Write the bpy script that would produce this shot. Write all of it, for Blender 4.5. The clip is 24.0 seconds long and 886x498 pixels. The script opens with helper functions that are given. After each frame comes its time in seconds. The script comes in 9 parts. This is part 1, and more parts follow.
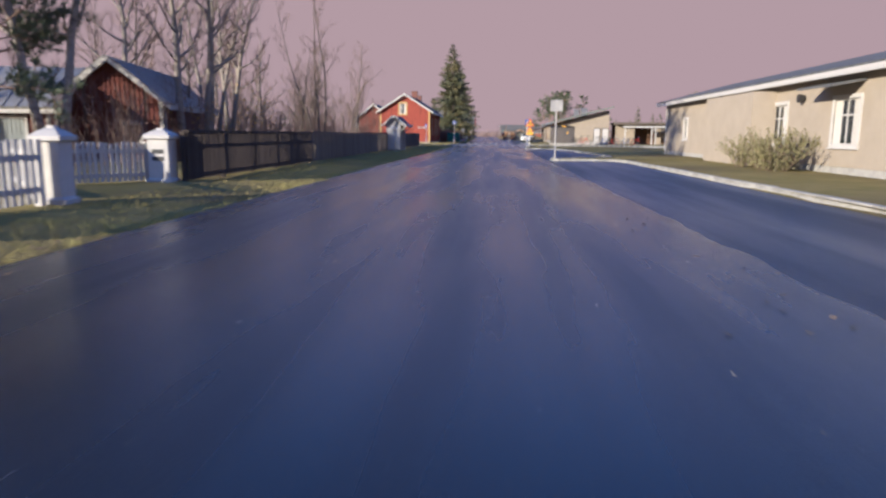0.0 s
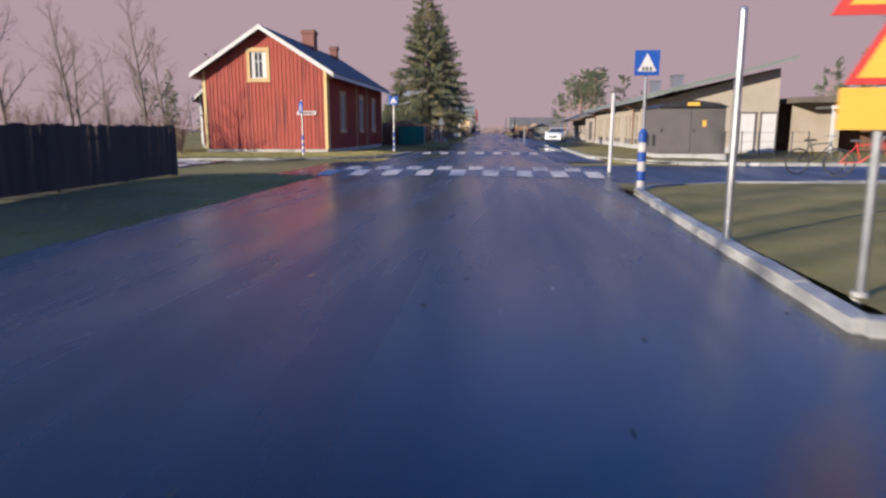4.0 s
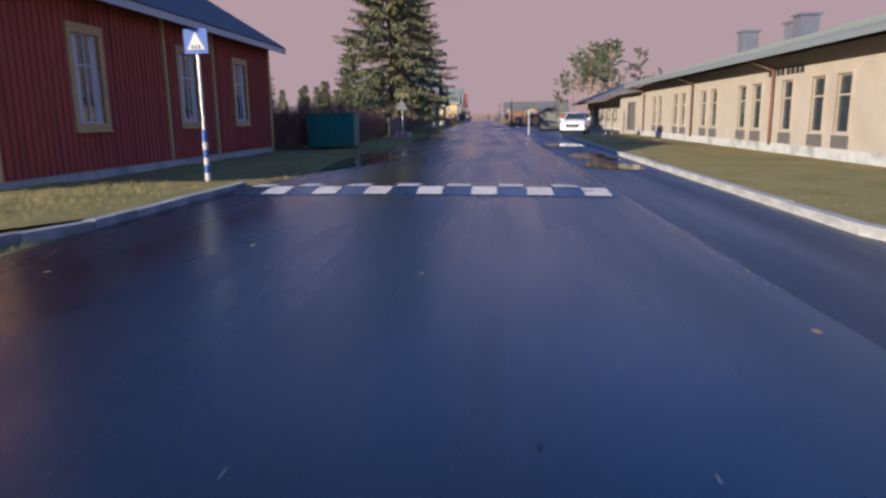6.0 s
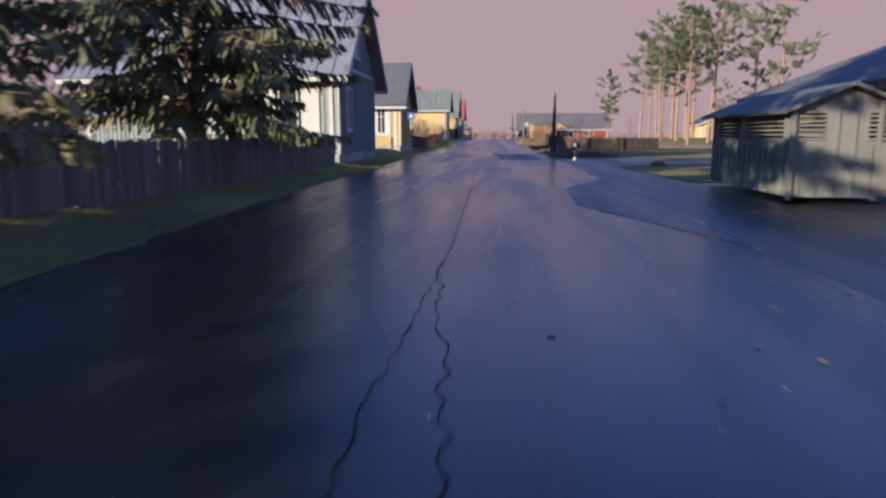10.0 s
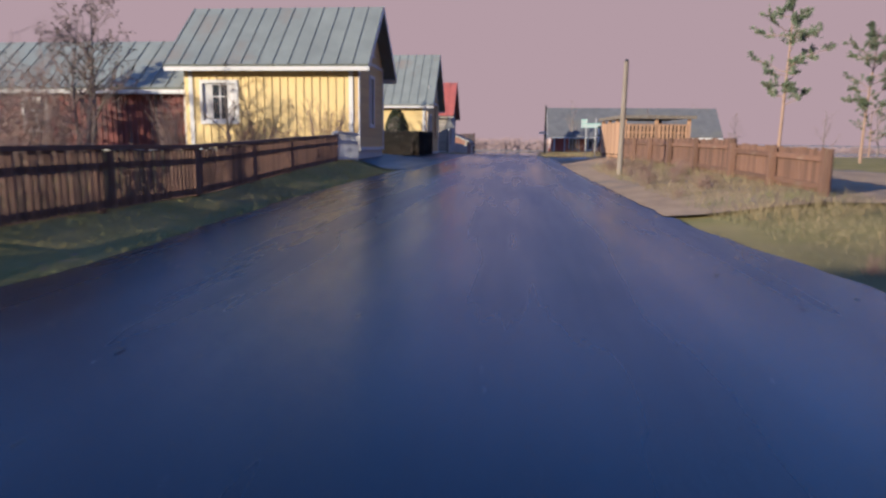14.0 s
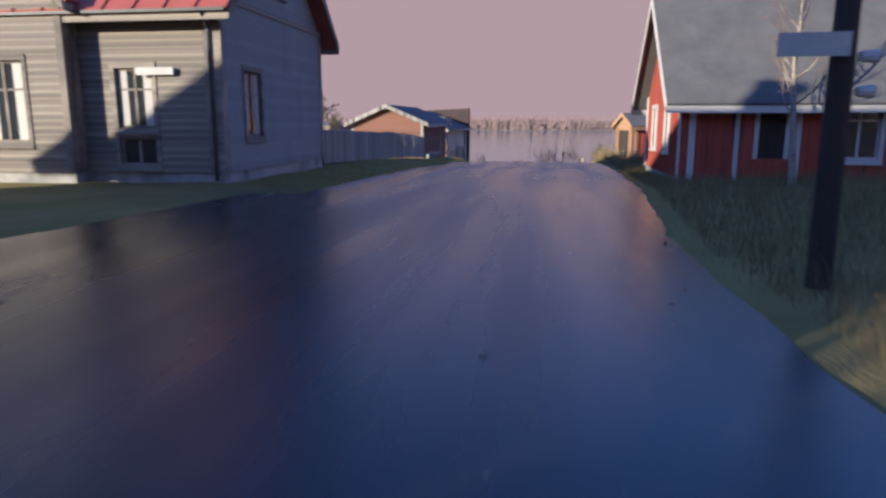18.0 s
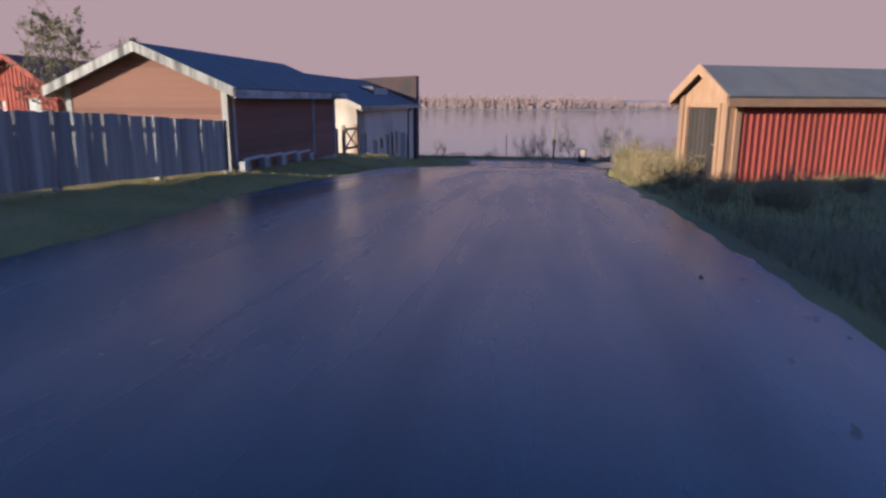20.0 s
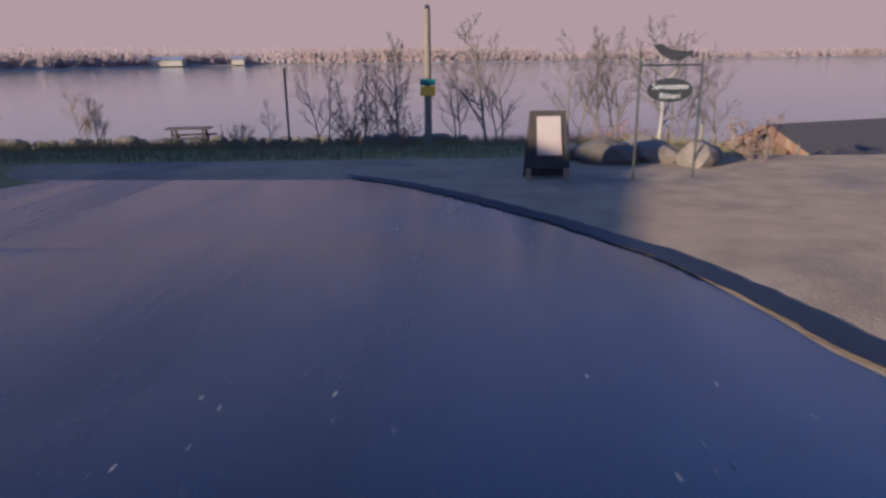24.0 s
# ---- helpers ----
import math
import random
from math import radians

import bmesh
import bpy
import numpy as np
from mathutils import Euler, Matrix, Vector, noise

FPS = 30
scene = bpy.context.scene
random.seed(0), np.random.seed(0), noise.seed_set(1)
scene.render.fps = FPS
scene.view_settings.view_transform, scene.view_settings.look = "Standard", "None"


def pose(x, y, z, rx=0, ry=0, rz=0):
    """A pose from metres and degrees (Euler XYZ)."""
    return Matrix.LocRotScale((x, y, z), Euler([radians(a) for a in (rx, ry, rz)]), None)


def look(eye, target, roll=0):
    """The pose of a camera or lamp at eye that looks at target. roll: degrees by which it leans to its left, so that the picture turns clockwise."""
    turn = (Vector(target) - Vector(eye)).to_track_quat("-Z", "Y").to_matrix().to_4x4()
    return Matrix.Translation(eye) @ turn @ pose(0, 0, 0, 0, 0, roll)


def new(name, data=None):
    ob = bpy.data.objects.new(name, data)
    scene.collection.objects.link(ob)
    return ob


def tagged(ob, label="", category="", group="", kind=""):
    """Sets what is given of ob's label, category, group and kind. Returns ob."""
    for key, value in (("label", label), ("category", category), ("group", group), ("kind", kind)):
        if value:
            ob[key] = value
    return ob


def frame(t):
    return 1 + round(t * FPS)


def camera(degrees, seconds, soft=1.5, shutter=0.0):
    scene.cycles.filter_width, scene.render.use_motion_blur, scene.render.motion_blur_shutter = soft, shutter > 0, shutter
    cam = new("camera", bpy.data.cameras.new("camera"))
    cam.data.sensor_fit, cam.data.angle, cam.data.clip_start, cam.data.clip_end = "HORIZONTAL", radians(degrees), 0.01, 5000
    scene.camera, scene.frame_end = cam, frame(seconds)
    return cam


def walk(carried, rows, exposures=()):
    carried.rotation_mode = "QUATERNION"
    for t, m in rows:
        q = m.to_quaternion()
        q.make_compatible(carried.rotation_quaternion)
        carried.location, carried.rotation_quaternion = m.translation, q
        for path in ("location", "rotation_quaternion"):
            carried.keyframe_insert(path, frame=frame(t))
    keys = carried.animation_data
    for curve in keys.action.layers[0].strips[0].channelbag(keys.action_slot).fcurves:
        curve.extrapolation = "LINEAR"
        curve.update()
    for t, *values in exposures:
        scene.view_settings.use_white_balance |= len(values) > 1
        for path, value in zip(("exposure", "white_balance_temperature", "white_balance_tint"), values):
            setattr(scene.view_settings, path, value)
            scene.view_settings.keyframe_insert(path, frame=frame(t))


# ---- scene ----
cam = camera(67.14, 24.0, soft=2.6, shutter=0.2)

PATH = [
    (0, -0.395, -61.916, 1.251, 4.47, -9.74, 0.38), (0.5, -0.274, -55.147, 1.250, 3.10, -9.79, 0.12),
    (1, -0.217, -48.216, 1.251, 4.50, -9.86, -0.02), (1.5, -0.209, -41.044, 1.253, 5.11, -10.11, -0.10),
    (2, -0.193, -33.999, 1.249, 5.60, -10.20, -0.18), (2.5, -0.171, -26.908, 1.251, 5.64, -10.14, -0.45),
    (3, -0.124, -19.860, 1.251, 5.58, -10.10, 0.00), (3.5, -0.070, -12.958, 1.249, 5.46, -10.08, 0.00),
    (4, -0.023, -6.304, 1.247, 5.29, -10.08, 0.00), (4.5, 0.000, 0.000, 1.244, 5.10, -10.10, 0.52),
    (5, -0.015, 5.851, 1.247, 4.93, -10.13, 0.60), (5.5, -0.090, 12.100, 1.220, 5.10, -9.91, 0.20),
    (6, -0.190, 17.530, 1.310, 4.88, -11.15, -0.90), (6.5, -0.180, 22.800, 1.340, 3.87, -9.74, -0.56),
    (7, -0.339, 29.298, 1.253, 4.03, -10.12, -0.04), (7.5, -0.463, 35.683, 1.248, 5.66, -7.96, 0.48),
    (8, -0.629, 42.216, 1.239, 6.57, -10.24, 0.40), (8.5, -0.843, 48.801, 1.237, 7.24, -9.83, 0.48),
    (9, -1.050, 55.378, 1.247, 6.60, -9.53, 0.60), (9.5, -1.233, 62.051, 1.251, 6.06, -9.42, 0.21),
    (10, -1.382, 68.839, 1.254, 5.16, -9.77, -0.15), (10.5, -1.492, 75.643, 1.253, 4.80, -9.90, -0.63),
    (11, -1.592, 82.449, 1.251, 4.97, -10.21, 0.00), (11.5, -1.690, 89.252, 1.251, 5.45, -10.47, 0.00),
    (12, -1.794, 96.045, 1.251, 6.02, -10.47, 0.00), (12.5, -1.914, 102.825, 1.250, 6.48, -10.01, 0.49),
    (13, -2.056, 109.587, 1.255, 6.61, -8.86, 0.15), (13.5, -2.212, 116.356, 1.279, 5.82, -9.18, 1.12),
    (14, -2.362, 123.154, 1.328, 6.06, -9.08, 0.59), (14.5, -2.477, 129.978, 1.399, 5.72, -9.16, 0.37),
    (15, -2.529, 136.841, 1.483, 5.28, -9.04, -0.86), (15.5, -2.509, 143.649, 1.544, 4.91, -9.55, -0.21),
    (16, -2.443, 150.387, 1.587, 5.20, -9.81, -0.18), (16.5, -2.374, 156.908, 1.620, 5.91, -10.09, 0.34),
    (17, -2.312, 163.083, 1.644, 6.91, -10.39, 0.63), (17.5, -2.239, 168.907, 1.655, 8.26, -11.46, -0.09),
    (18, -2.142, 174.682, 1.641, 8.35, -10.83, 0.00), (18.5, -2.023, 180.404, 1.596, 7.75, -10.79, 0.00),
    (19, -1.888, 186.065, 1.520, 7.02, -11.22, 0.00), (19.5, -1.739, 191.662, 1.411, 6.72, -11.97, 0.44),
    (20, -1.582, 197.189, 1.272, 7.40, -12.55, 0.27), (20.5, -1.416, 202.658, 1.095, 7.77, -13.13, 0.80),
    (21, -1.223, 208.222, 0.870, 8.08, -13.30, -0.46), (21.5, -1.014, 213.680, 0.585, 9.05, -13.84, 0.03),
    (22, -0.776, 218.848, 0.256, 7.86, -14.51, 0.18), (22.5, -0.494, 223.561, -0.106, 3.41, -14.86, 0.50),
    (23, -0.128, 227.638, -0.483, -1.10, -15.65, 0.47), (23.5, 0.261, 231.363, -0.854, -2.97, -16.52, -0.69),
    (24, 0.519, 235.201, -1.205, 0.29, -16.05, -0.80),
]
walk(cam, [(t, pose(x, y, z, 90 + p, 0, w) @ pose(0, 0, 0, 0, 0, r)) for t, x, y, z, w, p, r in PATH],
     exposures=[(0.0, 1.26, 4500, 10), (24.0, 1.26, 4500, 10)])

# ---- world, sun ----
SUN_AZ = 47.0      # degrees from the street's direction in which the sunlight travels, towards +x
SUN_EL = 13.5
world = bpy.data.worlds.new("world")
scene.world = world
world.use_nodes = True
wn, wl = world.node_tree.nodes, world.node_tree.links
bg = wn["Background"]
sky = wn.new("ShaderNodeTexSky")
sky.sky_type, sky.sun_disc = 'NISHITA', False
sky.sun_elevation, sky.sun_rotation = radians(SUN_EL), radians(180 + SUN_AZ)
sky.dust_density, sky.air_density, sky.ozone_density = 0.8, 1.0, 6.0
geo = wn.new("ShaderNodeNewGeometry")
sep = wn.new("ShaderNodeSeparateXYZ")
wl.new(geo.outputs["Normal"], sep.inputs[0])
# autumn haze: pale rose towards the horizon, clear blue overhead
ramp = wn.new("ShaderNodeMapRange")
ramp.inputs["From Min"].default_value, ramp.inputs["From Max"].default_value = 0.2, 0.31
ramp.inputs["To Min"].default_value, ramp.inputs["To Max"].default_value = 1.0, 0.11
tex = wn.new("ShaderNodeTexCoord")
wl.new(tex.outputs["Generated"], sep.inputs[0])
wl.new(sep.outputs[2], ramp.inputs["Value"])
haze = wn.new("ShaderNodeMix")
haze.data_type = 'RGBA'
HAZE = (2.61, 1.49, 1.075, 1)
wl.new(ramp.outputs[0], haze.inputs[0])
wl.new(sky.outputs[0], haze.inputs[6])
haze.inputs[7].default_value = HAZE
wl.new(haze.outputs[2], bg.inputs[0])
bg.inputs[1].default_value = 0.088
lamp = bpy.data.lights.new("sun", 'SUN')
lamp.energy, lamp.angle, lamp.color = 4.3, radians(0.6), (1.0, 0.70, 0.37)
sun = new("sun", lamp)
ld = Vector((math.sin(radians(SUN_AZ)) * math.cos(radians(SUN_EL)), math.cos(radians(SUN_AZ)) * math.cos(radians(SUN_EL)), -math.sin(radians(SUN_EL))))
sun.matrix_world = look((-60, -60, 40), Vector((-60, -60, 40)) + ld)


# ---- building blocks ----
def mesh_of(name, bm, material):
    me = bpy.data.meshes.new(name)
    bm.to_mesh(me)
    bm.free()
    me.materials.append(material)
    return me


def part(name, bm, material, parent, label=""):
    ob = new(name, mesh_of(name, bm, material))
    ob.parent = parent
    return tagged(ob, label)


def whole(name, bm, material, label, category, kind="", group="", m=None):
    ob = new(name, mesh_of(name, bm, material))
    if m is not None:
        ob.matrix_world = m
    return tagged(ob, label, category, group, kind)


def empty(name, m, label, category, kind="", group=""):
    ob = new(name)
    ob.matrix_world = m
    return tagged(ob, label, category, group, kind)


def box(bm, x0, y0, z0, x1, y1, z1):
    vs = [bm.verts.new((x, y, z)) for z in (z0, z1) for x, y in ((x0, y0), (x1, y0), (x1, y1), (x0, y1))]
    for f in ((3, 2, 1, 0), (4, 5, 6, 7), (0, 1, 5, 4), (1, 2, 6, 5), (2, 3, 7, 6), (3, 0, 4, 7)):
        bm.faces.new([vs[i] for i in f])
    return bm


def boxm(bm, m, sx, sy, sz):
    n = len(bm.verts)
    box(bm, -sx / 2, -sy / 2, -sz / 2, sx / 2, sy / 2, sz / 2)
    bm.verts.ensure_lookup_table()
    for v in bm.verts[n:]:
        v.co = m @ v.co
    return bm


def boxes(*bs):
    bm = bmesh.new()
    for b in bs:
        box(bm, *b)
    return bm


def prism(bm, pts, d):
    """Extrudes the polygon pts (3D) along d."""
    d = Vector(d)
    a = [bm.verts.new(p) for p in pts]
    b = [bm.verts.new(Vector(p) + d) for p in pts]
    bm.faces.new(a[::-1])
    bm.faces.new(b)
    n = len(pts)
    for i in range(n):
        bm.faces.new((a[i], a[(i + 1) % n], b[(i + 1) % n], b[i]))
    return bm


def tube(bm, p, q, r0, r1, n=8, caps=True):
    p, q = Vector(p), Vector(q)
    rot = (q - p).to_track_quat('Z', 'Y').to_matrix()
    rings = []
    for c, r in ((p, r0), (q, r1)):
        rings.append([bm.verts.new(c + rot @ Vector((r * math.cos(2 * math.pi * i / n), r * math.sin(2 * math.pi * i / n), 0))) for i in range(n)])
    for i in range(n):
        bm.faces.new((rings[0][i], rings[0][(i + 1) % n], rings[1][(i + 1) % n], rings[1][i]))
    if caps:
        bm.faces.new(rings[0][::-1])
        bm.faces.new(rings[1])
    return bm


def tubes(*ts):
    bm = bmesh.new()
    for t in ts:
        tube(bm, *t)
    return bm


UNIT = {}


def piece(name, parent, material, x0, y0, z0, x1, y1, z1, m=None):
    """One board, batten or bar: an object of its own on a shared unit block."""
    key = material.name
    if key not in UNIT:
        bm = boxes((-.5, -.5, -.5, .5, .5, .5))
        UNIT[key] = mesh_of("block", bm, material)
    ob = new(name, UNIT[key])
    ob.parent = parent
    a = Matrix.LocRotScale(((x0 + x1) / 2, (y0 + y1) / 2, (z0 + z1) / 2), None, (abs(x1 - x0), abs(y1 - y0), abs(z1 - z0)))
    ob.matrix_local = (m @ a) if m is not None else a
    return ob


def data_mesh(name, verts, faces, material, smooth=False):
    me = bpy.data.meshes.new(name)
    me.from_pydata([tuple(v) for v in verts], [], faces)
    me.materials.append(material)
    if smooth:
        me.polygons.foreach_set("use_smooth", [True] * len(me.polygons))
    me.update()
    return me


# ---- materials ----
def mat(name, col, col2=None, scale=3.0, rough=0.7, bump=0.15, metal=0.0, stretch=(1, 1, 1), fine=40.0, rnd=0.12, spec=0.5, stain=None, stain_scale=0.6, rough2=None, coords="Object", stain_lo=0.52):
    """Base colour that wanders between col and col2 (grain), stains of a third colour at a larger scale, fine relief, a shift from piece to piece."""
    m = bpy.data.materials.new(name)
    m.use_nodes = True
    n, l = m.node_tree.nodes, m.node_tree.links
    b = n["Principled BSDF"]
    col2 = col2 or tuple(c * 0.7 for c in col)
    tc = n.new("ShaderNodeTexCoord")
    mp = n.new("ShaderNodeMapping")
    mp.inputs["Scale"].default_value = stretch
    if coords == "World":
        ge = n.new("ShaderNodeNewGeometry")
        l.new(ge.outputs["Position"], mp.inputs[0])
    else:
        l.new(tc.outputs[coords], mp.inputs[0])
    n1 = n.new("ShaderNodeTexNoise")
    n1.inputs["Scale"].default_value, n1.inputs["Detail"].default_value, n1.inputs["Roughness"].default_value = scale, 6, 0.65
    l.new(mp.outputs[0], n1.inputs["Vector"])
    r1 = n.new("ShaderNodeMapRange")
    r1.inputs["From Min"].default_value, r1.inputs["From Max"].default_value = 0.32, 0.68
    l.new(n1.outputs[0], r1.inputs["Value"])
    mx = n.new("ShaderNodeMix")
    mx.data_type = 'RGBA'
    mx.inputs[6].default_value, mx.inputs[7].default_value = (*col, 1), (*col2, 1)
    l.new(r1.outputs[0], mx.inputs[0])
    out = mx.outputs[2]
    if stain:
        n2 = n.new("ShaderNodeTexNoise")
        n2.inputs["Scale"].default_value, n2.inputs["Detail"].default_value = stain_scale, 5
        l.new(mp.outputs[0], n2.inputs["Vector"])
        r2 = n.new("ShaderNodeMapRange")
        r2.inputs["From Min"].default_value, r2.inputs["From Max"].default_value = stain_lo, stain_lo + 0.18
        l.new(n2.outputs[0], r2.inputs["Value"])
        m2 = n.new("ShaderNodeMix")
        m2.data_type = 'RGBA'
        l.new(r2.outputs[0], m2.inputs[0])
        l.new(out, m2.inputs[6])
        m2.inputs[7].default_value = (*stain, 1)
        out = m2.outputs[2]
    if rnd:
        oi = n.new("ShaderNodeObjectInfo")
        hv = n.new("ShaderNodeHueSaturation")
        rr = n.new("ShaderNodeMapRange")
        rr.inputs["To Min"].default_value, rr.inputs["To Max"].default_value = 1 - rnd, 1 + rnd
        l.new(oi.outputs["Random"], rr.inputs["Value"])
        l.new(rr.outputs[0], hv.inputs["Value"])
        l.new(out, hv.inputs["Color"])
        out = hv.outputs[0]
    l.new(out, b.inputs["Base Color"])
    b.inputs["Metallic"].default_value = metal
    b.inputs["Specular IOR Level"].default_value = spec
    if rough2 is not None:
        rr = n.new("ShaderNodeMapRange")
        rr.inputs["From Min"].default_value, rr.inputs["From Max"].default_value = 0.35, 0.65
        rr.inputs["To Min"].default_value, rr.inputs["To Max"].default_value = rough, rough2
        n3 = n.new("ShaderNodeTexNoise")
        n3.inputs["Scale"].default_value, n3.inputs["Detail"].default_value = stain_scale * 1.3, 4
        l.new(mp.outputs[0], n3.inputs["Vector"])
        l.new(n3.outputs[0], rr.inputs["Value"])
        l.new(rr.outputs[0], b.inputs["Roughness"])
    else:
        b.inputs["Roughness"].default_value = rough
    if bump:
        nf = n.new("ShaderNodeTexNoise")
        nf.inputs["Scale"].default_value, nf.inputs["Detail"].default_value = fine, 4
        l.new(mp.outputs[0], nf.inputs["Vector"])
        bp = n.new("ShaderNodeBump")
        bp.inputs["Strength"].default_value, bp.inputs["Distance"].default_value = bump, 0.02
        l.new(nf.outputs[0], bp.inputs["Height"])
        l.new(bp.outputs[0], b.inputs["Normal"])
    return m


def glass_mat(name, tint=(0.03, 0.035, 0.04)):
    m = bpy.data.materials.new(name)
    m.use_nodes = True
    b = m.node_tree.nodes["Principled BSDF"]
    b.inputs["Base Color"].default_value = (*tint, 1)
    b.inputs["Roughness"].default_value = 0.04
    b.inputs["Specular IOR Level"].default_value = 0.8
    return m


# ---- palette ----
M = {}
def asphalt_mat(name, col, col2, rough, rough2, chips, relief=0.5, spec=0.5):
    """Damp asphalt: stone chips, blotches, long streaks worn by wheels, a sheen that comes and goes."""
    m = bpy.data.materials.new(name)
    m.use_nodes = True
    n, l = m.node_tree.nodes, m.node_tree.links
    b = n["Principled BSDF"]
    ge = n.new("ShaderNodeNewGeometry")

    def noise_at(scale, detail, stretch=(1, 1, 1)):
        mp = n.new("ShaderNodeMapping")
        mp.inputs["Scale"].default_value = stretch
        l.new(ge.outputs["Position"], mp.inputs[0])
        t = n.new("ShaderNodeTexNoise")
        t.inputs["Scale"].default_value, t.inputs["Detail"].default_value, t.inputs["Roughness"].default_value = scale, detail, 0.6
        l.new(mp.outputs[0], t.inputs["Vector"])
        return t.outputs[0]

    def spread(v, lo, hi, a=0.0, c=1.0):
        r = n.new("ShaderNodeMapRange")
        r.inputs["From Min"].default_value, r.inputs["From Max"].default_value = lo, hi
        r.inputs["To Min"].default_value, r.inputs["To Max"].default_value = a, c
        l.new(v, r.inputs["Value"])
        return r.outputs[0]

    def blend(f, a, c):
        x = n.new("ShaderNodeMix")
        x.data_type = 'RGBA'
        l.new(f, x.inputs[0])
        for k, v in ((6, a), (7, c)):
            if isinstance(v, tuple):
                x.inputs[k].default_value = (*v, 1)
            else:
                l.new(v, x.inputs[k])
        return x.outputs[2]
    streak = noise_at(0.9, 4, (1.0, 0.06, 1))
    blot = noise_at(0.35, 6)
    out = blend(spread(streak, 0.36, 0.64), col, col2)
    out = blend(spread(blot, 0.46, 0.66, 0, 0.75), out, tuple(c * 0.62 for c in col))
    fine = noise_at(38, 2)
    out = blend(spread(fine, 0.60, 0.74, 0, 0.8), out, chips)
    l.new(out, b.inputs["Base Color"])
    b.inputs["Specular IOR Level"].default_value = spec
    sheen = noise_at(0.28, 5, (1.0, 0.3, 1))
    mixed = n.new("ShaderNodeMath")
    mixed.operation = 'MULTIPLY_ADD'
    l.new(streak, mixed.inputs[0])
    mixed.inputs[1].default_value = 0.6
    half = n.new("ShaderNodeMath")
    half.operation = 'MULTIPLY'
    l.new(sheen, half.inputs[0])
    half.inputs[1].default_value = 0.4
    l.new(half.outputs[0], mixed.inputs[2])
    l.new(spread(mixed.outputs[0], 0.38, 0.62, rough, rough2), b.inputs["Roughness"])
    bp = n.new("ShaderNodeBump")
    bp.inputs["Strength"].default_value, bp.inputs["Distance"].default_value = relief, 0.015
    l.new(noise_at(46, 4), bp.inputs["Height"])
    l.new(bp.outputs[0], b.inputs["Normal"])
    return m


M["asphalt"] = asphalt_mat("old_asphalt", (0.0075, 0.0083, 0.0125), (0.0125, 0.0135, 0.0185), 0.36, 0.16, (0.05, 0.051, 0.059), 0.2, 0.62)
M["asphalt_new"] = asphalt_mat("dark_asphalt", (0.012, 0.014, 0.020), (0.019, 0.021, 0.029), 0.75, 0.55, (0.045, 0.047, 0.055), 0.6, 0.25)
M["asphalt_mid"] = asphalt_mat("patched_asphalt", (0.011, 0.011, 0.016), (0.018, 0.018, 0.024), 0.5, 0.3, (0.05, 0.052, 0.062), 0.3, 0.45)
# near-black: the deep shade inside a crack put into a flat ribbon's colour
M["crack"] = mat("crack_shade", (0.005, 0.005, 0.007), (0.010, 0.010, 0.013), 6, 0.9, 0.3, rnd=0, coords="World", spec=0.1)
M["grass"] = mat("autumn_grass", (0.20, 0.175, 0.055), (0.29, 0.23, 0.09), 0.9, 0.95, 0.9, fine=28, rnd=0, stain=(0.14, 0.11, 0.06), stain_scale=0.12, coords="World", spec=0.1)
M["gravel"] = mat("sandy_gravel", (0.40, 0.285, 0.17), (0.27, 0.19, 0.115), 1.4, 0.95, 0.9, fine=45, rnd=0, stain=(0.18, 0.15, 0.12), stain_scale=0.35, coords="World", spec=0.15)
M["grit"] = mat("pale_grit", (0.34, 0.31, 0.27), (0.24, 0.22, 0.19), 8, 0.9, 0, rnd=0, coords="World")
M["concrete"] = mat("concrete", (0.42, 0.40, 0.37), (0.30, 0.29, 0.27), 4, 0.85, 0.4, stain=(0.2, 0.2, 0.18), stain_scale=1.2)
M["paint_white"] = mat("road_paint", (0.62, 0.55, 0.48), (0.50, 0.45, 0.40), 5, 0.9, 0.3, spec=0.15, rnd=0.05, stain=(0.13, 0.13, 0.135), stain_scale=3.0, stain_lo=0.56)
M["white"] = mat("white_paint", (0.54, 0.515, 0.485), (0.44, 0.425, 0.40), 2.5, 0.6, 0.12, rnd=0.06, stain=(0.45, 0.43, 0.38), stain_scale=0.9, stain_lo=0.58)
M["red"] = mat("red_ochre_boards", (0.36, 0.08, 0.048), (0.26, 0.056, 0.036), 2.0, 0.85, 0.3, stretch=(6, 6, 0.5), rnd=0.15, stain=(0.12, 0.035, 0.028), stain_scale=0.5)
M["red_dark"] = mat("weathered_red_boards", (0.17, 0.045, 0.032), (0.11, 0.04, 0.03), 2.0, 0.9, 0.35, stretch=(5, 5, 0.5), rnd=0.2, stain=(0.09, 0.07, 0.06), stain_scale=0.5)
M["rust"] = mat("red_brown_boards", (0.26, 0.13, 0.085), (0.18, 0.09, 0.065), 2.0, 0.9, 0.35, stretch=(1, 1, 5), rnd=0.2, stain=(0.19, 0.12, 0.08), stain_scale=0.5)
M["yellow"] = mat("yellow_boards", (0.58, 0.43, 0.16), (0.50, 0.37, 0.14), 1.5, 0.7, 0.2, stretch=(4, 4, 0.6), rnd=0.08, stain=(0.36, 0.26, 0.10), stain_scale=0.5, stain_lo=0.6)
M["ochre"] = mat("ochre_siding", (0.50, 0.35, 0.14), (0.42, 0.29, 0.12), 1.5, 0.75, 0.2, stretch=(0.6, 0.6, 4), rnd=0.1, stain=(0.33, 0.25, 0.13), stain_scale=0.4, stain_lo=0.58)
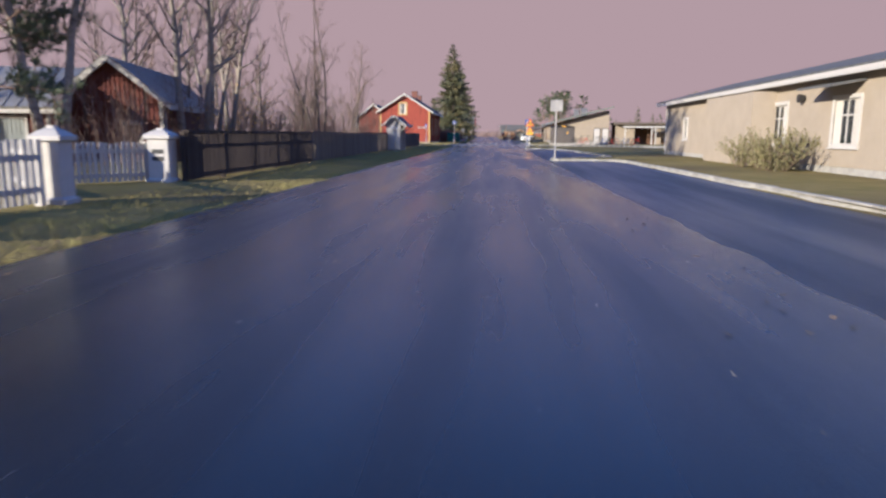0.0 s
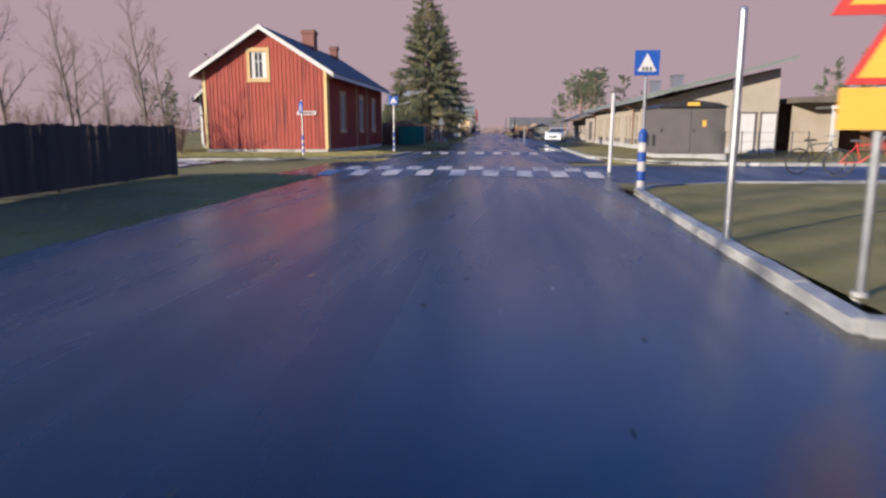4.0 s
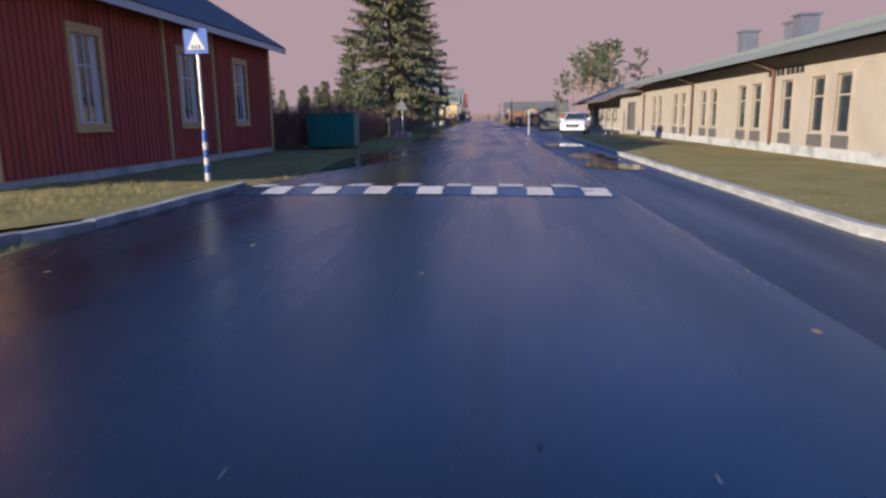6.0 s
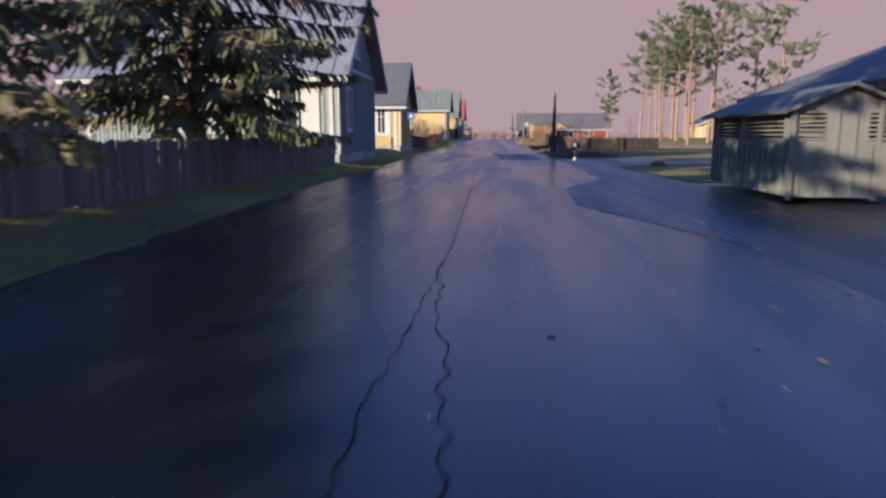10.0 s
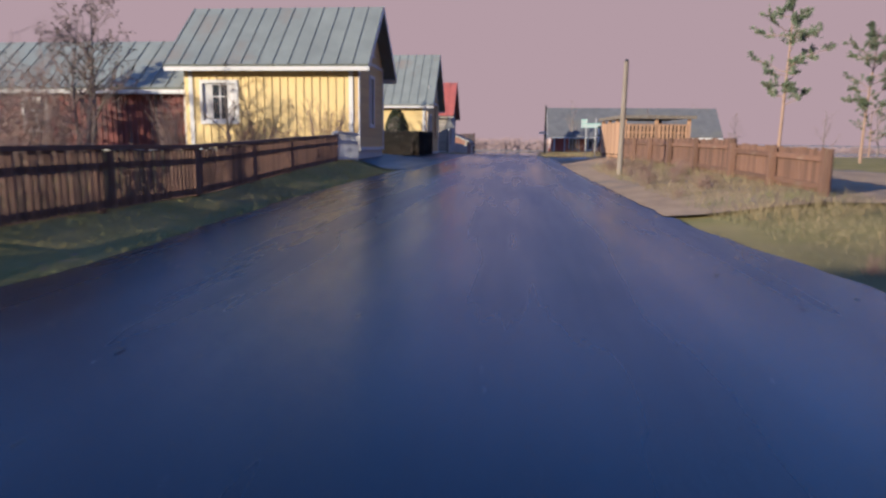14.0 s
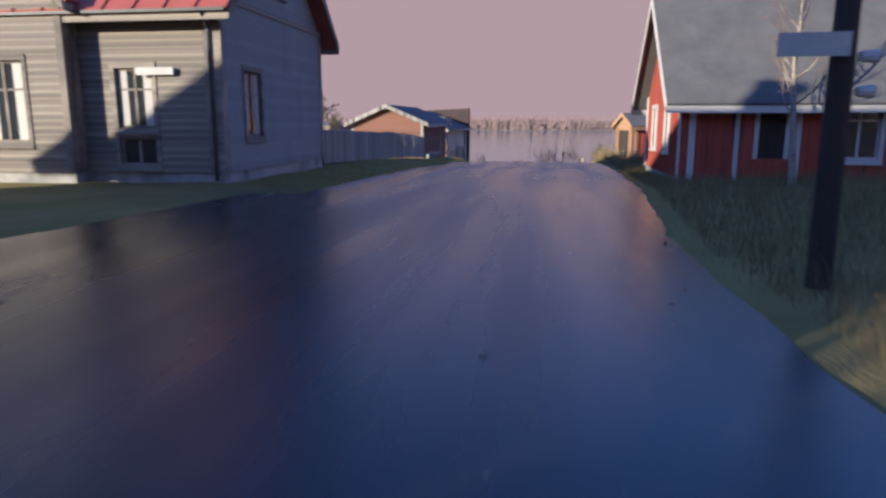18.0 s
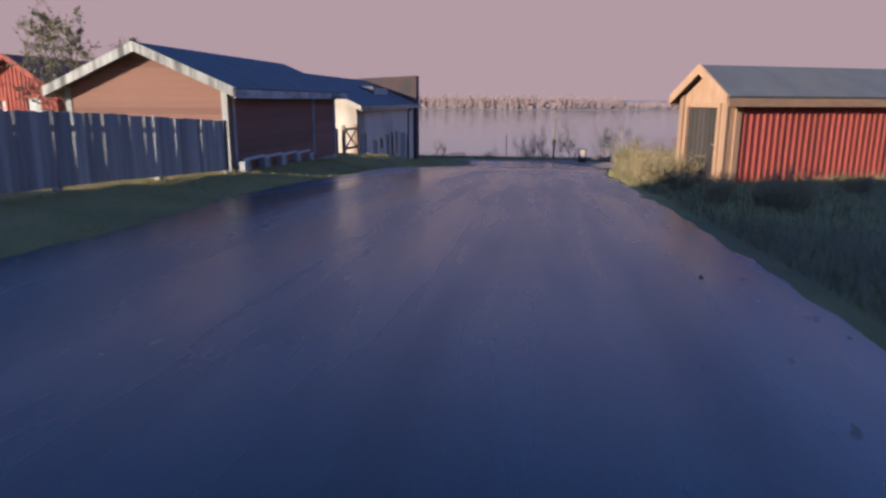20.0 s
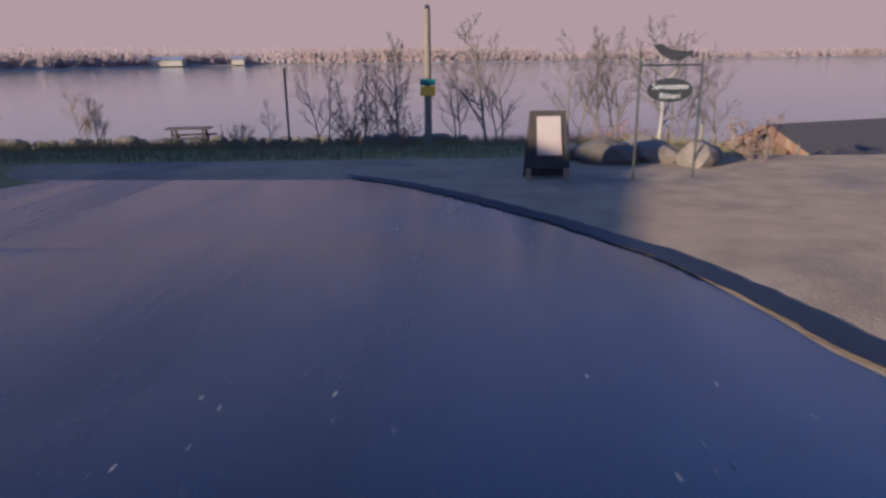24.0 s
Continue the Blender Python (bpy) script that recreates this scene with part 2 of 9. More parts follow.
M["cream"] = mat("cream_plaster", (0.36, 0.305, 0.235), (0.31, 0.265, 0.205), 1.2, 0.85, 0.3, rnd=0, stain=(0.29, 0.24, 0.17), stain_scale=0.5, stain_lo=0.58)
M["plaster"] = mat("stained_plaster", (0.64, 0.55, 0.43), (0.54, 0.46, 0.36), 0.9, 0.9, 0.5, rnd=0, stain=(0.34, 0.28, 0.21), stain_scale=0.45, coords="World", stretch=(1, 1, 0.45))
M["grey_board"] = mat("grey_green_boards", (0.30, 0.32, 0.31), (0.24, 0.26, 0.255), 1.5, 0.8, 0.2, stretch=(5, 5, 0.5), rnd=0.08, stain=(0.2, 0.21, 0.2), stain_scale=0.5)
M["shelter_board"] = mat("grey_olive_boards", (0.19, 0.185, 0.155), (0.14, 0.138, 0.118), 1.5, 0.85, 0.25, stretch=(5, 5, 0.5), rnd=0.1, stain=(0.11, 0.11, 0.09), stain_scale=0.5)
M["weathered"] = mat("bare_weathered_siding", (0.28, 0.25, 0.21), (0.15, 0.13, 0.11), 1.6, 0.9, 0.45, stretch=(0.5, 0.5, 7), rnd=0.2, stain=(0.40, 0.35, 0.28), stain_scale=0.35, stain_lo=0.48)
M["wood"] = mat("grey_wood", (0.19, 0.155, 0.115), (0.11, 0.09, 0.068), 2.0, 0.9, 0.4, stretch=(6, 6, 0.6), rnd=0.3, stain=(0.17, 0.15, 0.12), stain_scale=0.6)
M["wood_dark"] = mat("dark_wood", (0.06, 0.045, 0.037), (0.035, 0.028, 0.024), 2.0, 0.9, 0.4, stretch=(6, 6, 0.6), rnd=0.3)
M["wood_brown"] = mat("brown_fence_boards", (0.17, 0.088, 0.05), (0.10, 0.055, 0.035), 2.0, 0.9, 0.4, stretch=(6, 6, 0.6), rnd=0.3, stain=(0.2, 0.15, 0.1), stain_scale=0.6)
M["wood_tan"] = mat("tan_boards", (0.36, 0.22, 0.12), (0.26, 0.155, 0.085), 2.0, 0.85, 0.35, stretch=(6, 6, 0.6), rnd=0.2)
M["wood_pale"] = mat("peeling_grey_boards", (0.46, 0.44, 0.39), (0.17, 0.16, 0.14), 2.6, 0.9, 0.4, stretch=(5, 5, 0.45), rnd=0.3, stain=(0.09, 0.085, 0.075), stain_scale=0.9)
M["roof_grey"] = mat("grey_felt_roof", (0.125, 0.122, 0.122), (0.085, 0.085, 0.087), 1.5, 0.85, 0.4, rnd=0.05, stain=(0.12, 0.115, 0.10), stain_scale=0.5)
M["roof_metal"] = mat("grey_green_sheet_metal", (0.22, 0.235, 0.205), (0.17, 0.18, 0.16), 1.0, 0.6, 0.08, metal=0.1, rnd=0.05, stain=(0.22, 0.18, 0.14), stain_scale=0.5, stain_lo=0.58)
M["roof_tin"] = mat("bright_tin", (0.42, 0.42, 0.42), (0.28, 0.27, 0.26), 1.0, 0.4, 0.1, metal=0.5, rnd=0.05, stain=(0.24, 0.16, 0.11), stain_scale=0.5)
M["roof_red"] = mat("faded_red_sheet_metal", (0.42, 0.12, 0.085), (0.33, 0.095, 0.07), 1.0, 0.5, 0.08, metal=0.2, rnd=0.05, stain=(0.26, 0.09, 0.07), stain_scale=0.5)
M["brick"] = mat("red_brick", (0.20, 0.09, 0.065), (0.14, 0.065, 0.05), 6.0, 0.9, 0.5, rnd=0.1, stain=(0.1, 0.07, 0.06), stain_scale=0.8)
# darker copy of the brick, used for the barn's end wall
M["brick_dark"] = mat("dark_brick", (0.085, 0.052, 0.047), (0.06, 0.042, 0.04), 6.0, 0.95, 0.5, rnd=0.1, stain=(0.05, 0.042, 0.04), stain_scale=0.8)
M["metal"] = mat("galvanised_steel", (0.45, 0.45, 0.45), (0.36, 0.36, 0.36), 6, 0.4, 0.05, metal=0.85, rnd=0.05)
M["metal_white"] = mat("white_enamel", (0.46, 0.445, 0.42), (0.38, 0.365, 0.35), 4, 0.5, 0.05, rnd=0.03)
M["metal_dark"] = mat("dark_steel", (0.03, 0.03, 0.033), (0.05, 0.05, 0.05), 6, 0.5, 0.08, metal=0.4)
M["blue"] = mat("blue_enamel", (0.02, 0.075, 0.35), (0.02, 0.06, 0.28), 4, 0.45, 0.04, rnd=0.04)
M["blue_steel"] = mat("faded_blue_steel", (0.06, 0.17, 0.36), (0.05, 0.13, 0.29), 2, 0.5, 0.06, rnd=0.08, stain=(0.12, 0.14, 0.2), stain_scale=0.8)
M["sign_yellow"] = mat("sign_yellow", (0.75, 0.42, 0.03), (0.65, 0.36, 0.03), 4, 0.5, 0.04, rnd=0)
M["sign_red"] = mat("sign_red", (0.5, 0.05, 0.03), (0.42, 0.04, 0.03), 4, 0.5, 0.04, rnd=0)
M["black"] = mat("black_paint", (0.018, 0.018, 0.02), (0.03, 0.03, 0.03), 4, 0.55, 0.1)
M["green_bin"] = mat("green_sheet_metal", (0.015, 0.16, 0.13), (0.012, 0.12, 0.10), 2, 0.5, 0.06, stain=(0.04, 0.1, 0.08), stain_scale=1.0)
M["box_brown"] = mat("brown_grey_sheet_metal", (0.12, 0.105, 0.095), (0.10, 0.088, 0.08), 2, 0.55, 0.06, rnd=0.03)
M["bin_grey"] = mat("grey_plastic", (0.17, 0.18, 0.18), (0.13, 0.14, 0.14), 3, 0.55, 0.05, rnd=0.1)
M["bin_pale"] = mat("pale_grey_plastic", (0.36, 0.36, 0.35), (0.28, 0.285, 0.28), 3, 0.6, 0.05, rnd=0.08, stain=(0.2, 0.2, 0.18), stain_scale=1.2)
M["mint"] = mat("faded_mint_enamel", (0.30, 0.46, 0.38), (0.24, 0.40, 0.33), 4, 0.6, 0.04, rnd=0.05)
M["stone"] = mat("shore_stone", (0.17, 0.13, 0.095), (0.10, 0.08, 0.062), 3, 0.95, 0.5, rnd=0.25, stain=(0.14, 0.125, 0.09), stain_scale=1.5)
M["bark"] = mat("grey_bark", (0.16, 0.13, 0.105), (0.10, 0.08, 0.065), 4, 0.95, 0.6, stretch=(1, 1, 0.3), rnd=0.15)
M["birch"] = mat("birch_bark", (0.34, 0.30, 0.25), (0.2, 0.17, 0.14), 3, 0.85, 0.3, rnd=0.1, stain=(0.06, 0.05, 0.045), stain_scale=2.5, stretch=(1, 1, 2.2), stain_lo=0.56)
M["twig"] = mat("bare_twigs", (0.23, 0.165, 0.13), (0.17, 0.12, 0.095), 2, 0.95, 0, rnd=0.2)
M["twig_dark"] = mat("dark_bare_twigs", (0.10, 0.08, 0.072), (0.07, 0.056, 0.05), 2, 0.95, 0, rnd=0.2)
M["pine_bark"] = mat("pine_bark", (0.32, 0.21, 0.135), (0.21, 0.14, 0.10), 4, 0.95, 0.6, stretch=(1, 1, 0.4), rnd=0.1)
M["needles"] = mat("spruce_needles", (0.09, 0.11, 0.06), (0.18, 0.17, 0.075), 0.6, 0.8, 0, rnd=0.15, stain=(0.26, 0.20, 0.07), stain_scale=0.35, stain_lo=0.52)
M["pine_needles"] = mat("pine_needles", (0.09, 0.12, 0.07), (0.15, 0.17, 0.09), 0.8, 0.8, 0, rnd=0.2)
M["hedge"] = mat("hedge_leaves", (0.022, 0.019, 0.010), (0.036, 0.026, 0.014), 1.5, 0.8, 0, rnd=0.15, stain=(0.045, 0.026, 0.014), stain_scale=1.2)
M["hedge_core"] = mat("dark_hedge_fill", (0.020, 0.015, 0.010), (0.012, 0.010, 0.007), 9, 0.95, 0.8, rnd=0)
M["brush"] = mat("red_brown_brush", (0.20, 0.10, 0.072), (0.13, 0.072, 0.056), 1.5, 0.95, 0, rnd=0.2, stain=(0.18, 0.10, 0.05), stain_scale=1.0)
M["leaf_yellow"] = mat("yellow_leaves", (0.5, 0.30, 0.05), (0.38, 0.22, 0.04), 2, 0.8, 0, rnd=0.2)
M["leaf_pale"] = mat("pale_autumn_leaves", (0.26, 0.24, 0.10), (0.18, 0.17, 0.075), 2, 0.8, 0, rnd=0.15)
M["thuja"] = mat("thuja", (0.022, 0.032, 0.011), (0.038, 0.042, 0.013), 1.5, 0.8, 0, rnd=0.1)
M["straw"] = mat("dry_grass", (0.30, 0.23, 0.11), (0.21, 0.165, 0.08), 1.0, 0.95, 0, rnd=0, stain=(0.16, 0.15, 0.05), stain_scale=0.4, coords="World")
M["weeds"] = mat("withered_weeds", (0.20, 0.15, 0.075), (0.13, 0.105, 0.05), 1.0, 0.95, 0, rnd=0, stain=(0.11, 0.12, 0.045), stain_scale=0.5, coords="World")
M["sign_back"] = mat("grey_sign_back", (0.13, 0.13, 0.13), (0.10, 0.10, 0.10), 3, 0.6, 0.05, rnd=0.03)
M["blades"] = mat("green_blades", (0.27, 0.26, 0.065), (0.38, 0.31, 0.11), 1.0, 0.95, 0, rnd=0, stain=(0.22, 0.17, 0.07), stain_scale=0.3, coords="World")
M["leaf_litter"] = mat("fallen_leaves", (0.24, 0.17, 0.09), (0.15, 0.10, 0.055), 3, 0.9, 0, rnd=0, coords="World")
M["car_white"] = mat("white_car_paint", (0.72, 0.71, 0.68), (0.66, 0.65, 0.62), 1, 0.25, 0, rnd=0)
M["tyre"] = mat("rubber", (0.02, 0.02, 0.02), (0.03, 0.03, 0.03), 5, 0.8, 0.1)
M["poster"] = mat("faded_poster", (0.36, 0.30, 0.255), (0.30, 0.21, 0.16), 1.6, 0.6, 0, rnd=0, stain=(0.55, 0.35, 0.2), stain_scale=2.0)
M["curtain"] = mat("pale_curtain", (0.6, 0.57, 0.52), (0.48, 0.45, 0.41), 3, 0.9, 0, stretch=(8, 8, 0.3), rnd=0.1)
M["glass"] = glass_mat("window_glass")
# haze over the distance is put into this pale pinkish base colour
M["far_wood"] = mat("far_wood_hazed", (0.28, 0.21, 0.20), (0.23, 0.17, 0.165), 0.02, 0.95, 0, rnd=0, coords="World", stain=(0.2, 0.14, 0.12), stain_scale=0.01)
M["shore"] = mat("far_shore_reeds", (0.27, 0.22, 0.17), (0.22, 0.18, 0.14), 0.05, 0.95, 0, rnd=0, coords="World")


def water_mat(name, col, rough, bump, scale, stretch=(1, 1, 1)):
    m = bpy.data.materials.new(name)
    m.use_nodes = True
    n, l = m.node_tree.nodes, m.node_tree.links
    b = n["Principled BSDF"]
    b.inputs["Base Color"].default_value = (*col, 1)
    b.inputs["Roughness"].default_value = rough
    b.inputs["IOR"].default_value = 1.33
    ge = n.new("ShaderNodeNewGeometry")
    mp = n.new("ShaderNodeMapping")
    mp.inputs["Scale"].default_value = stretch
    l.new(ge.outputs["Position"], mp.inputs[0])
    t = n.new("ShaderNodeTexNoise")
    t.inputs["Scale"].default_value, t.inputs["Detail"].default_value = scale, 5
    l.new(mp.outputs[0], t.inputs["Vector"])
    bp = n.new("ShaderNodeBump")
    bp.inputs["Strength"].default_value, bp.inputs["Distance"].default_value = bump, 0.1
    l.new(t.outputs[0], bp.inputs["Height"])
    l.new(bp.outputs[0], b.inputs["Normal"])
    return m


M["sea"] = water_mat("sea_water", (0.16, 0.20, 0.22), 0.08, 0.25, 0.9, (0.3, 1.0, 1))
M["puddle"] = water_mat("puddle_water", (0.012, 0.012, 0.014), 0.03, 0.03, 2.0)

# ---- lie of the land ----
YS = [-400, 112, 118, 125, 130, 137, 144, 150, 157, 169, 175, 180.4, 186, 191.7, 197.2, 202.7, 208.2, 213.7, 218.9, 223.6, 227.6, 231.4, 235.2, 238, 241, 244.6, 250, 256, 261, 266, 300]
ZS = [0, 0, .03, .09, .15, .23, .29, .34, .37, .40, .39, .35, .27, .16, .02, -.16, -.38, -.67, -.99, -1.36, -1.73, -2.1, -2.42, -2.64, -2.81, -2.92, -3.1, -3.8, -4.4, -5.2, -9]
LY = [-75, -50, -30, -14, 5, 9.5, 20, 30, 36, 45, 54, 60, 75, 83, 104, 115, 123, 129, 135, 145, 153, 173, 188, 199, 204, 210, 217, 225, 234, 239.7]
LX = [-4.9, -5.1, -5.1, -4.9, -5.0, -5.1, -5.2, -5.3, -4.5, -4.7, -5.1, -5.5, -5.6, -6.0, -6.4, -6.8, -7.0, -6.4, -6.7, -6.7, -6.6, -6.2, -6.8, -6.6, -6.3, -6.8, -6.7, -7.3, -6.5, -5.0]
RY = [-75, -42, -17, 5, 12, 25, 40, 57, 75, 104, 110, 118, 129, 133, 147, 154, 160, 174, 182, 190, 202, 218, 228.6, 232.5, 236.5, 238.2, 239.3, 240.4, 241.6, 243, 244.5, 245.4, 245.9]
RX = [2.45, 2.2, 2.15, 2.5, 2.7, 2.2, 1.72, 1.65, 1.5, 1.2, 1.1, .85, .7, .15, -.15, -.15, .05, -.55, -.7, 0, .5, .7, 1.9, 2.5, 2.7, 2.46, 2.4, 2.2, 1.7, .93, -.2, -1.1, -3.6]
OLY = [-400, 40, 60, 90, 125, 140, 152, 162, 180, 188, 200, 213, 224, 230, 238, 243, 250]
OL = [.06, .06, .1, .4, .4, .6, .55, .1, .05, .12, .2, .2, .5, .65, .3, .15, 0]


def zr(y):
    return float(np.interp(y, YS, ZS))


def xl(y):
    return float(np.interp(y, LY, LX))


def xr(y):
    return float(np.interp(y, RY, RX))


def ground_z(x, y):
    """Height of the ground sheet: the road's profile, banks beside it, the fall to the water."""
    z = zr(y)
    if x < xl(y):
        k = min(max((xl(y) - x - 0.2) / 2.2, 0), 1)
        z += float(np.interp(y, OLY, OL)) * k * k * (3 - 2 * k)
    if x > xr(y) and y > 112:
        k = min(max((x - xr(y) - 0.15) / (2.0 if y < 166 else 5), 0), 1)
        z += float(np.interp(y, [112, 130, 134.5, 139, 158, 163, 170, 195, 225, 240, 250], [0, .04, .3, .36, .36, .04, 0, .15, .25, .0, 0])) * k
    if y > 236 and x > 6:
        k = min(max((x - 6) / 4, 0), 1) * min((y - 236) / 8, 1)
        z = max(z - 0.9 * k, -9)
    return z


def sheet(name, xs_of, y0, y1, step, lift, material, label, cols=10, jitter=0.0, category="road", seed=3):
    """A strip of surface between two edges given along y, laid on the profile."""
    rnd = random.Random(seed)
    vs, fs = [], []
    n = max(2, int((y1 - y0) / step) + 1)
    for i in range(n):
        y = y0 + (y1 - y0) * i / (n - 1)
        a, b = xs_of(y)
        a += rnd.uniform(-jitter, jitter)
        b += rnd.uniform(-jitter, jitter)
        for j in range(cols + 1):
            u = j / cols
            vs.append((a + (b - a) * u, y, zr(y) + lift + 0.03 * (1 - (2 * u - 1) ** 2)))
    for i in range(n - 1):
        for j in range(cols):
            k = i * (cols + 1) + j
            fs.append((k, k + 1, k + cols + 2, k + cols + 1))
    ob = new(name, data_mesh(name, vs, fs, material, True))
    return tagged(ob, label, category, kind="structure")


PAVED = [(-45, 12.6, -4.9, 20.6), (2.3, 9.2, 45, 18.4), (2.1, -75, 5.75, -28.6), (2.1, -25.6, 5.9, -2.1), (1.3, 20.5, 3.95, 62), (1.0, 62, 16, 104.5), (15.5, 97.6, 45, 104), (-45, 179, -5.8, 187.2), (-0.4, 163, 40, 170),
         (-0.3, 134, 3.4, 166), (1.5, 113, 5.0, 134), (-14, 245.4, 9, 247.2), (2.2, 230.5, 9, 247.2), (-9.6, 147.4, -6, 179), (0, 230.5, 3, 247.2)]


def paved(x, y):
    return any(a <= x <= c and b <= y <= d for a, b, c, d in PAVED)


def make_ground():
    ys = list(np.arange(-70, 262, 1.0)) + [262, 264, 266, 270, 280, 300]
    ys = [-3000, -1200, -500, -250, -150, -100, -80] + ys
    xs = [-3000, -1200, -500, -250, -150, -100, -70, -50, -38, -30, -25, -21, -18, -16, -14.5, -13, -12, -11, -10, -9.3, -8.7, -8.1, -7.6, -7.1, -6.6, -6.1, -5.6, -5.1, -4.6, -4, -2, 0, .5, 1, 1.5, 2, 2.6, 3.2, 4, 5, 6, 7, 8, 9, 10, 12, 14, 17, 20, 25, 30, 40, 55, 80, 120, 250, 500, 1200, 3000]
    vs, fs = [], []
    for y in ys:
        for x in xs:
            z = ground_z(x, y)
            inside = xl(y) + 0.1 < x < xr(y) - 0.1 or paved(x, y)
            bump = 0 if inside else 0.05 * noise.noise(Vector((x * 0.6, y * 0.6, 0))) + 0.03 * noise.noise(Vector((x * 2.1, y * 2.1, 5)))
            vs.append((x, y, z - (0.05 if inside else 0.012) + (bump if abs(x) < 40 else 0)))
    n = len(xs)
    for i in range(len(ys) - 1):
        for j in range(n - 1):
            k = i * n + j
            fs.append((k, k + 1, k + n + 1, k + n))
    tagged(new("ground", data_mesh("ground", vs, fs, M["grass"], True)), "rough autumn grass ground sloping down to the sea", "ground", kind="structure")


make_ground()
sheet("road", lambda y: (xl(y) if y < 239.7 else (-5.0 if y < 241.2 else -40.0), xr(y)), -75, 245.8, 0.5, 0.0, M["asphalt"], "worn damp grey asphalt street with cracks and patches", 12, 0.05)
sheet("side_road", lambda y: (-45, -4.9), 12.6, 20.6, 0.8, -0.012, M["asphalt"], "asphalt side road joining the street by the red house", 10, 0.0)
sheet("side_road", lambda y: (2.3, 45), 9.2, 18.4, 0.8, -0.014, M["asphalt_mid"], "dark asphalt side road joining the street", 10, 0.0)
sheet("parking_bay", lambda y: (2.1, 5.75), -75, -28.6, 1.2, -0.008, M["asphalt_mid"], "dark new asphalt parking bay along the street", 4, 0.02)
sheet("parking_bay", lambda y: (1.95, 2.75), -28.6, -26.2, 0.6, -0.02, M["asphalt_mid"], "dark asphalt round the tip of the kerbed island", 2, 0.02)
sheet("parking_bay", lambda y: (2.1, float(np.interp(y, [-26.6, -25.9, -24.3, -21.7, -15, -5, -2.6], [2.9, 4.1, 5.8, 6.0, 5.8, 5.1, 4.5]))), -26.6, -2.1, 1.2, -0.008, M["asphalt_mid"], "dark new asphalt parking bay along the street", 4, 0.02)
sheet("yard", lambda y: (1.3, 3.95), 20.5, 62, 1.0, -0.016, M["asphalt_mid"], "dark asphalt lane beside the street, with puddles", 4, 0.02)
sheet("yard", lambda y: (1.0, 16), 62, 104.5, 1.0, -0.016, M["asphalt_mid"], "dark asphalt yard with a white car", 8, 0.02)
sheet("side_road", lambda y: (15.5, 45), 97.6, 104, 1.0, -0.014, M["asphalt_mid"], "asphalt side road crossing towards the pines", 8, 0.0)
sheet("verge", lambda y: (float(np.interp(y, [86.6, 90.5, 95.3, 96.9], [3.4, 3.3, 3.0, 4.6])), 15), 86.6, 96.9, 0.6, 0.015, M["grass"], "worn grass island between the yard and side road", 8, 0.06, "grass")
sheet("side_road", lambda y: (-45, -5.8), 179, 187.2, 0.8, -0.012, M["asphalt"], "asphalt side street between the old houses", 10, 0.0)
sheet("side_road", lambda y: (-0.4, 40), 163, 170.2, 1.0, -0.005, M["asphalt_mid"], "dark asphalt side road by the waste bins", 10, 0.0)
fv = [(x, y, ground_z(x, y) + 0.012) for y in np.arange(147.6, 179.3, 0.6) for x in np.linspace(-8.75, -5.9, 9)]
ff = [(9 * i + j, 9 * i + j + 1, 9 * i + j + 10, 9 * i + j + 9) for i in range(len(fv) // 9 - 1) for j in range(8)]
tagged(new("forecourt", data_mesh("forecourt", fv, ff, M["asphalt_mid"], True)), "dark worn asphalt strip beneath the yellow houses", "road", kind="structure")
gu = np.linspace(0, 1, 13)
gv = [(xr(y) - 0.12 + 0.1 * noise.noise(Vector((0, y * 0.9, 2))) + (7.5 - xr(y)) * u, y) for y in np.arange(134, 163.6, 0.4) for u in gu]
gv = [(x, y, ground_z(x, y) + 0.012) for x, y in gv]
gf = [(13 * i + j, 13 * i + j + 1, 13 * i + j + 14, 13 * i + j + 13) for i in range(len(gv) // 13 - 1) for j in range(12)]
tagged(new("gravel", data_mesh("gravel", gv, gf, M["gravel"], True)), "sunlit sandy gravel bank by the wooden enclosure", "gravel", kind="structure")
sheet("gravel", lambda y: (0.5 + 0.1 * (y - 113), 5.0), 113, 134, 1.0, 0.0, M["gravel"], "dusty gravel verge beside the street", 4, 0.2, "gravel")
sheet("gravel", lambda y: (-14, 9.0) if y > 245.2 else ((xr(y) - 0.5, 8.2)), 230, 247.4, 0.3, -0.012, M["gravel"], "sandy gravel turning place above the shore", 14, 0.05, "gravel")


# ---- houses ----
def wall_frame(p0, p1):
    a, b = Vector((*p0, 0)), Vector((*p1, 0))
    x = (b - a).normalized()
    y = Vector((0, 0, 1)).cross(x)
    return Matrix(((x.x, y.x, 0, a.x), (x.y, y.y, 0, a.y), (0, 0, 1, 0), (0, 0, 0, 1))), (b - a).length


def put(bm, m):
    bmesh.ops.transform(bm, matrix=m, verts=bm.verts)
    return bm


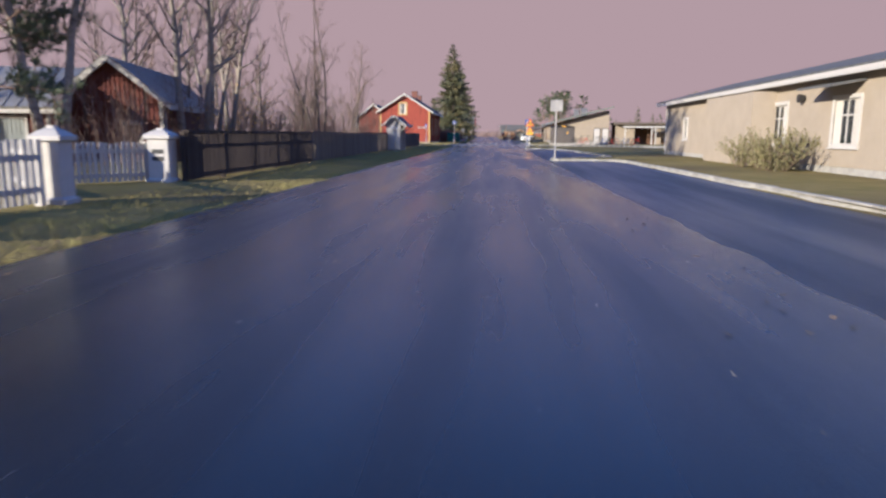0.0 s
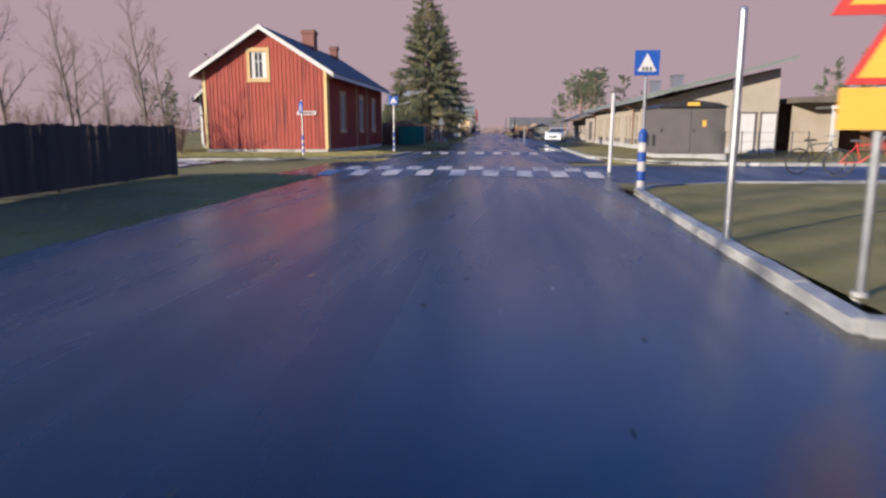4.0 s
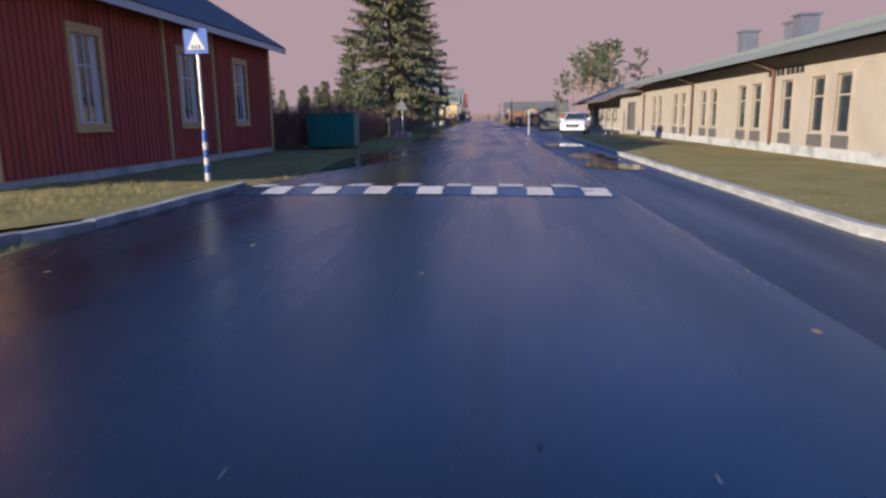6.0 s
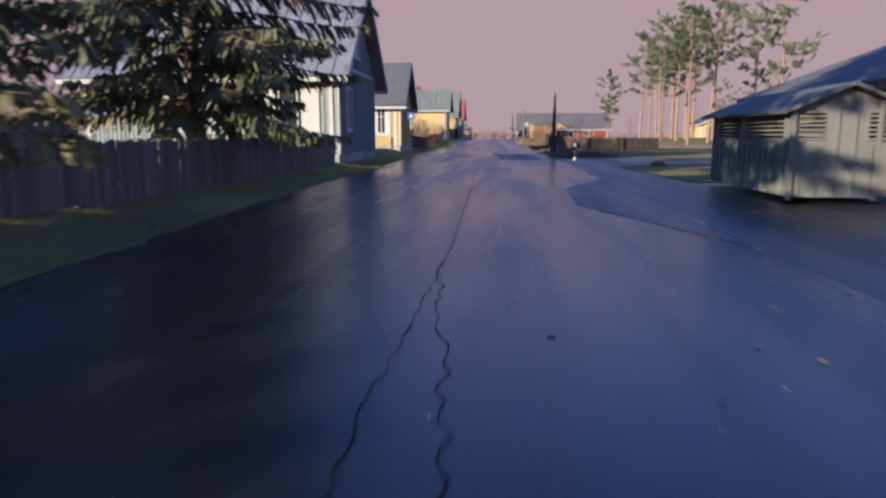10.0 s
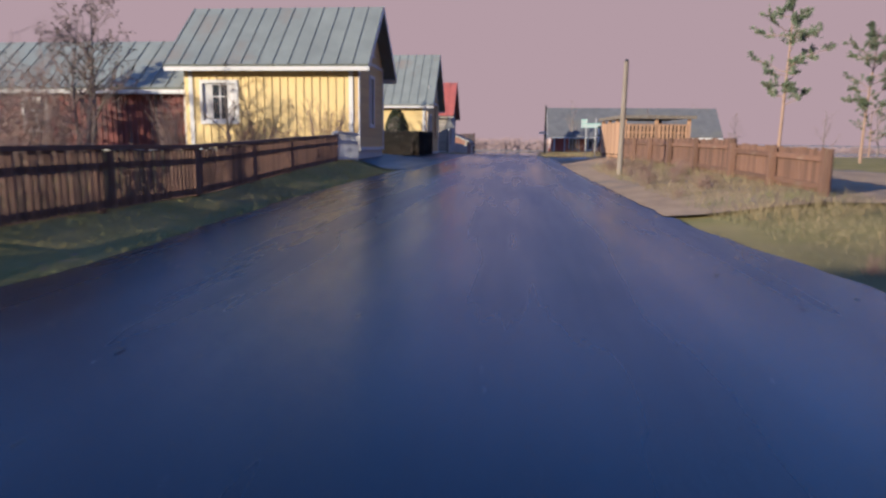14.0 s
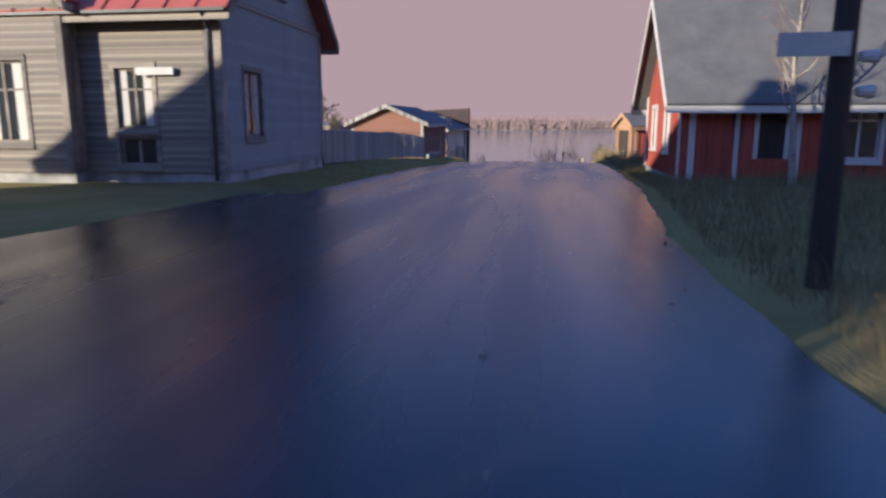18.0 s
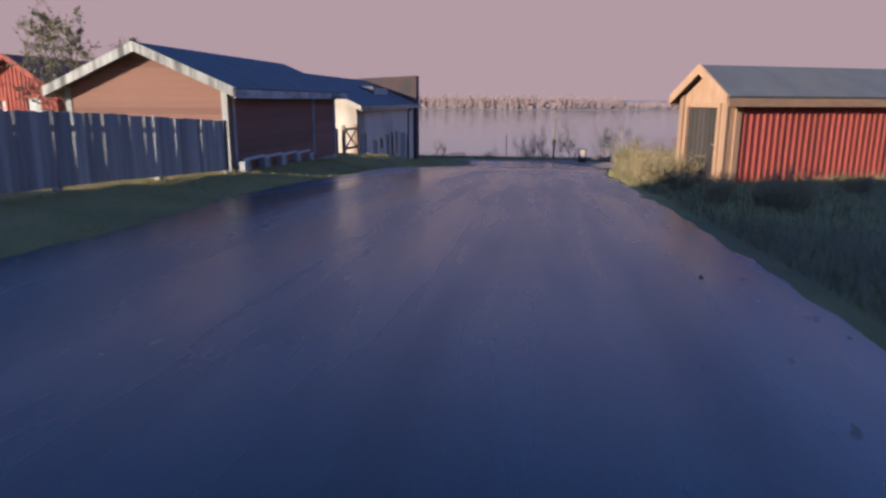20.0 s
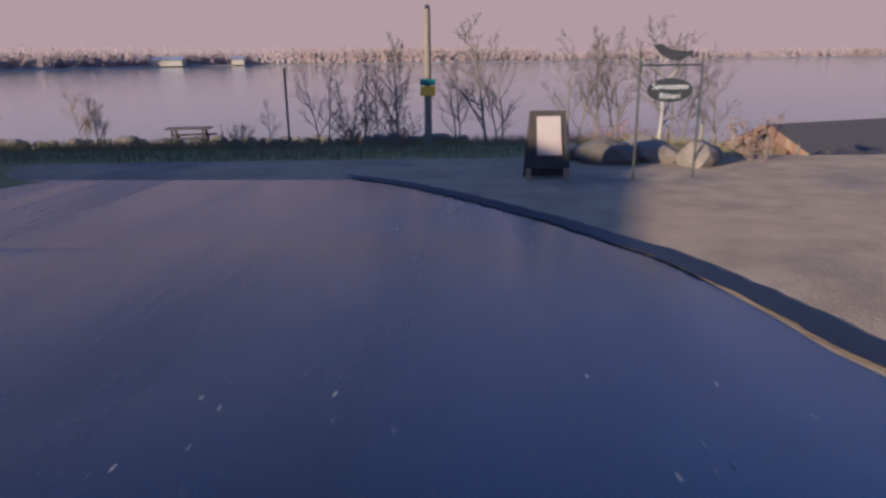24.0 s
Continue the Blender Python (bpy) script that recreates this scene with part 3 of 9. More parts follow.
def wall_body(parent, name, p0, p1, z0, top, openings, material, th=0.2, peak=None, label=""):
    """A wall with real openings (u0, v0, u1, v1); top: its height, or with peak (u, z) a gable."""
    m, length = wall_frame(p0, p1)

    def t(u):
        if peak is None:
            return top
        pu, pz = peak
        return top + (pz - top) * (u / pu if u <= pu else (length - u) / (length - pu))
    cuts = sorted({0.0, length, *(o[0] for o in openings), *(o[2] for o in openings), *([peak[0]] if peak else [])})
    bm = bmesh.new()
    for a, b in zip(cuts, cuts[1:]):
        if b - a < 1e-4:
            continue
        holes = sorted((o[1], o[3]) for o in openings if o[0] <= a + 1e-5 and o[2] >= b - 1e-5)
        lo = z0
        for h0, h1 in holes:
            if h0 > lo + 1e-3:
                prism(bm, [(a, 0, lo), (b, 0, lo), (b, 0, h0), (a, 0, h0)], (0, th, 0))
            lo = h1
        prism(bm, [(a, 0, lo), (b, 0, lo), (b, 0, t(b)), (a, 0, t(a))], (0, th, 0))
    bmesh.ops.remove_doubles(bm, verts=bm.verts, dist=1e-4)
    ob = part(name, put(bm, m), material, parent, label)
    return ob, m, length, t


def clad(parent, m, length, z0, t, openings, how, material, pitch, name):
    """Boards laid on a wall one by one: 'v' battens on upright boards, 'h' lapped siding."""
    if how == "v":
        u = pitch / 2
        while u < length:
            w = 0.045
            segs = [(z0, t(u) - 0.02)]
            for o in openings:
                if o[0] - 0.1 < u < o[2] + 0.1:
                    segs = [s for a, b in segs for s in ((a, min(b, o[1] - 0.1)), (max(a, o[3] + 0.1), b)) if s[1] - s[0] > 0.1]
            for a, b in segs:
                piece(name, parent, material, u - w / 2, -0.028, a, u + w / 2, -0.001, b, m)
            u += pitch
    else:
        z = z0
        tilt = Matrix.Rotation(radians(4), 4, 'X')
        while True:
            zm = z + pitch / 2
            lo, hi = 0.0, length
            if t(0) < zm:
                pk = max(t(length * k / 40) for k in range(41))
                if zm > pk - 0.12:
                    break
                us = [length * k / 200 for k in range(201) if t(length * k / 200) > zm + pitch / 2]
                if not us:
                    break
                lo, hi = us[0], us[-1]
            segs = [(lo, hi)]
            for o in openings:
                if o[1] - 0.08 < zm < o[3] + 0.08:
                    segs = [s for a, b in segs for s in ((a, min(b, o[0] - 0.08)), (max(a, o[2] + 0.08), b)) if s[1] - s[0] > 0.06]
            for a, b in segs:
                mm = m @ Matrix.Translation(((a + b) / 2, -0.012, zm)) @ tilt
                piece(name, parent, material, -(b - a) / 2, -0.009, -pitch / 2 - 0.008, (b - a) / 2, 0.009, pitch / 2 + 0.008, mm)
            z += pitch


def window(parent, m, o, trim, cols=2, rows=2, curtain=True, sill=True, casing=0.1, label="", board=None):
    u0, v0, u1, v1 = o
    c = casing
    bm = boxes((u0 - c, -0.05, v1, u1 + c, 0.02, v1 + c * 1.25), (u0 - c, -0.045, v0 - c, u0, 0.02, v1), (u1, -0.045, v0 - c, u1 + c, 0.02, v1), (u0, -0.045, v0 - c, u1, 0.02, v0))
    casing_bm, bm, f = bm, bmesh.new(), 0.05
    for b in ((u0, 0.03, v0, u0 + f, 0.08, v1), (u1 - f, 0.03, v0, u1, 0.08, v1), (u0 + f, 0.03, v0, u1 - f, 0.08, v0 + f), (u0 + f, 0.03, v1 - f, u1 - f, 0.08, v1)):
        box(bm, *b)
    bmesh.ops.remove_doubles(bm, verts=bm.verts, dist=1e-4)
    bmesh.ops.remove_doubles(casing_bm, verts=casing_bm.verts, dist=1e-4)
    w = part("window", put(bm, m), trim, parent, label)
    part("casing", put(casing_bm, m), board or trim, w)
    if sill:
        piece("window_sill", w, board or trim, u0 - c * 1.1, -0.09, v0 - c - 0.03, u1 + c * 1.1, 0.0, v0 - c, m)
    us = [u0 + f + (u1 - u0 - 2 * f) * i / cols for i in range(cols + 1)]
    vs = [v0 + f] + ([v0 + f + (v1 - v0 - 2 * f) * (0.66 if rows == 2 else i / rows) for i in range(1, rows)]) + [v1 - f]
    for i in range(1, cols):
        piece("sash_bar", w, trim, us[i] - 0.028, 0.03, v0 + f, us[i] + 0.028, 0.075, v1 - f, m)
    for k in range(1, rows):
        piece("glazing_bar", w, trim, u0 + f, 0.034, vs[k] - 0.022, u1 - f, 0.07, vs[k] + 0.022, m)
    for i in range(cols):
        for k in range(rows):
            piece("pane", w, M["glass"], us[i] + 0.02, 0.052, vs[k] + 0.01, us[i + 1] - 0.02, 0.058, vs[k + 1] - 0.01, m)
    if curtain:
        for a, b in ((u0 + f, u0 + (u1 - u0) * 0.28), (u1 - (u1 - u0) * 0.28, u1 - f)):
            piece("curtain", w, M["curtain"], a, 0.045, v0 + f, b, 0.05, v1 - f, m)
    return w


def door(parent, m, o, trim, material, label=""):
    u0, v0, u1, v1 = o
    c = 0.1
    bm = boxes((u0 - c, -0.045, v0, u0, 0.02, v1), (u1, -0.045, v0, u1 + c, 0.02, v1), (u0 - c, -0.05, v1, u1 + c, 0.02, v1 + c))
    bmesh.ops.remove_doubles(bm, verts=bm.verts, dist=1e-4)
    part("door_frame", put(bm, m), trim, parent)
    d = part("door", put(boxes((u0, 0.03, v0, u1, 0.07, v1)), m), material, parent, label)
    for k in range(int((u1 - u0) / 0.16)):
        piece("board", d, material, u0 + 0.02 + k * 0.16, 0.018, v0 + 0.03, u0 + 0.15 + k * 0.16, 0.032, v1 - 0.03, m)
    part("door_handle", put(tubes(((u1 - 0.12, -0.02, v0 + 1.0), (u1 - 0.02, -0.02, v0 + 1.0), 0.014, 0.014)), m), M["metal"], d)
    return d


def roof_slope(parent, e0, e1, r0, r1, th, material, name="roof", seam=None, seam_mat=None, label=""):
    """One slope from the eave e0-e1 up to the ridge r0-r1, with standing seams."""
    e0, e1, r0, r1 = map(Vector, (e0, e1, r0, r1))
    nrm = (e1 - e0).cross(r0 - e0).normalized()
    if nrm.z < 0:
        nrm = -nrm
    bm = prism(bmesh.new(), [e0, e1, r1, r0], nrm * th)
    bmesh.ops.recalc_face_normals(bm, faces=bm.faces)
    ob = part(name, bm, material, parent, label)
    if seam:
        length = (e1 - e0).length
        k = int(length / seam)
        for i in range(k + 1):
            a, b = e0.lerp(e1, i / k), r0.lerp(r1, i / k)
            x = (e1 - e0).normalized()
            y = (b - a).normalized()
            mm = Matrix(((x.x, y.x, nrm.x, 0), (x.y, y.y, nrm.y, 0), (x.z, y.z, nrm.z, 0), (0, 0, 0, 1)))
            mm.translation = (a + b) / 2 + nrm * (th + 0.012)
            piece("seam", ob, seam_mat or material, -0.018, -(b - a).length / 2, -0.014, 0.018, (b - a).length / 2, 0.02, mm)
    return ob


def chimney(parent, x, y, z0, z1, s=0.5):
    bm = boxes((x - s / 2, y - s / 2, z0, x + s / 2, y + s / 2, z1), (x - s / 2 - 0.06, y - s / 2 - 0.06, z1 - 0.18, x + s / 2 + 0.06, y + s / 2 + 0.06, z1 - 0.05))
    c = part("chimney", bm, M["brick"], parent, "weathered brick chimney")
    part("flue_cap", boxes((x - s / 2 - 0.02, y - s / 2 - 0.02, z1, x + s / 2 + 0.02, y + s / 2 + 0.02, z1 + 0.04)), M["roof_grey"], c)


def house(name, label, m, W, L, ze, zp, wall, roof, trim, over=0.45, sides=None, cladding=None, seam=None, plinth=0.3, z0=0.0, band=None, roof_th=0.12, category="house", fascia=None):
    """A gabled house: the gable front at local y = 0 looks to -y; ridge along y. sides: openings by side, each with a window or door maker."""
    h = empty(name, m, label, category)
    sides = sides or {}
    ground = {"front": ((-W / 2, 0), (W / 2, 0)), "right": ((W / 2, 0), (W / 2, L)), "back": ((W / 2, L), (-W / 2, L)), "left": ((-W / 2, L), (-W / 2, 0))}
    for side, (p0, p1) in ground.items():
        ops = sides.get(side, [])
        pk = (W / 2, zp) if side in ("front", "back") else None
        q0, q1 = p0, p1
        if side in ("front", "back"):
            pass
        else:
            d = 0.2
            q0 = (p0[0], p0[1] + (d if side == "right" else -d))
            q1 = (p1[0], p1[1] + (-d if side == "right" else d))
        wm = wall[side] if isinstance(wall, dict) and side in wall else (wall["all"] if isinstance(wall, dict) else wall)
        shift = q0 != p0
        opl = [((o[0] - 0.2 if shift else o[0]), o[1], (o[2] - 0.2 if shift else o[2]), o[3], *o[4:]) for o in ops]
        ob, wmx, ln, t = wall_body(h, "wall", q0, q1, z0 + plinth, ze, [o[:4] for o in opl], wm, 0.2, pk)
        if cladding and side in cladding:
            how, cm, pitch = cladding[side]
            clad(ob, wmx, ln, z0 + plinth, t, [o[:4] for o in opl], how, cm, pitch, "batten" if how == "v" else "siding_board")
        for o in opl:
            kind, kw = o[4], (o[5] if len(o) > 5 else {})
            if kind == "w":
                window(h, wmx, o[:4], kw.get("trim", trim), kw.get("cols", 2), kw.get("rows", 2), kw.get("curtain", True), casing=kw.get("casing", 0.1), label=kw.get("label", ""), board=kw.get("board"))
            else:
                door(h, wmx, o[:4], kw.get("trim", trim), kw.get("mat", M["wood_dark"]), kw.get("label", ""))
        if side != "back" and trim is not None:
            for u in (0.06, ln - 0.06):
                piece("corner_board", h, trim, u - 0.075, -0.045, z0 + plinth, u + 0.075, -0.001, t(u) - 0.02, wmx)
        if band and side in band:
            piece("band_board", h, trim, 0, -0.05, band[side], ln, -0.001, band[side] + 0.12, wmx)
    part("plinth", boxes((-W / 2 + 0.02, 0.02, z0 - 0.5, W / 2 - 0.02, L - 0.02, z0 + plinth)), M["concrete"], h, "grey stone and concrete plinth")
    k = (zp - ze) / (W / 2)
    o = over
    for s in (-1, 1):
        roof_slope(h, (s * (W / 2 + o), -o, ze - k * o + 0.03), (s * (W / 2 + o), L + o, ze - k * o + 0.03), (0, -o, zp + 0.03), (0, L + o, zp + 0.03), roof_th, roof, seam=seam)
        fm = fascia or trim
        if fm is not None:
            # barge board on the front gable and board along the eave
            a, b = Vector((s * (W / 2 + o), -o - 0.03, ze - k * o + 0.03)), Vector((0, -o - 0.03, zp + 0.03))
            bm = prism(bmesh.new(), [a + Vector((0, 0, -0.1)), b + Vector((0, 0, -0.1)), b + Vector((0, 0, roof_th + 0.01)), a + Vector((0, 0, roof_th + 0.01))], (0, 0.03, 0))
            bmesh.ops.recalc_face_normals(bm, faces=bm.faces)
            part("barge_board", bm, fm, h)
            piece("fascia", h, fm, s * (W / 2 + o) - 0.015, -o, ze - k * o - 0.1, s * (W / 2 + o) + 0.035, L + o, ze - k * o + 0.12)
    return h


def gutter(h, x, y0, y1, z, zb, yd, material):
    part("gutter", boxes((x - 0.06, y0, z - 0.06, x + 0.06, y1, z)), material, h)
    part("downpipe", tubes(((x - 0.25 if x > 0 else x + 0.25, yd, zb), (x - 0.25 if x > 0 else x + 0.25, yd, z - 0.35), 0.045, 0.045), ((x - 0.25 if x > 0 else x + 0.25, yd, z - 0.35), (x, yd, z - 0.05), 0.045, 0.045)), material, h)


WN = "w"
# the red house at the crossing
red_house = house("house", "red board-and-batten wooden house with yellow corner boards, by the crossing", pose(-12.76, 28.9, 0), 6.7, 15.8, 4.35, 6.45, M["red"], M["roof_grey"], M["yellow"], 0.5,
    {"front": [(2.62, 3.95, 3.52, 5.3, WN, {"trim": M["white"], "board": M["ochre"], "casing": 0.17})],
     "right": [(2.9, 1.3, 3.9, 3.25, WN, {"trim": M["white"], "board": M["ochre"], "casing": 0.17}), (7.85, 1.3, 8.95, 3.25, WN, {"trim": M["white"], "board": M["ochre"], "casing": 0.17}), (11.95, 1.3, 12.95, 3.25, WN, {"trim": M["white"], "board": M["ochre"], "casing": 0.17})]},
    {"front": ("v", M["red"], 0.21), "right": ("v", M["red"], 0.21)}, None, 0.25, fascia=M["white"])
for y in (7.0, 10.2):
    part("pilaster_board", boxes((3.351, y - 0.07, 0.25, 3.40, y + 0.07, 4.2)), M["ochre"], red_house)
chimney(red_house, 0.5, 7.0, 5.6, 7.3, 0.75)
chimney(red_house, 0.6, 12.6, 5.5, 7.0, 0.5)
sp = part("street_sign", boxes((1.75, -0.07, 2.05, 2.75, -0.045, 2.25)), M["white"], red_house, "white street name plate")
part("text_bar", boxes((1.85, -0.075, 2.11, 2.65, -0.071, 2.19)), M["red_dark"], sp)
wing = house("house", "lower red wing with a dark tiled roof behind the red house", pose(-19.0, 40, 0, 0, 0, 0), 5.0, 9, 3.6, 5.6, M["red_dark"], M["roof_grey"], M["white"], 0.4)

# grey-green house behind the spruces
house("house", "grey-green board house with white window frames, gable to the street", pose(-7.5, 97.1, 0, 0, 0, 90), 7.0, 10, 3.75, 7.0, M["grey_board"], M["roof_tin"], M["white"], 0.55,
    {"front": [(1.3, 1.45, 2.05, 3.0, WN, {}), (3.05, 4.4, 3.85, 5.6, WN, {})], "left": [(7.0, 1.4, 9.2, 3.0, WN, {"cols": 3}), (3.5, 1.4, 5.2, 3.0, WN, {})]},
    {"front": ("v", M["grey_board"], 0.17), "left": ("v", M["grey_board"], 0.17)}, 0.6, 0.1, z0=0.42, band={"front": 3.72})
# first yellow house
yellow_house = house("house", "yellow board-and-batten house with white corner boards and grey roof", pose(-7.9, 113.6, 0, 0, 0, 90), 4.9, 9, 3.35, 5.75, M["yellow"], M["roof_grey"], M["white"], 0.45,
    {"left": [(7.3, 1.3, 8.3, 2.9, WN, {"rows": 2}), (3.2, 1.3, 4.2, 2.9, WN, {})], "front": [(0.35, 2.1, 0.75, 2.3, WN, {"cols": 1, "rows": 1, "curtain": False})]},
    {"front": ("v", M["yellow"], 0.17), "left": ("v", M["yellow"], 0.2)}, None, 0.12, z0=0.42, band={"front": 2.95})
# second yellow house
h2 = house("house", "yellow house with ochre lapped siding, white trim and grey-green sheet-metal roof", pose(-8.1, 149.75, 0, 0, 0, 90), 4.5, 6.6, 4.35, 6.35, {"all": M["yellow"], "front": M["ochre"]}, M["roof_metal"], M["white"], 0.5,
    {"front": [(1.85, 2.0, 2.55, 3.75, WN, {"cols": 1}), (1.85, 4.75, 2.55, 5.55, WN, {"cols": 1, "rows": 1})], "left": [(0.7, 2.05, 2.0, 3.4, WN, {})]},
    {"front": ("h", M["ochre"], 0.14), "left": ("v", M["yellow"], 0.3)}, 0.55, 0.3, z0=0.75, band={"front": 4.25})
part("base_board", boxes((-2.25, -0.07, 1.0, 2.25, -0.002, 1.12)), M["white"], h2)
gutter(h2, 2.75, -0.45, 6.9, 4.0, 0.9, 0.15, M["white"])
house("outbuilding", "long dark red board outbuilding with a sheet-metal roof", pose(-14.8, 150.4, 0, 0, 0, 90), 4.2, 16, 3.45, 5.2, M["red_dark"], M["roof_metal"], M["white"], 0.35, {"left": [(9, 1.7, 9.9, 2.8, WN, {"curtain": False})]}, {"left": ("v", M["red_dark"], 0.22)}, 0.6, 0.2, z0=0.75)
# third yellow house
h3 = house("house", "large yellow house with lapped siding, white trim and grey-green sheet-metal roof", pose(-8.7, 174.7, 0, 0, 0, 90), 6.9, 13.5, 4.3, 7.7, {"all": M["yellow"], "front": M["ochre"]}, M["roof_metal"], M["white"], 0.5,
    {"front": [(1.3, 1.55, 2.2, 3.25, WN, {"cols": 2}), (2.05, 4.85, 2.75, 6.1, WN, {}), (3.75, 4.85, 4.45, 6.1, WN, {}), (0.75, 4.75, 1.1, 5.2, WN, {"cols": 1, "rows": 1}), (5.7, 4.75, 6.05, 5.2, WN, {"cols": 1, "rows": 1})],
     "left": [(3.0, 1.5, 4.0, 3.1, WN, {}), (5.4, 0.75, 6.4, 2.9, "d", {"mat": M["white"], "label": "white panelled front door"})]},
    {"front": ("h", M["ochre"], 0.14), "left": ("h", M["yellow"], 0.16)}, 0.6, 0.3, z0=0.25, band={"front": 4.2})
gutter(h3, 3.95, -0.45, 13.9, 3.95, 0.5, 0.1, M["white"])
gutter(h3, -3.95, -0.45, 13.9, 3.95, 0.5, 0.1, M["white"])
part("base_board", boxes((-3.45, -0.07, 0.5, 3.45, -0.002, 0.62)), M["white"], h3)
chimney(h3, 0.2, 6.0, 7.2, 8.5, 0.6)
part("ladder", boxes(*[(0.6, -0.1, 1.7 + 0.33 * k, 0.93, -0.07, 1.74 + 0.33 * k) for k in range(7)], (0.57, -0.11, 1.62, 0.61, -0.06, 4.1), (0.92, -0.11, 1.62, 0.96, -0.06, 4.1)), M["wood_tan"], h3, "brown wooden ladder hung on the wall")
porch = part("porch_roof", prism(bmesh.new(), [(-3.45, 6.2, 2.95), (-4.9, 6.2, 2.75), (-4.9, 8.9, 2.75), (-3.45, 8.9, 2.95)], (0, 0, 0.1)), M["roof_metal"], h3, "small sheet-metal porch roof")
for y in (6.4, 8.7):
    part("porch_post", boxes((-4.8, y - 0.05, 0.4, -4.7, y + 0.05, 2.75)), M["white"], h3)
part("porch_step", boxes((-4.6, 6.7, 0.2, -3.5, 8.4, 0.62)), M["concrete"], h3)
# grey weathered house with the red roof
h4 = house("house", "weathered bare-grey wooden house with a faded red sheet-metal roof", pose(-8.8, 191.4, 0, 0, 0, 90), 6.4, 12.5, 4.15, 7.1, M["weathered"], M["roof_red"], M["weathered"], 0.45,
    {"front": [(1.05, 1.3, 1.95, 2.75, WN, {}), (2.8, 4.75, 3.6, 6.0, WN, {})], "left": [(10.1, 1.5, 10.95, 2.75, WN, {"rows": 2}), (7.9, 1.15, 8.9, 2.7, WN, {}), (5.0, 1.2, 6.0, 2.8, WN, {}), (10.1, 0.7, 10.95, 1.3, WN, {"rows": 1, "curtain": False})]},
    {"front": ("h", M["grey_board"], 0.15), "left": ("h", M["weathered"], 0.15)}, 0.65, 0.25, z0=0.3, band={"front": 4.1})
chimney(h4, 0.3, 4.2, 6.6, 8.0, 0.55)
gutter(h4, -3.7, -0.4, 12.9, 3.85, 0.4, 0.1, M["metal_dark"])
# cross gable of the grey house
cg = house("house", "pale grey cross gable of the weathered house, lit by the sun", pose(-14.6, 187.75, 0), 5.2, 3.2, 4.2, 6.6, M["weathered"], M["roof_red"], M["weathered"], 0.3, {"front": [(1.6, 4.0, 3.4, 5.1, WN, {"cols": 4, "curtain": False}), (0.7, 1.2, 1.7, 2.9, WN, {}), (3.2, 1.2, 4.2, 2.9, WN, {})]}, {"front": ("h", M["weathered"], 0.15)}, 0.6, 0.25, z0=0.3)
sp = part("street_sign", boxes((-3.33, 1.0, 2.6, -3.28, 1.85, 2.75)), M["white"], h4, "white street name plate")

# red-brown barn on the slope
house("barn", "long red-brown wooden barn with a dark felt roof", pose(-11.0, 212.9, 0), 4.2, 9.1, 1.55, 2.45, M["rust"], M["roof_grey"], M["wood_pale"], 0.35, {"right": [(6.4, -0.55, 6.45, 1.4, "d", {"mat": M["wood_dark"]})]},
    {"front": ("h", M["rust"], 0.16), "right": ("h", M["rust"], 0.2)}, None, 0.25, z0=-0.95)
# plastered barn with the brick gable end
pb = house("barn", "old plastered barn with patched walls and a brick end", pose(-13.6, 229.3, 0), 7.2, 16.9, 0.98, 2.5, M["plaster"], M["roof_grey"], None, 0.3,
    {"right": [(0.7, -1.5, 1.75, -0.4, "d", {"mat": M["grey_board"], "trim": M["plaster"], "label": "grey double hatch"}), (3.5, -2.2, 4.1, -0.9, "d", {"mat": M["grey_board"], "trim": M["plaster"]}), (5.05, -1.4, 5.65, -0.83, WN, {"trim": M["plaster"], "curtain": False, "cols": 1, "rows": 1}),
               (6.55, -2.2, 7.15, -0.75, "d", {"mat": M["grey_board"], "trim": M["plaster"]}), (8.0, -2.0, 8.5, -0.7, WN, {"trim": M["plaster"], "curtain": False, "cols": 1}), (9.4, -2.0, 10.0, -0.67, WN, {"trim": M["plaster"], "curtain": False, "cols": 1}), (10.9, -2.75, 12.3, -0.8, "d", {"mat": M["grey_board"], "trim": M["plaster"], "label": "tall grey board door"}),
               (13.0, -2.6, 13.6, -1.1, "d", {"mat": M["grey_board"], "trim": M["plaster"]})]},
    None, None, 0.2, z0=-3.0, fascia=M["plaster"], category="barn")
part("brick_end", prism(bmesh.new(), [(3.82, 15.9, -3.4), (-3.6, 15.9, -3.4), (-3.6, 15.9, 2.6), (3.82, 15.9, 2.97)], (0, 1.1, 0)), M["brick_dark"], pb, "tall red-brown brick end wall")
gutter(pb, 3.9, 0.0, 15.3, 0.9, -2.8, 13.6, M["metal_dark"])
dm = part("dormer", prism(bmesh.new(), [(2.4, 8.6, 1.45), (1.5, 8.6, 1.8), (1.5, 8.6, 2.12), (2.4, 8.6, 2.08)], (0, 4.1, 0)), M["roof_grey"], pb)
part("dormer_frame", boxes((2.4, 8.6, 1.47, 2.44, 12.7, 2.06)), M["metal_dark"], pb)
for k in range(5):
    piece("dormer_pane", dm, M["white"], 2.44, 8.72 + k * 0.8, 1.55, 2.46, 9.36 + k * 0.8, 2.0)
    piece("dormer_bar", dm, M["metal_dark"], 2.46, 9.02 + k * 0.8, 1.55, 2.47, 9.06 + k * 0.8, 2.0)
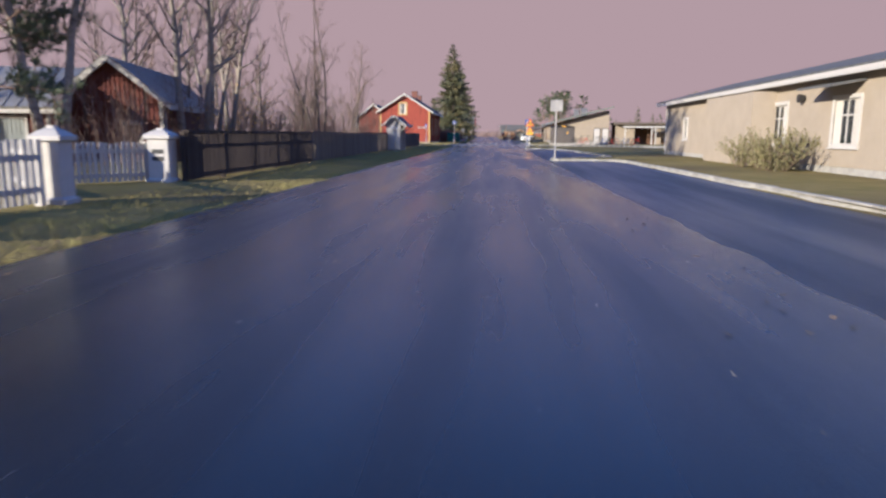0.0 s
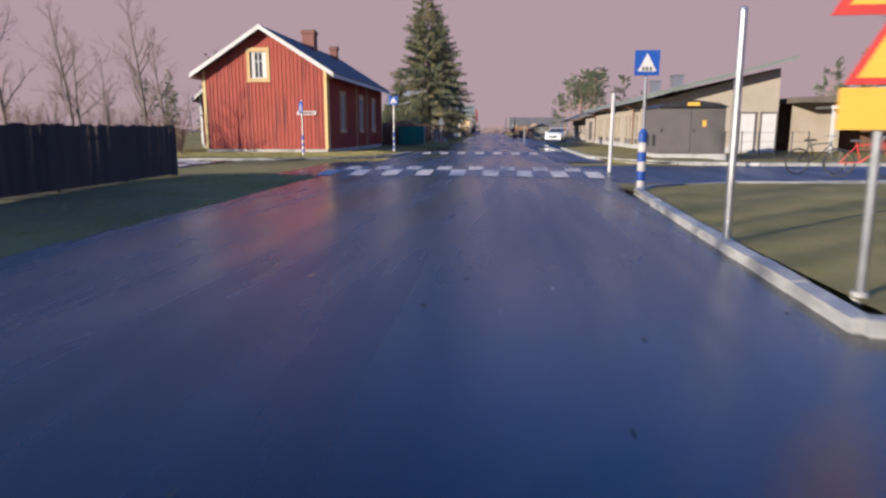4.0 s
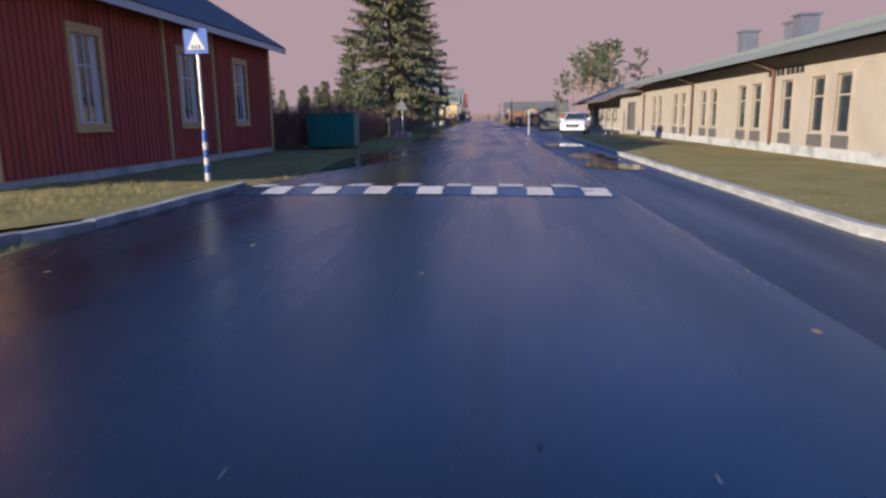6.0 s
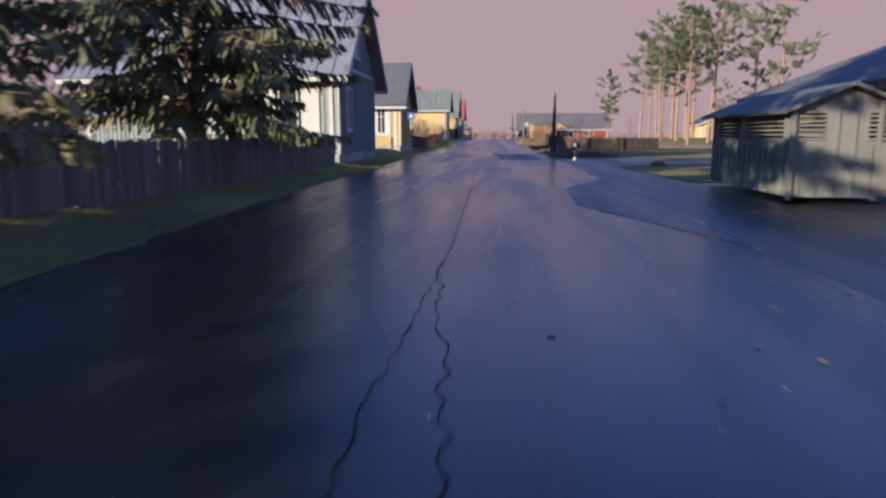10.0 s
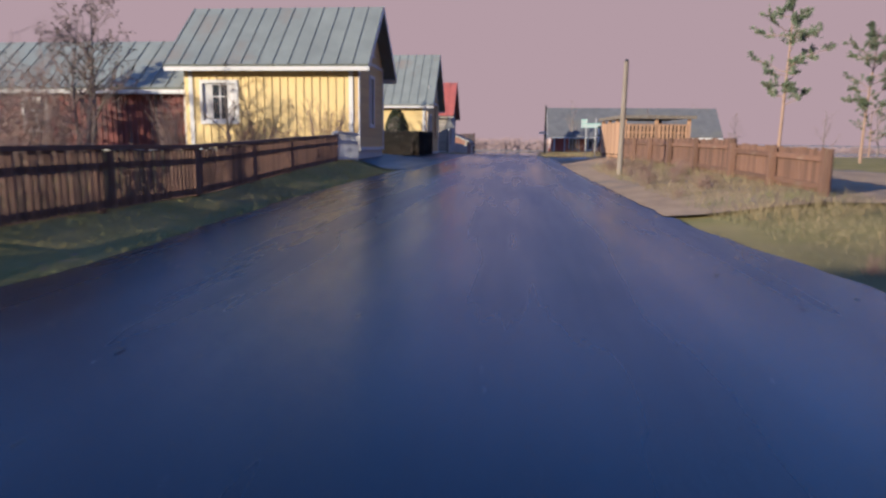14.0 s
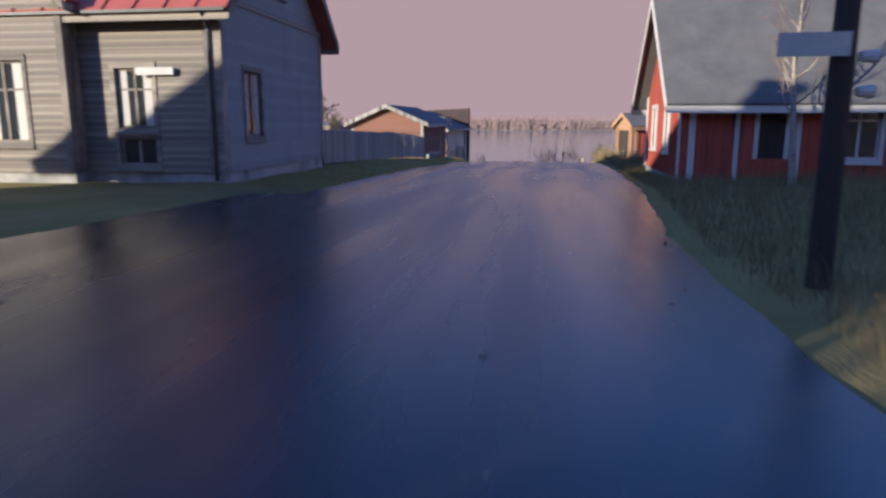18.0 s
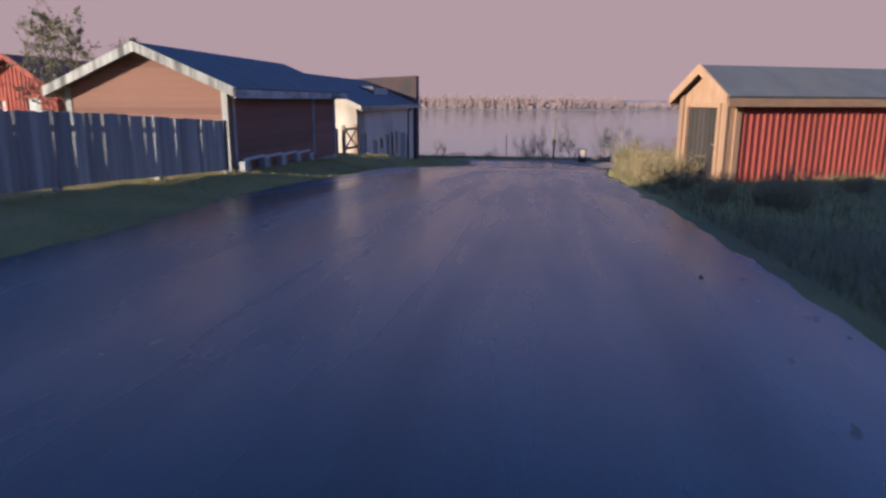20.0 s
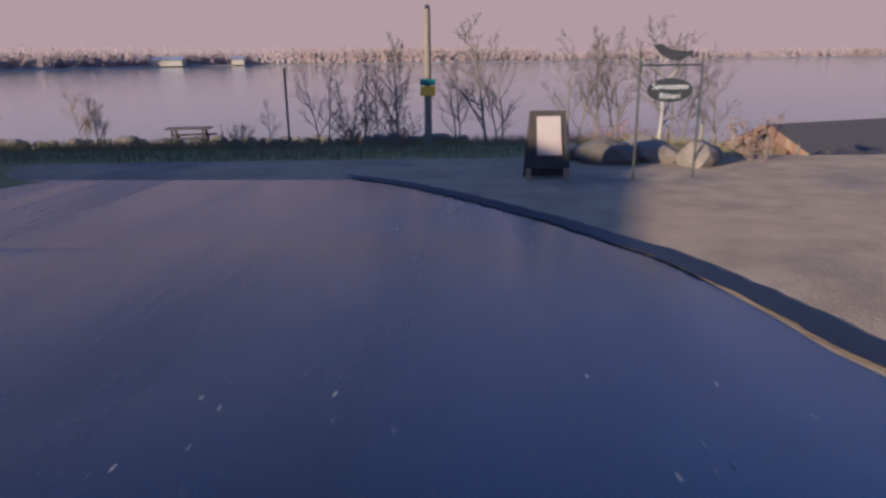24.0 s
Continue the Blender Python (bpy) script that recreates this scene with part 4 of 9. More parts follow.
rh = house("house", "red brick-coloured house with a white door behind the fence", pose(-25.4, 226.0, 0), 4.4, 9, 1.6, 3.1, M["red"], M["rust"], M["red"], 0.35, {"front": [(2.9, -0.6, 3.6, 1.3, "d", {"mat": M["white"], "label": "white panelled door"}), (3.75, 0.2, 4.1, 0.8, WN, {}), (1.0, 0.2, 1.8, 1.2, WN, {})]}, {"front": ("v", M["red"], 0.2)}, 0.5, 0.1, z0=-0.9)

# long red shed with white trims across the grass
rb = house("boathouse", "long red wooden building with white trims and a dark felt roof", pose(1.2, 194.6, 0, 0, 0, -90), 5.4, 16, 2.35, 4.85, M["red"], M["roof_grey"], M["white"], 0.45,
    {"right": [(1.8, 0.75, 2.4, 1.9, "d", {"mat": M["wood_dark"]}), (3.6, 0.75, 4.5, 2.15, WN, {"curtain": False}), (6.3, 0.6, 7.5, 2.15, "d", {"mat": M["wood_dark"]}), (8.9, 0.85, 9.9, 2.1, WN, {"curtain": False}), (11.6, 0.85, 12.6, 2.1, WN, {"curtain": False})], "front": [(1.2, 0.9, 1.9, 2.0, WN, {}), (3.3, 0.9, 4.0, 2.0, WN, {})]},
    {"right": ("v", M["red"], 0.24), "front": ("v", M["red"], 0.2)}, None, 0.15, z0=0.1, category="boathouse")
bm = prism(bmesh.new(), [(3.1, 4.9, 2.35), (3.1, 8.7, 2.35), (3.1, 6.8, 3.35)], (-2.0, 0, 0))
bmesh.ops.recalc_face_normals(bm, faces=bm.faces)
part("front_gable", bm, M["wood_tan"], rb, "tan boarded small front gable")
for k in range(11):
    u = 5.15 + k * 0.33
    zt = 2.35 + (1 - abs(u - 6.8) / 1.9) * 0.95
    piece("gable_batten", rb, M["white"], 3.1, u - 0.03, 2.35, 3.14, u + 0.03, zt)
for s in (-1, 1):
    roof_slope(rb, (3.3, 6.8 + s * 2.1, 2.3), (0.6, 6.8 + s * 2.1, 2.3), (3.3, 6.8, 3.42), (0.6, 6.8, 3.42), 0.04, M["wood"], "gable_roof")
for u in (1.3, 2.7, 5.1, 5.9, 7.9, 8.4, 10.6, 13.4):
    piece("trim_board", rb, M["white"], 2.7, u - 0.05, 0.2, 2.75, u + 0.05, 2.3)

# red boat shed by the slope
shed = house("shed", "small red boat shed with a tan gable and grey roof", pose(2.42, 213.9, 0, 0, 0, -66), 1.7, 6.2, 1.4, 1.97, {"all": M["red"], "front": M["wood_tan"]}, M["roof_grey"], M["wood_tan"], 0.2,
    {"front": [(0.3, -0.7, 1.38, 1.14, "d", {"mat": M["wood_dark"], "label": "dark double board doors"})]}, {"right": ("v", M["red"], 0.18)}, None, 0.1, z0=-0.95)

# ---- along the first stretch ----
rs = house("house", "dark red outbuilding with tin roof and white trims behind the gate", pose(-15.9, -35.5, 0, 0, 0, 12), 3.9, 9, 2.55, 4.1, M["red_dark"], M["roof_tin"], M["white"], 0.35, {"front": [(2.4, 0.9, 3.0, 1.6, WN, {"curtain": False})]}, {"front": ("v", M["red_dark"], 0.18)}, 0.5, 0.15)
rs2 = house("garage", "low red garage wing with tin roof and white door frames", pose(-17.6, -35.2, 0, 0, 0, 102), 4.2, 12, 2.3, 3.7, M["red_dark"], M["roof_tin"], M["white"], 0.4, {"left": [(9.6, 0.2, 10.9, 1.75, "d", {"mat": M["grey_board"]}), (8.6, 0.7, 9.2, 1.6, WN, {"curtain": False})]}, None, 0.5, 0.1)

yb = house("house", "yellow rendered single-storey building with white windows", pose(14.6, -45.5, 0), 8.0, 29.0, 3.35, 4.4, M["cream"], M["roof_grey"], M["white"], 0.5,
    {"left": [(22.2, 1.0, 23.8, 2.45, WN, {}), (17, 1.0, 18.6, 2.45, WN, {}), (9.6, 1.2, 10.4, 2.3, WN, {"curtain": False}), (4.5, 1.1, 5.2, 2.2, WN, {"curtain": False})]}, None, None, 0.3, category="house")
part("porch_box", boxes((-4.9, 11.5, 0, -3.98, 17.5, 3.0)), M["cream"], yb, "projecting yellow entrance bay")
part("awning", prism(bmesh.new(), [(-5.0, 5.0, 2.75), (-3.9, 5.0, 2.95), (-3.9, 7.4, 2.95), (-5.0, 7.4, 2.75)], (0, 0, 0.08)), M["roof_grey"], yb)
part("downpipe", tubes(((-4.1, 17.9, 0.1), (-4.1, 17.9, 3.2), 0.05, 0.05)), M["metal_dark"], yb)
part("wall_lamp", tubes(((-4.05, 9.0, 2.6), (-4.25, 9.0, 2.6), 0.13, 0.16)), M["metal_dark"], yb)


def office():
    """Long low rendered building with a shed roof, tall narrow windows and plinth planters."""
    h = empty("office_building", pose(8.5, 33.0, 0), "long cream single-storey building with dark-framed windows and low roof", "building")
    ops = []
    for y in (2.2, 3.6, 5.6, 8.0, 9.4, 12.6, 14.0, 17.2, 18.6, 21.8, 23.2):
        ops.append((27.0 - y - 0.8, 0.75, 27.0 - y, 2.25))
    ob, m, ln, t = wall_body(h, "wall", (0, 27.0), (0, 0), 0.35, 3.0, ops, M["cream"], 0.25)
    for o in ops:
        window(h, m, o, M["cream"], 1, 2, False, False, 0.05)
        piece("window_panel", h, M["box_brown"], o[0] - 0.03, -0.035, 0.38, o[2] + 0.03, -0.001, 0.74, m)
    part("plinth", boxes((-0.04, 0, -0.3, 6.5, 27, 0.35)), M["concrete"], h)
    wall_body(h, "wall", (0.26, 0), (6.5, 0), 0.35, 3.0, [], M["cream"], 0.25, (6.2, 4.62))
    wall_body(h, "wall", (6.5, 27), (0.26, 27), 0.35, 3.0, [], M["cream"], 0.25, (0.04, 4.62))
    wall_body(h, "wall", (6.5, 0.26), (6.5, 26.7), 0.35, 4.6, [], M["cream"], 0.25)
    roof_slope(h, (-0.9, -1.2, 2.95), (-0.9, 28, 2.95), (6.9, -1.2, 4.98), (6.9, 28, 4.98), 0.16, M["roof_metal"], seam=0.6)
    piece("fascia", h, M["bin_grey"], -0.94, -1.2, 2.9, -0.9, 28, 3.1)
    for y in (7.0, 16.0, 26.2):
        part("downpipe", tubes(((-0.08, y, 0.3), (-0.08, y, 2.6), 0.05, 0.05), ((-0.08, y, 2.6), (-0.8, y, 2.9), 0.05, 0.05)), M["wood_brown"], h)
    for x, y in ((5, 17), (5.6, 19.5), (4.6, 23)):
        vm = part("roof_vent", boxes((x - 0.4, y - 0.4, 4.2, x + 0.4, y + 0.4, 5.5), (x - 0.5, y - 0.5, 5.5, x + 0.5, y + 0.5, 5.6)), M["metal"], h, "sheet-metal ventilation hood")
    for k, y in enumerate((5.0, 6.35)):
        part("facade_letters", boxes(*[(-0.02, y + 0.32 * j, 2.42, 0, y + 0.32 * j + 0.22, 2.66) for j in range(4)]), M["metal_dark"], h, "dark raised letters, not readable")
    # lower annexe at the far end
    a = empty("annexe", pose(8.5, 60.0, 0), "low cream annexe with a flat roof and dark slatted gate", "building")
    wall_body(a, "wall", (0.2, 0.02), (6, 0.02), 0.0, 2.5, [], M["cream"], 0.2)
    ob, m, ln, t = wall_body(a, "wall", (0, 7.5), (0, 0), 0.0, 2.6, [(3.2, 0.3, 5.4, 2.0)], M["cream"], 0.2)
    door(a, m, (3.2, 0.3, 5.4, 2.0), M["box_brown"], M["box_brown"])
    wall_body(a, "wall", (6, 7.48), (0.2, 7.48), 0.0, 2.6, [], M["cream"], 0.2)
    part("roof", boxes((-0.6, -0.2, 2.62, 6.4, 8.0, 2.85)), M["roof_grey"], a)


office()
house("building_wing", "cream rendered low wing with dark eaves and tall windows", pose(14.0, 75.0, 0), 8.0, 22.0, 3.1, 4.6, M["cream"], M["roof_grey"], M["box_brown"], 1.6,
    {"left": [(5.6, 0.35, 6.6, 2.2, WN, {"cols": 1, "curtain": False}), (7.6, 0.35, 8.6, 2.2, WN, {"cols": 1, "curtain": False}), (10.6, 0.9, 11.8, 2.2, WN, {}), (14.4, 0.9, 15.6, 2.2, WN, {}), (18.0, 0.9, 19.2, 2.2, WN, {})],
     "front": [(1.2, 0.9, 2.6, 2.2, WN, {})]}, None, None, 0.2, fascia=M["wood_brown"], category="building")


# ---- street surface details ----
def hump(y0, peak, y1, x0, x1, y_mid, far, first, step, count, h=0.07, skew=0.0):
    """A raised hump across the street with two rows of white painted blocks; it rises from y0 to peak and falls to y1."""
    b = empty("speed_hump", pose(0, 0, 0), "asphalt speed hump with a white painted chequer pattern", "speed hump", "structure")

    def hz(x, y):
        k = (y - y0) / (peak - y0) if y < peak else (y1 - y) / (y1 - peak)
        k = min(max(k, 0), 1)
        u = (x - xl(y)) / (xr(y) - xl(y))
        return zr(y) + 0.03 * (1 - (2 * u - 1) ** 2) + 0.006 + h * k ** 1.2 * (1.6 - 0.6 * k)
    n = 18
    vs = [(x, y0 + (y1 - y0) * i / n + skew * (x - x1), hz(x, y0 + (y1 - y0) * i / n)) for i in range(n + 1) for x in np.linspace(x0, x1, 13)]
    fs = [(i * 13 + j, i * 13 + j + 1, i * 13 + j + 14, i * 13 + j + 13) for i in range(n) for j in range(12)]
    o = new("hump_body", data_mesh("hump_body", vs, fs, M["asphalt"], True))
    o.parent = b
    w = step / 2
    for row, (a, c) in enumerate(((y0 + 0.06, y_mid), (y_mid + 0.02, far))):
        for i in range(count):
            xa = first - i * step - (w if row else 0)
            if xa - w < x0 - 0.05:
                continue
            vv = [(x + random.uniform(-.012, .012), a + (c - a) * k / 6 + skew * (x - x1), hz(x, a + (c - a) * k / 6) + 0.007) for k in range(7) for x in (xa - w + 0.02, xa - w / 2, xa - 0.02)]
            ff = [(k * 3 + j, k * 3 + j + 1, k * 3 + j + 4, k * 3 + j + 3) for k in range(6) for j in range(2)]
            p = new("painted_block", data_mesh("painted_block", vv, ff, M["paint_white"]))
            p.parent = o
    return b


hump(11.42, 13.95, 15.2, -5.4, 2.85, 12.88, 13.9, 2.62, 0.935, 9, 0.12, -0.065)
hump(28.35, 29.2, 30.7, -5.1, 1.75, 29.1, 29.75, 1.66, 0.935, 7, 0.07, -0.1)
# blocks painted across the side road's hump
sh = empty("speed_hump", pose(-12, 16.5, 0.035), "low hump with white painted blocks across the side road", "speed hump", "structure")
part("hump_body", boxes((-1.1, -3.4, -0.03, 1.1, 3.4, 0.012)), M["asphalt"], sh)
for i in range(7):
    piece("painted_block", sh, M["paint_white"], -0.95 + 0.95 * (i % 2), -3.3 + 0.93 * i, 0.012, 0.0 + 0.95 * (i % 2), -2.83 + 0.93 * i, 0.018)


def polyline_mesh(pts, width, lift, rnd, seg=0.25, wob=0.04):
    """A ribbon that wanders along pts on the street surface."""
    vs, fs = [], []
    out = []
    for (xa, ya), (xb, yb) in zip(pts, pts[1:]):
        n = max(1, int(math.hypot(xb - xa, yb - ya) / seg))
        out += [(xa + (xb - xa) * i / n, ya + (yb - ya) * i / n) for i in range(n)]
    out.append(pts[-1])
    for i, (x, y) in enumerate(out):
        x += rnd.uniform(-wob, wob)
        a, b = out[max(i - 1, 0)], out[min(i + 1, len(out) - 1)]
        d = Vector((b[0] - a[0], b[1] - a[1], 0)).normalized()
        s = Vector((-d.y, d.x, 0)) * width * rnd.uniform(0.35, 1.0) / 2
        u = (x - xl(y)) / (xr(y) - xl(y))
        z = zr(y) + 0.03 * (1 - min(max(2 * u - 1, -1), 1) ** 2) + lift
        vs += [(x + s.x, y + s.y, z), (x - s.x, y - s.y, z)]
    for i in range(len(out) - 1):
        fs.append((2 * i, 2 * i + 1, 2 * i + 3, 2 * i + 2))
    return vs, fs


def ribbon(name, pts, width, material, label, lift=0.006, wob=0.04, seed=1, category="crack"):
    vs, fs = polyline_mesh(pts, width, lift, random.Random(seed), 0.12, wob)
    return tagged(new(name, data_mesh(name, vs, fs, material)), label, category, kind="structure")


for i, pts in enumerate([[(-1.44, -31.2), (-1.42, -29.4), (-1.4, -27.6), (-1.39, -26.2)], [(-1.3, -24), (-1.25, -22)], [(-0.37, 43.5), (-0.34, 44.6), (-0.47, 45.33), (-0.63, 45.92)], [(-1.12, 46.3), (-1.24, 47.1), (-1.25, 47.6), (-1.27, 48.1), (-1.42, 48.95), (-1.18, 49.5), (-1.25, 50.2), (-1.2, 51.0), (-1.4, 51.7), (-1.58, 52.4)],
                         [(-1.75, 53.2), (-1.78, 54.6)], [(-1.83, 62.7), (-1.8, 64), (-1.85, 66.5), (-2.0, 71.7)], [(-1.49, 65.43), (-1.24, 66.86), (-1.49, 69.24), (-1.62, 71.53), (-1.99, 75.21)], [(-1.1, 63.9), (-1.2, 64.8)], [(-2.0, 71.7), (-1.97, 73), (-1.94, 76), (-2.1, 84), (-2.4, 93)], [(-2.64, 113.6), (-2.66, 115), (-2.75, 119), (-2.85, 124.5)],
                         [(-2.35, 141.2), (-2.38, 141.8), (-2.3, 142.6)], [(-2.3, 145), (-2.32, 147.2)], [(-0.62, 141.3), (-0.78, 142.4)], [(-0.84, 142.8), (-1.0, 144), (-1.02, 145)], [(-1.1, 145.6), (-1.0, 147.4), (-1.15, 149)], [(1.72, 31), (1.62, 40), (1.6, 49), (1.75, 57)]]):
    ribbon("crack", pts, 0.015 if i in (2, 3) else 0.013, M["crack"] if i in (2, 3, 5, 6, 7) or i > 9 else M["asphalt_new"], "dark wandering crack in the asphalt", 0.006, 0.045 if i in (2, 3, 6, 7) else 0.025, i + 1)


def blob(name, cx, cy, rx, ry, material, label, lift=0.008, seed=1, rough=0.25, category="patch", rot=0.0, n=48):
    rnd = random.Random(seed)
    ph = [rnd.uniform(0, 6.28) for _ in range(5)]
    vs = []
    for k in range(n):
        a = 2 * math.pi * k / n
        r = 1 + rough * sum(math.sin(a * (q + 2) + ph[q]) / (q + 2) for q in range(5))
        dx, dy = rx * r * math.cos(a), ry * r * math.sin(a)
        x, y = cx + dx * math.cos(rot) - dy * math.sin(rot), cy + dx * math.sin(rot) + dy * math.cos(rot)
        u = min(max((x - xl(y)) / (xr(y) - xl(y)), 0), 1)
        vs.append((x, y, zr(y) + 0.03 * (1 - (2 * u - 1) ** 2) + lift))
    ob = new(name, data_mesh(name, vs, [tuple(range(n))], material))
    return tagged(ob, label, category, kind="structure")


def quadpatch(name, corners, material, label, lift=0.006, cut=14, category="patch"):
    """A straight-edged repair, draped over the street."""
    a, b, c, d = [Vector((*p, 0)) for p in corners]
    vs, fs = [], []
    for i in range(cut + 1):
        for j in range(cut + 1):
            p = a.lerp(b, i / cut).lerp(d.lerp(c, i / cut), j / cut)
            u = min(max((p.x - xl(p.y)) / (xr(p.y) - xl(p.y)), 0), 1)
            vs.append((p.x, p.y, zr(p.y) + 0.03 * (1 - (2 * u - 1) ** 2) + lift))
    for i in range(cut):
        for j in range(cut):
            k = i * (cut + 1) + j
            fs.append((k, k + 1, k + cut + 2, k + cut + 1))
    return tagged(new(name, data_mesh(name, vs, fs, material)), label, category, kind="structure")


PY = [101.5, 103.5, 105.0, 105.9, 106.85, 107.2, 108.0, 108.7, 110.3, 113.0]
PX = [-1.6, -1.6, -1.61, -1.67, -1.82, -1.84, -1.73, -1.81, -1.92, -1.97]
pv, pf = [], []
for k, y in enumerate(np.arange(101.5, 111.8, 0.15)):
    a, c = float(np.interp(y, PY, PX)) + random.uniform(-.012, .012), xr(y) - 0.06
    for j in range(9):
        x = a + (c - a) * j / 8
        q = (x - xl(y)) / (xr(y) - xl(y))
        pv.append((x, y, zr(y) + 0.03 * (1 - (2 * q - 1) ** 2) + 0.006))
    if k:
        pf += [(9 * k - 9 + j, 9 * k - 8 + j, 9 * k + j + 1, 9 * k + j) for j in range(8)]
tagged(new("asphalt_patch", data_mesh("asphalt_patch", pv, pf, M["asphalt_mid"])), "dark asphalt repair round the manholes, with a wavy edge", "patch", kind="structure")
quadpatch("asphalt_patch", [(-0.1, 80.6), (1.4, 76.5), (1.4, 88), (0.05, 84.4)], M["asphalt_mid"], "dark asphalt repair at the yard's edge")
quadpatch("asphalt_patch", [(-6.4, 175.6), (-5.9, 173.4), (1.2, 166.9), (1.2, 168.3)], M["asphalt_new"], "dark trench repair running slantwise across the street")
blob("puddle", -4.45, 39.5, 0.75, 5.2, M["puddle"], "still rain puddle at the road's edge", 0.01, 4, 0.3, "puddle")
for cx, cy, rx, ry, seed in ((2.7, 35.2, 0.66, 1.5, 9), (2.74, 39.2, 0.64, 1.9, 5), (2.78, 48.0, 0.88, 1.75, 16)):
    blob("puddle", cx, cy, rx, ry, M["puddle"], "still rain puddle on the lane along the kerb", 0.02, seed, 0.3, "puddle")
blob("puddle", 1.28, -22.6, 0.07, 0.6, M["puddle"], "thin rain puddle by the parking bay", 0.02, 12, 0.35, "puddle")
blob("puddle", 1.62, -18.2, 0.1, 0.9, M["puddle"], "thin rain puddle by the parking bay", 0.02, 13, 0.35, "puddle")


def pits():
    """Broken pits and crumbs where the old surface has come loose."""
    rnd = random.Random(8)
    for mat_, lab, n in ((M["asphalt_new"], "dark crumbled pits in the old asphalt", 190), (M["gravel"], "pale crumbs in the broken asphalt", 26)):
        vs, fs = [], []
        for _ in range(n):
            cy = rnd.choice((rnd.uniform(46.5, 54), rnd.uniform(47.5, 52), rnd.uniform(47.5, 52), rnd.uniform(-40, 20), rnd.uniform(65, 200)))
            cx = rnd.gauss(-0.75, 0.32) if 44 < cy < 62 else rnd.uniform(xl(cy) + 0.8, xr(cy) - 0.6)
            r = (0.012 + (0.04 if 44 < cy < 62 else 0.015) * rnd.random() ** 2) if mat_ is M["asphalt_new"] else rnd.uniform(0.015, 0.035)
            k = len(vs)
            for q in range(9):
                a = 2 * math.pi * q / 9
                rr = r * rnd.uniform(0.55, 1.2)
                x, y = cx + rr * 1.3 * math.cos(a), cy + rr * 1.1 * math.sin(a)
                u = min(max((x - xl(y)) / (xr(y) - xl(y)), 0), 1)
                vs.append((x, y, zr(y) + 0.03 * (1 - (2 * u - 1) ** 2) + 0.006))
            fs.append(tuple(range(k, k + 9)))
        tagged(new("pits" if mat_ is M["asphalt_new"] else "crumbs", data_mesh("pits", vs, fs, mat_)), lab, "road damage", kind="stuff")


pits()


def crumbled_edge():
    """Dark band of loose new asphalt between the street's end and the gravel."""
    line = [(-1.1, 245.3), (-0.2, 244.52), (0.5, 243.6), (1.04, 242.75), (1.68, 241.66), (2.23, 240.36), (2.45, 239.3), (2.6, 238.1), (2.78, 236.5), (2.84, 235.3), (2.6, 233.4), (2.36, 231.8), (2.28, 230.4), (2.2, 228.5)]
    rnd = random.Random(44)
    vs, fs = [], []
    for (xa, ya), (xb, yb_) in zip(line, line[1:]):
        for k in range(10):
            t = k / 10
            x, y = xa + (xb - xa) * t, ya + (yb_ - ya) * t
            d = Vector((xb - xa, yb_ - ya)).normalized()
            wide = 0.2 if y > 238 else min(0.32, 0.2 + 0.04 * (238 - y))
            for side, w in ((-1, 0.06 if y > 238 else min(0.14, 0.06 + 0.02 * (238 - y))), (1, wide)):
                w += rnd.uniform(-0.018, 0.018)
                u = min(max((x - xl(y)) / (xr(y) - xl(y)), 0), 1)
                vs.append((x - side * d.y * w, y + side * d.x * w, zr(y) + 0.03 * (1 - (2 * u - 1) ** 2) + (0.014 if y > 238 else 0.03)))
    for k in range(len(vs) // 2 - 1):
        fs.append((2 * k, 2 * k + 1, 2 * k + 3, 2 * k + 2))
    tagged(new("asphalt_edge", data_mesh("asphalt_edge", vs, fs, M["asphalt_new"])), "dark crumbling edge of the asphalt beside the gravel", "road edge", kind="structure")


crumbled_edge()


def manhole(x, y):
    m = empty("manhole_cover", pose(x, y, zr(y) + 0.035), "round cast-iron manhole cover set in the asphalt", "manhole cover", group="manhole covers")
    bm = tubes(((0, 0, -0.05), (0, 0, 0.004), 0.35, 0.35, 32))
    part("ring", bm, M["asphalt"], m)
    c = part("cover", tubes(((0, 0, 0.0), (0, 0, 0.012), 0.30, 0.30, 32)), M["metal_dark"], m)
    for k in range(-3, 4):
        w = math.sqrt(0.27 ** 2 - (0.075 * k) ** 2)
        piece("rib", c, M["metal_dark"], -w, 0.075 * k - 0.014, 0.011, w, 0.075 * k + 0.014, 0.02)


manhole(-1.68, 107.6)
manhole(-0.3, 107.75)


def kerb(pts, label="pale concrete kerb stones along the street", h=0.11, w=0.15):
    k = empty("kerb", pose(0, 0, 0), label, "kerb", "structure")
    for (xa, ya), (xb, yb) in zip(pts, pts[1:]):
        ln = math.hypot(xb - xa, yb - ya)
        n = max(1, round(ln / 1.0))
        ang = math.degrees(math.atan2(yb - ya, xb - xa))
        for i in range(n):
            u = (i + 0.5) / n
            x, y = xa + (xb - xa) * u, ya + (yb - ya) * u
            piece("kerb_stone", k, M["concrete"], -ln / n / 2 + 0.006, -w / 2, -0.15, ln / n / 2 - 0.006, w / 2, h + random.uniform(-0.008, 0.008), pose(x, y, zr(y), 0, 0, ang + random.uniform(-0.5, 0.5)))


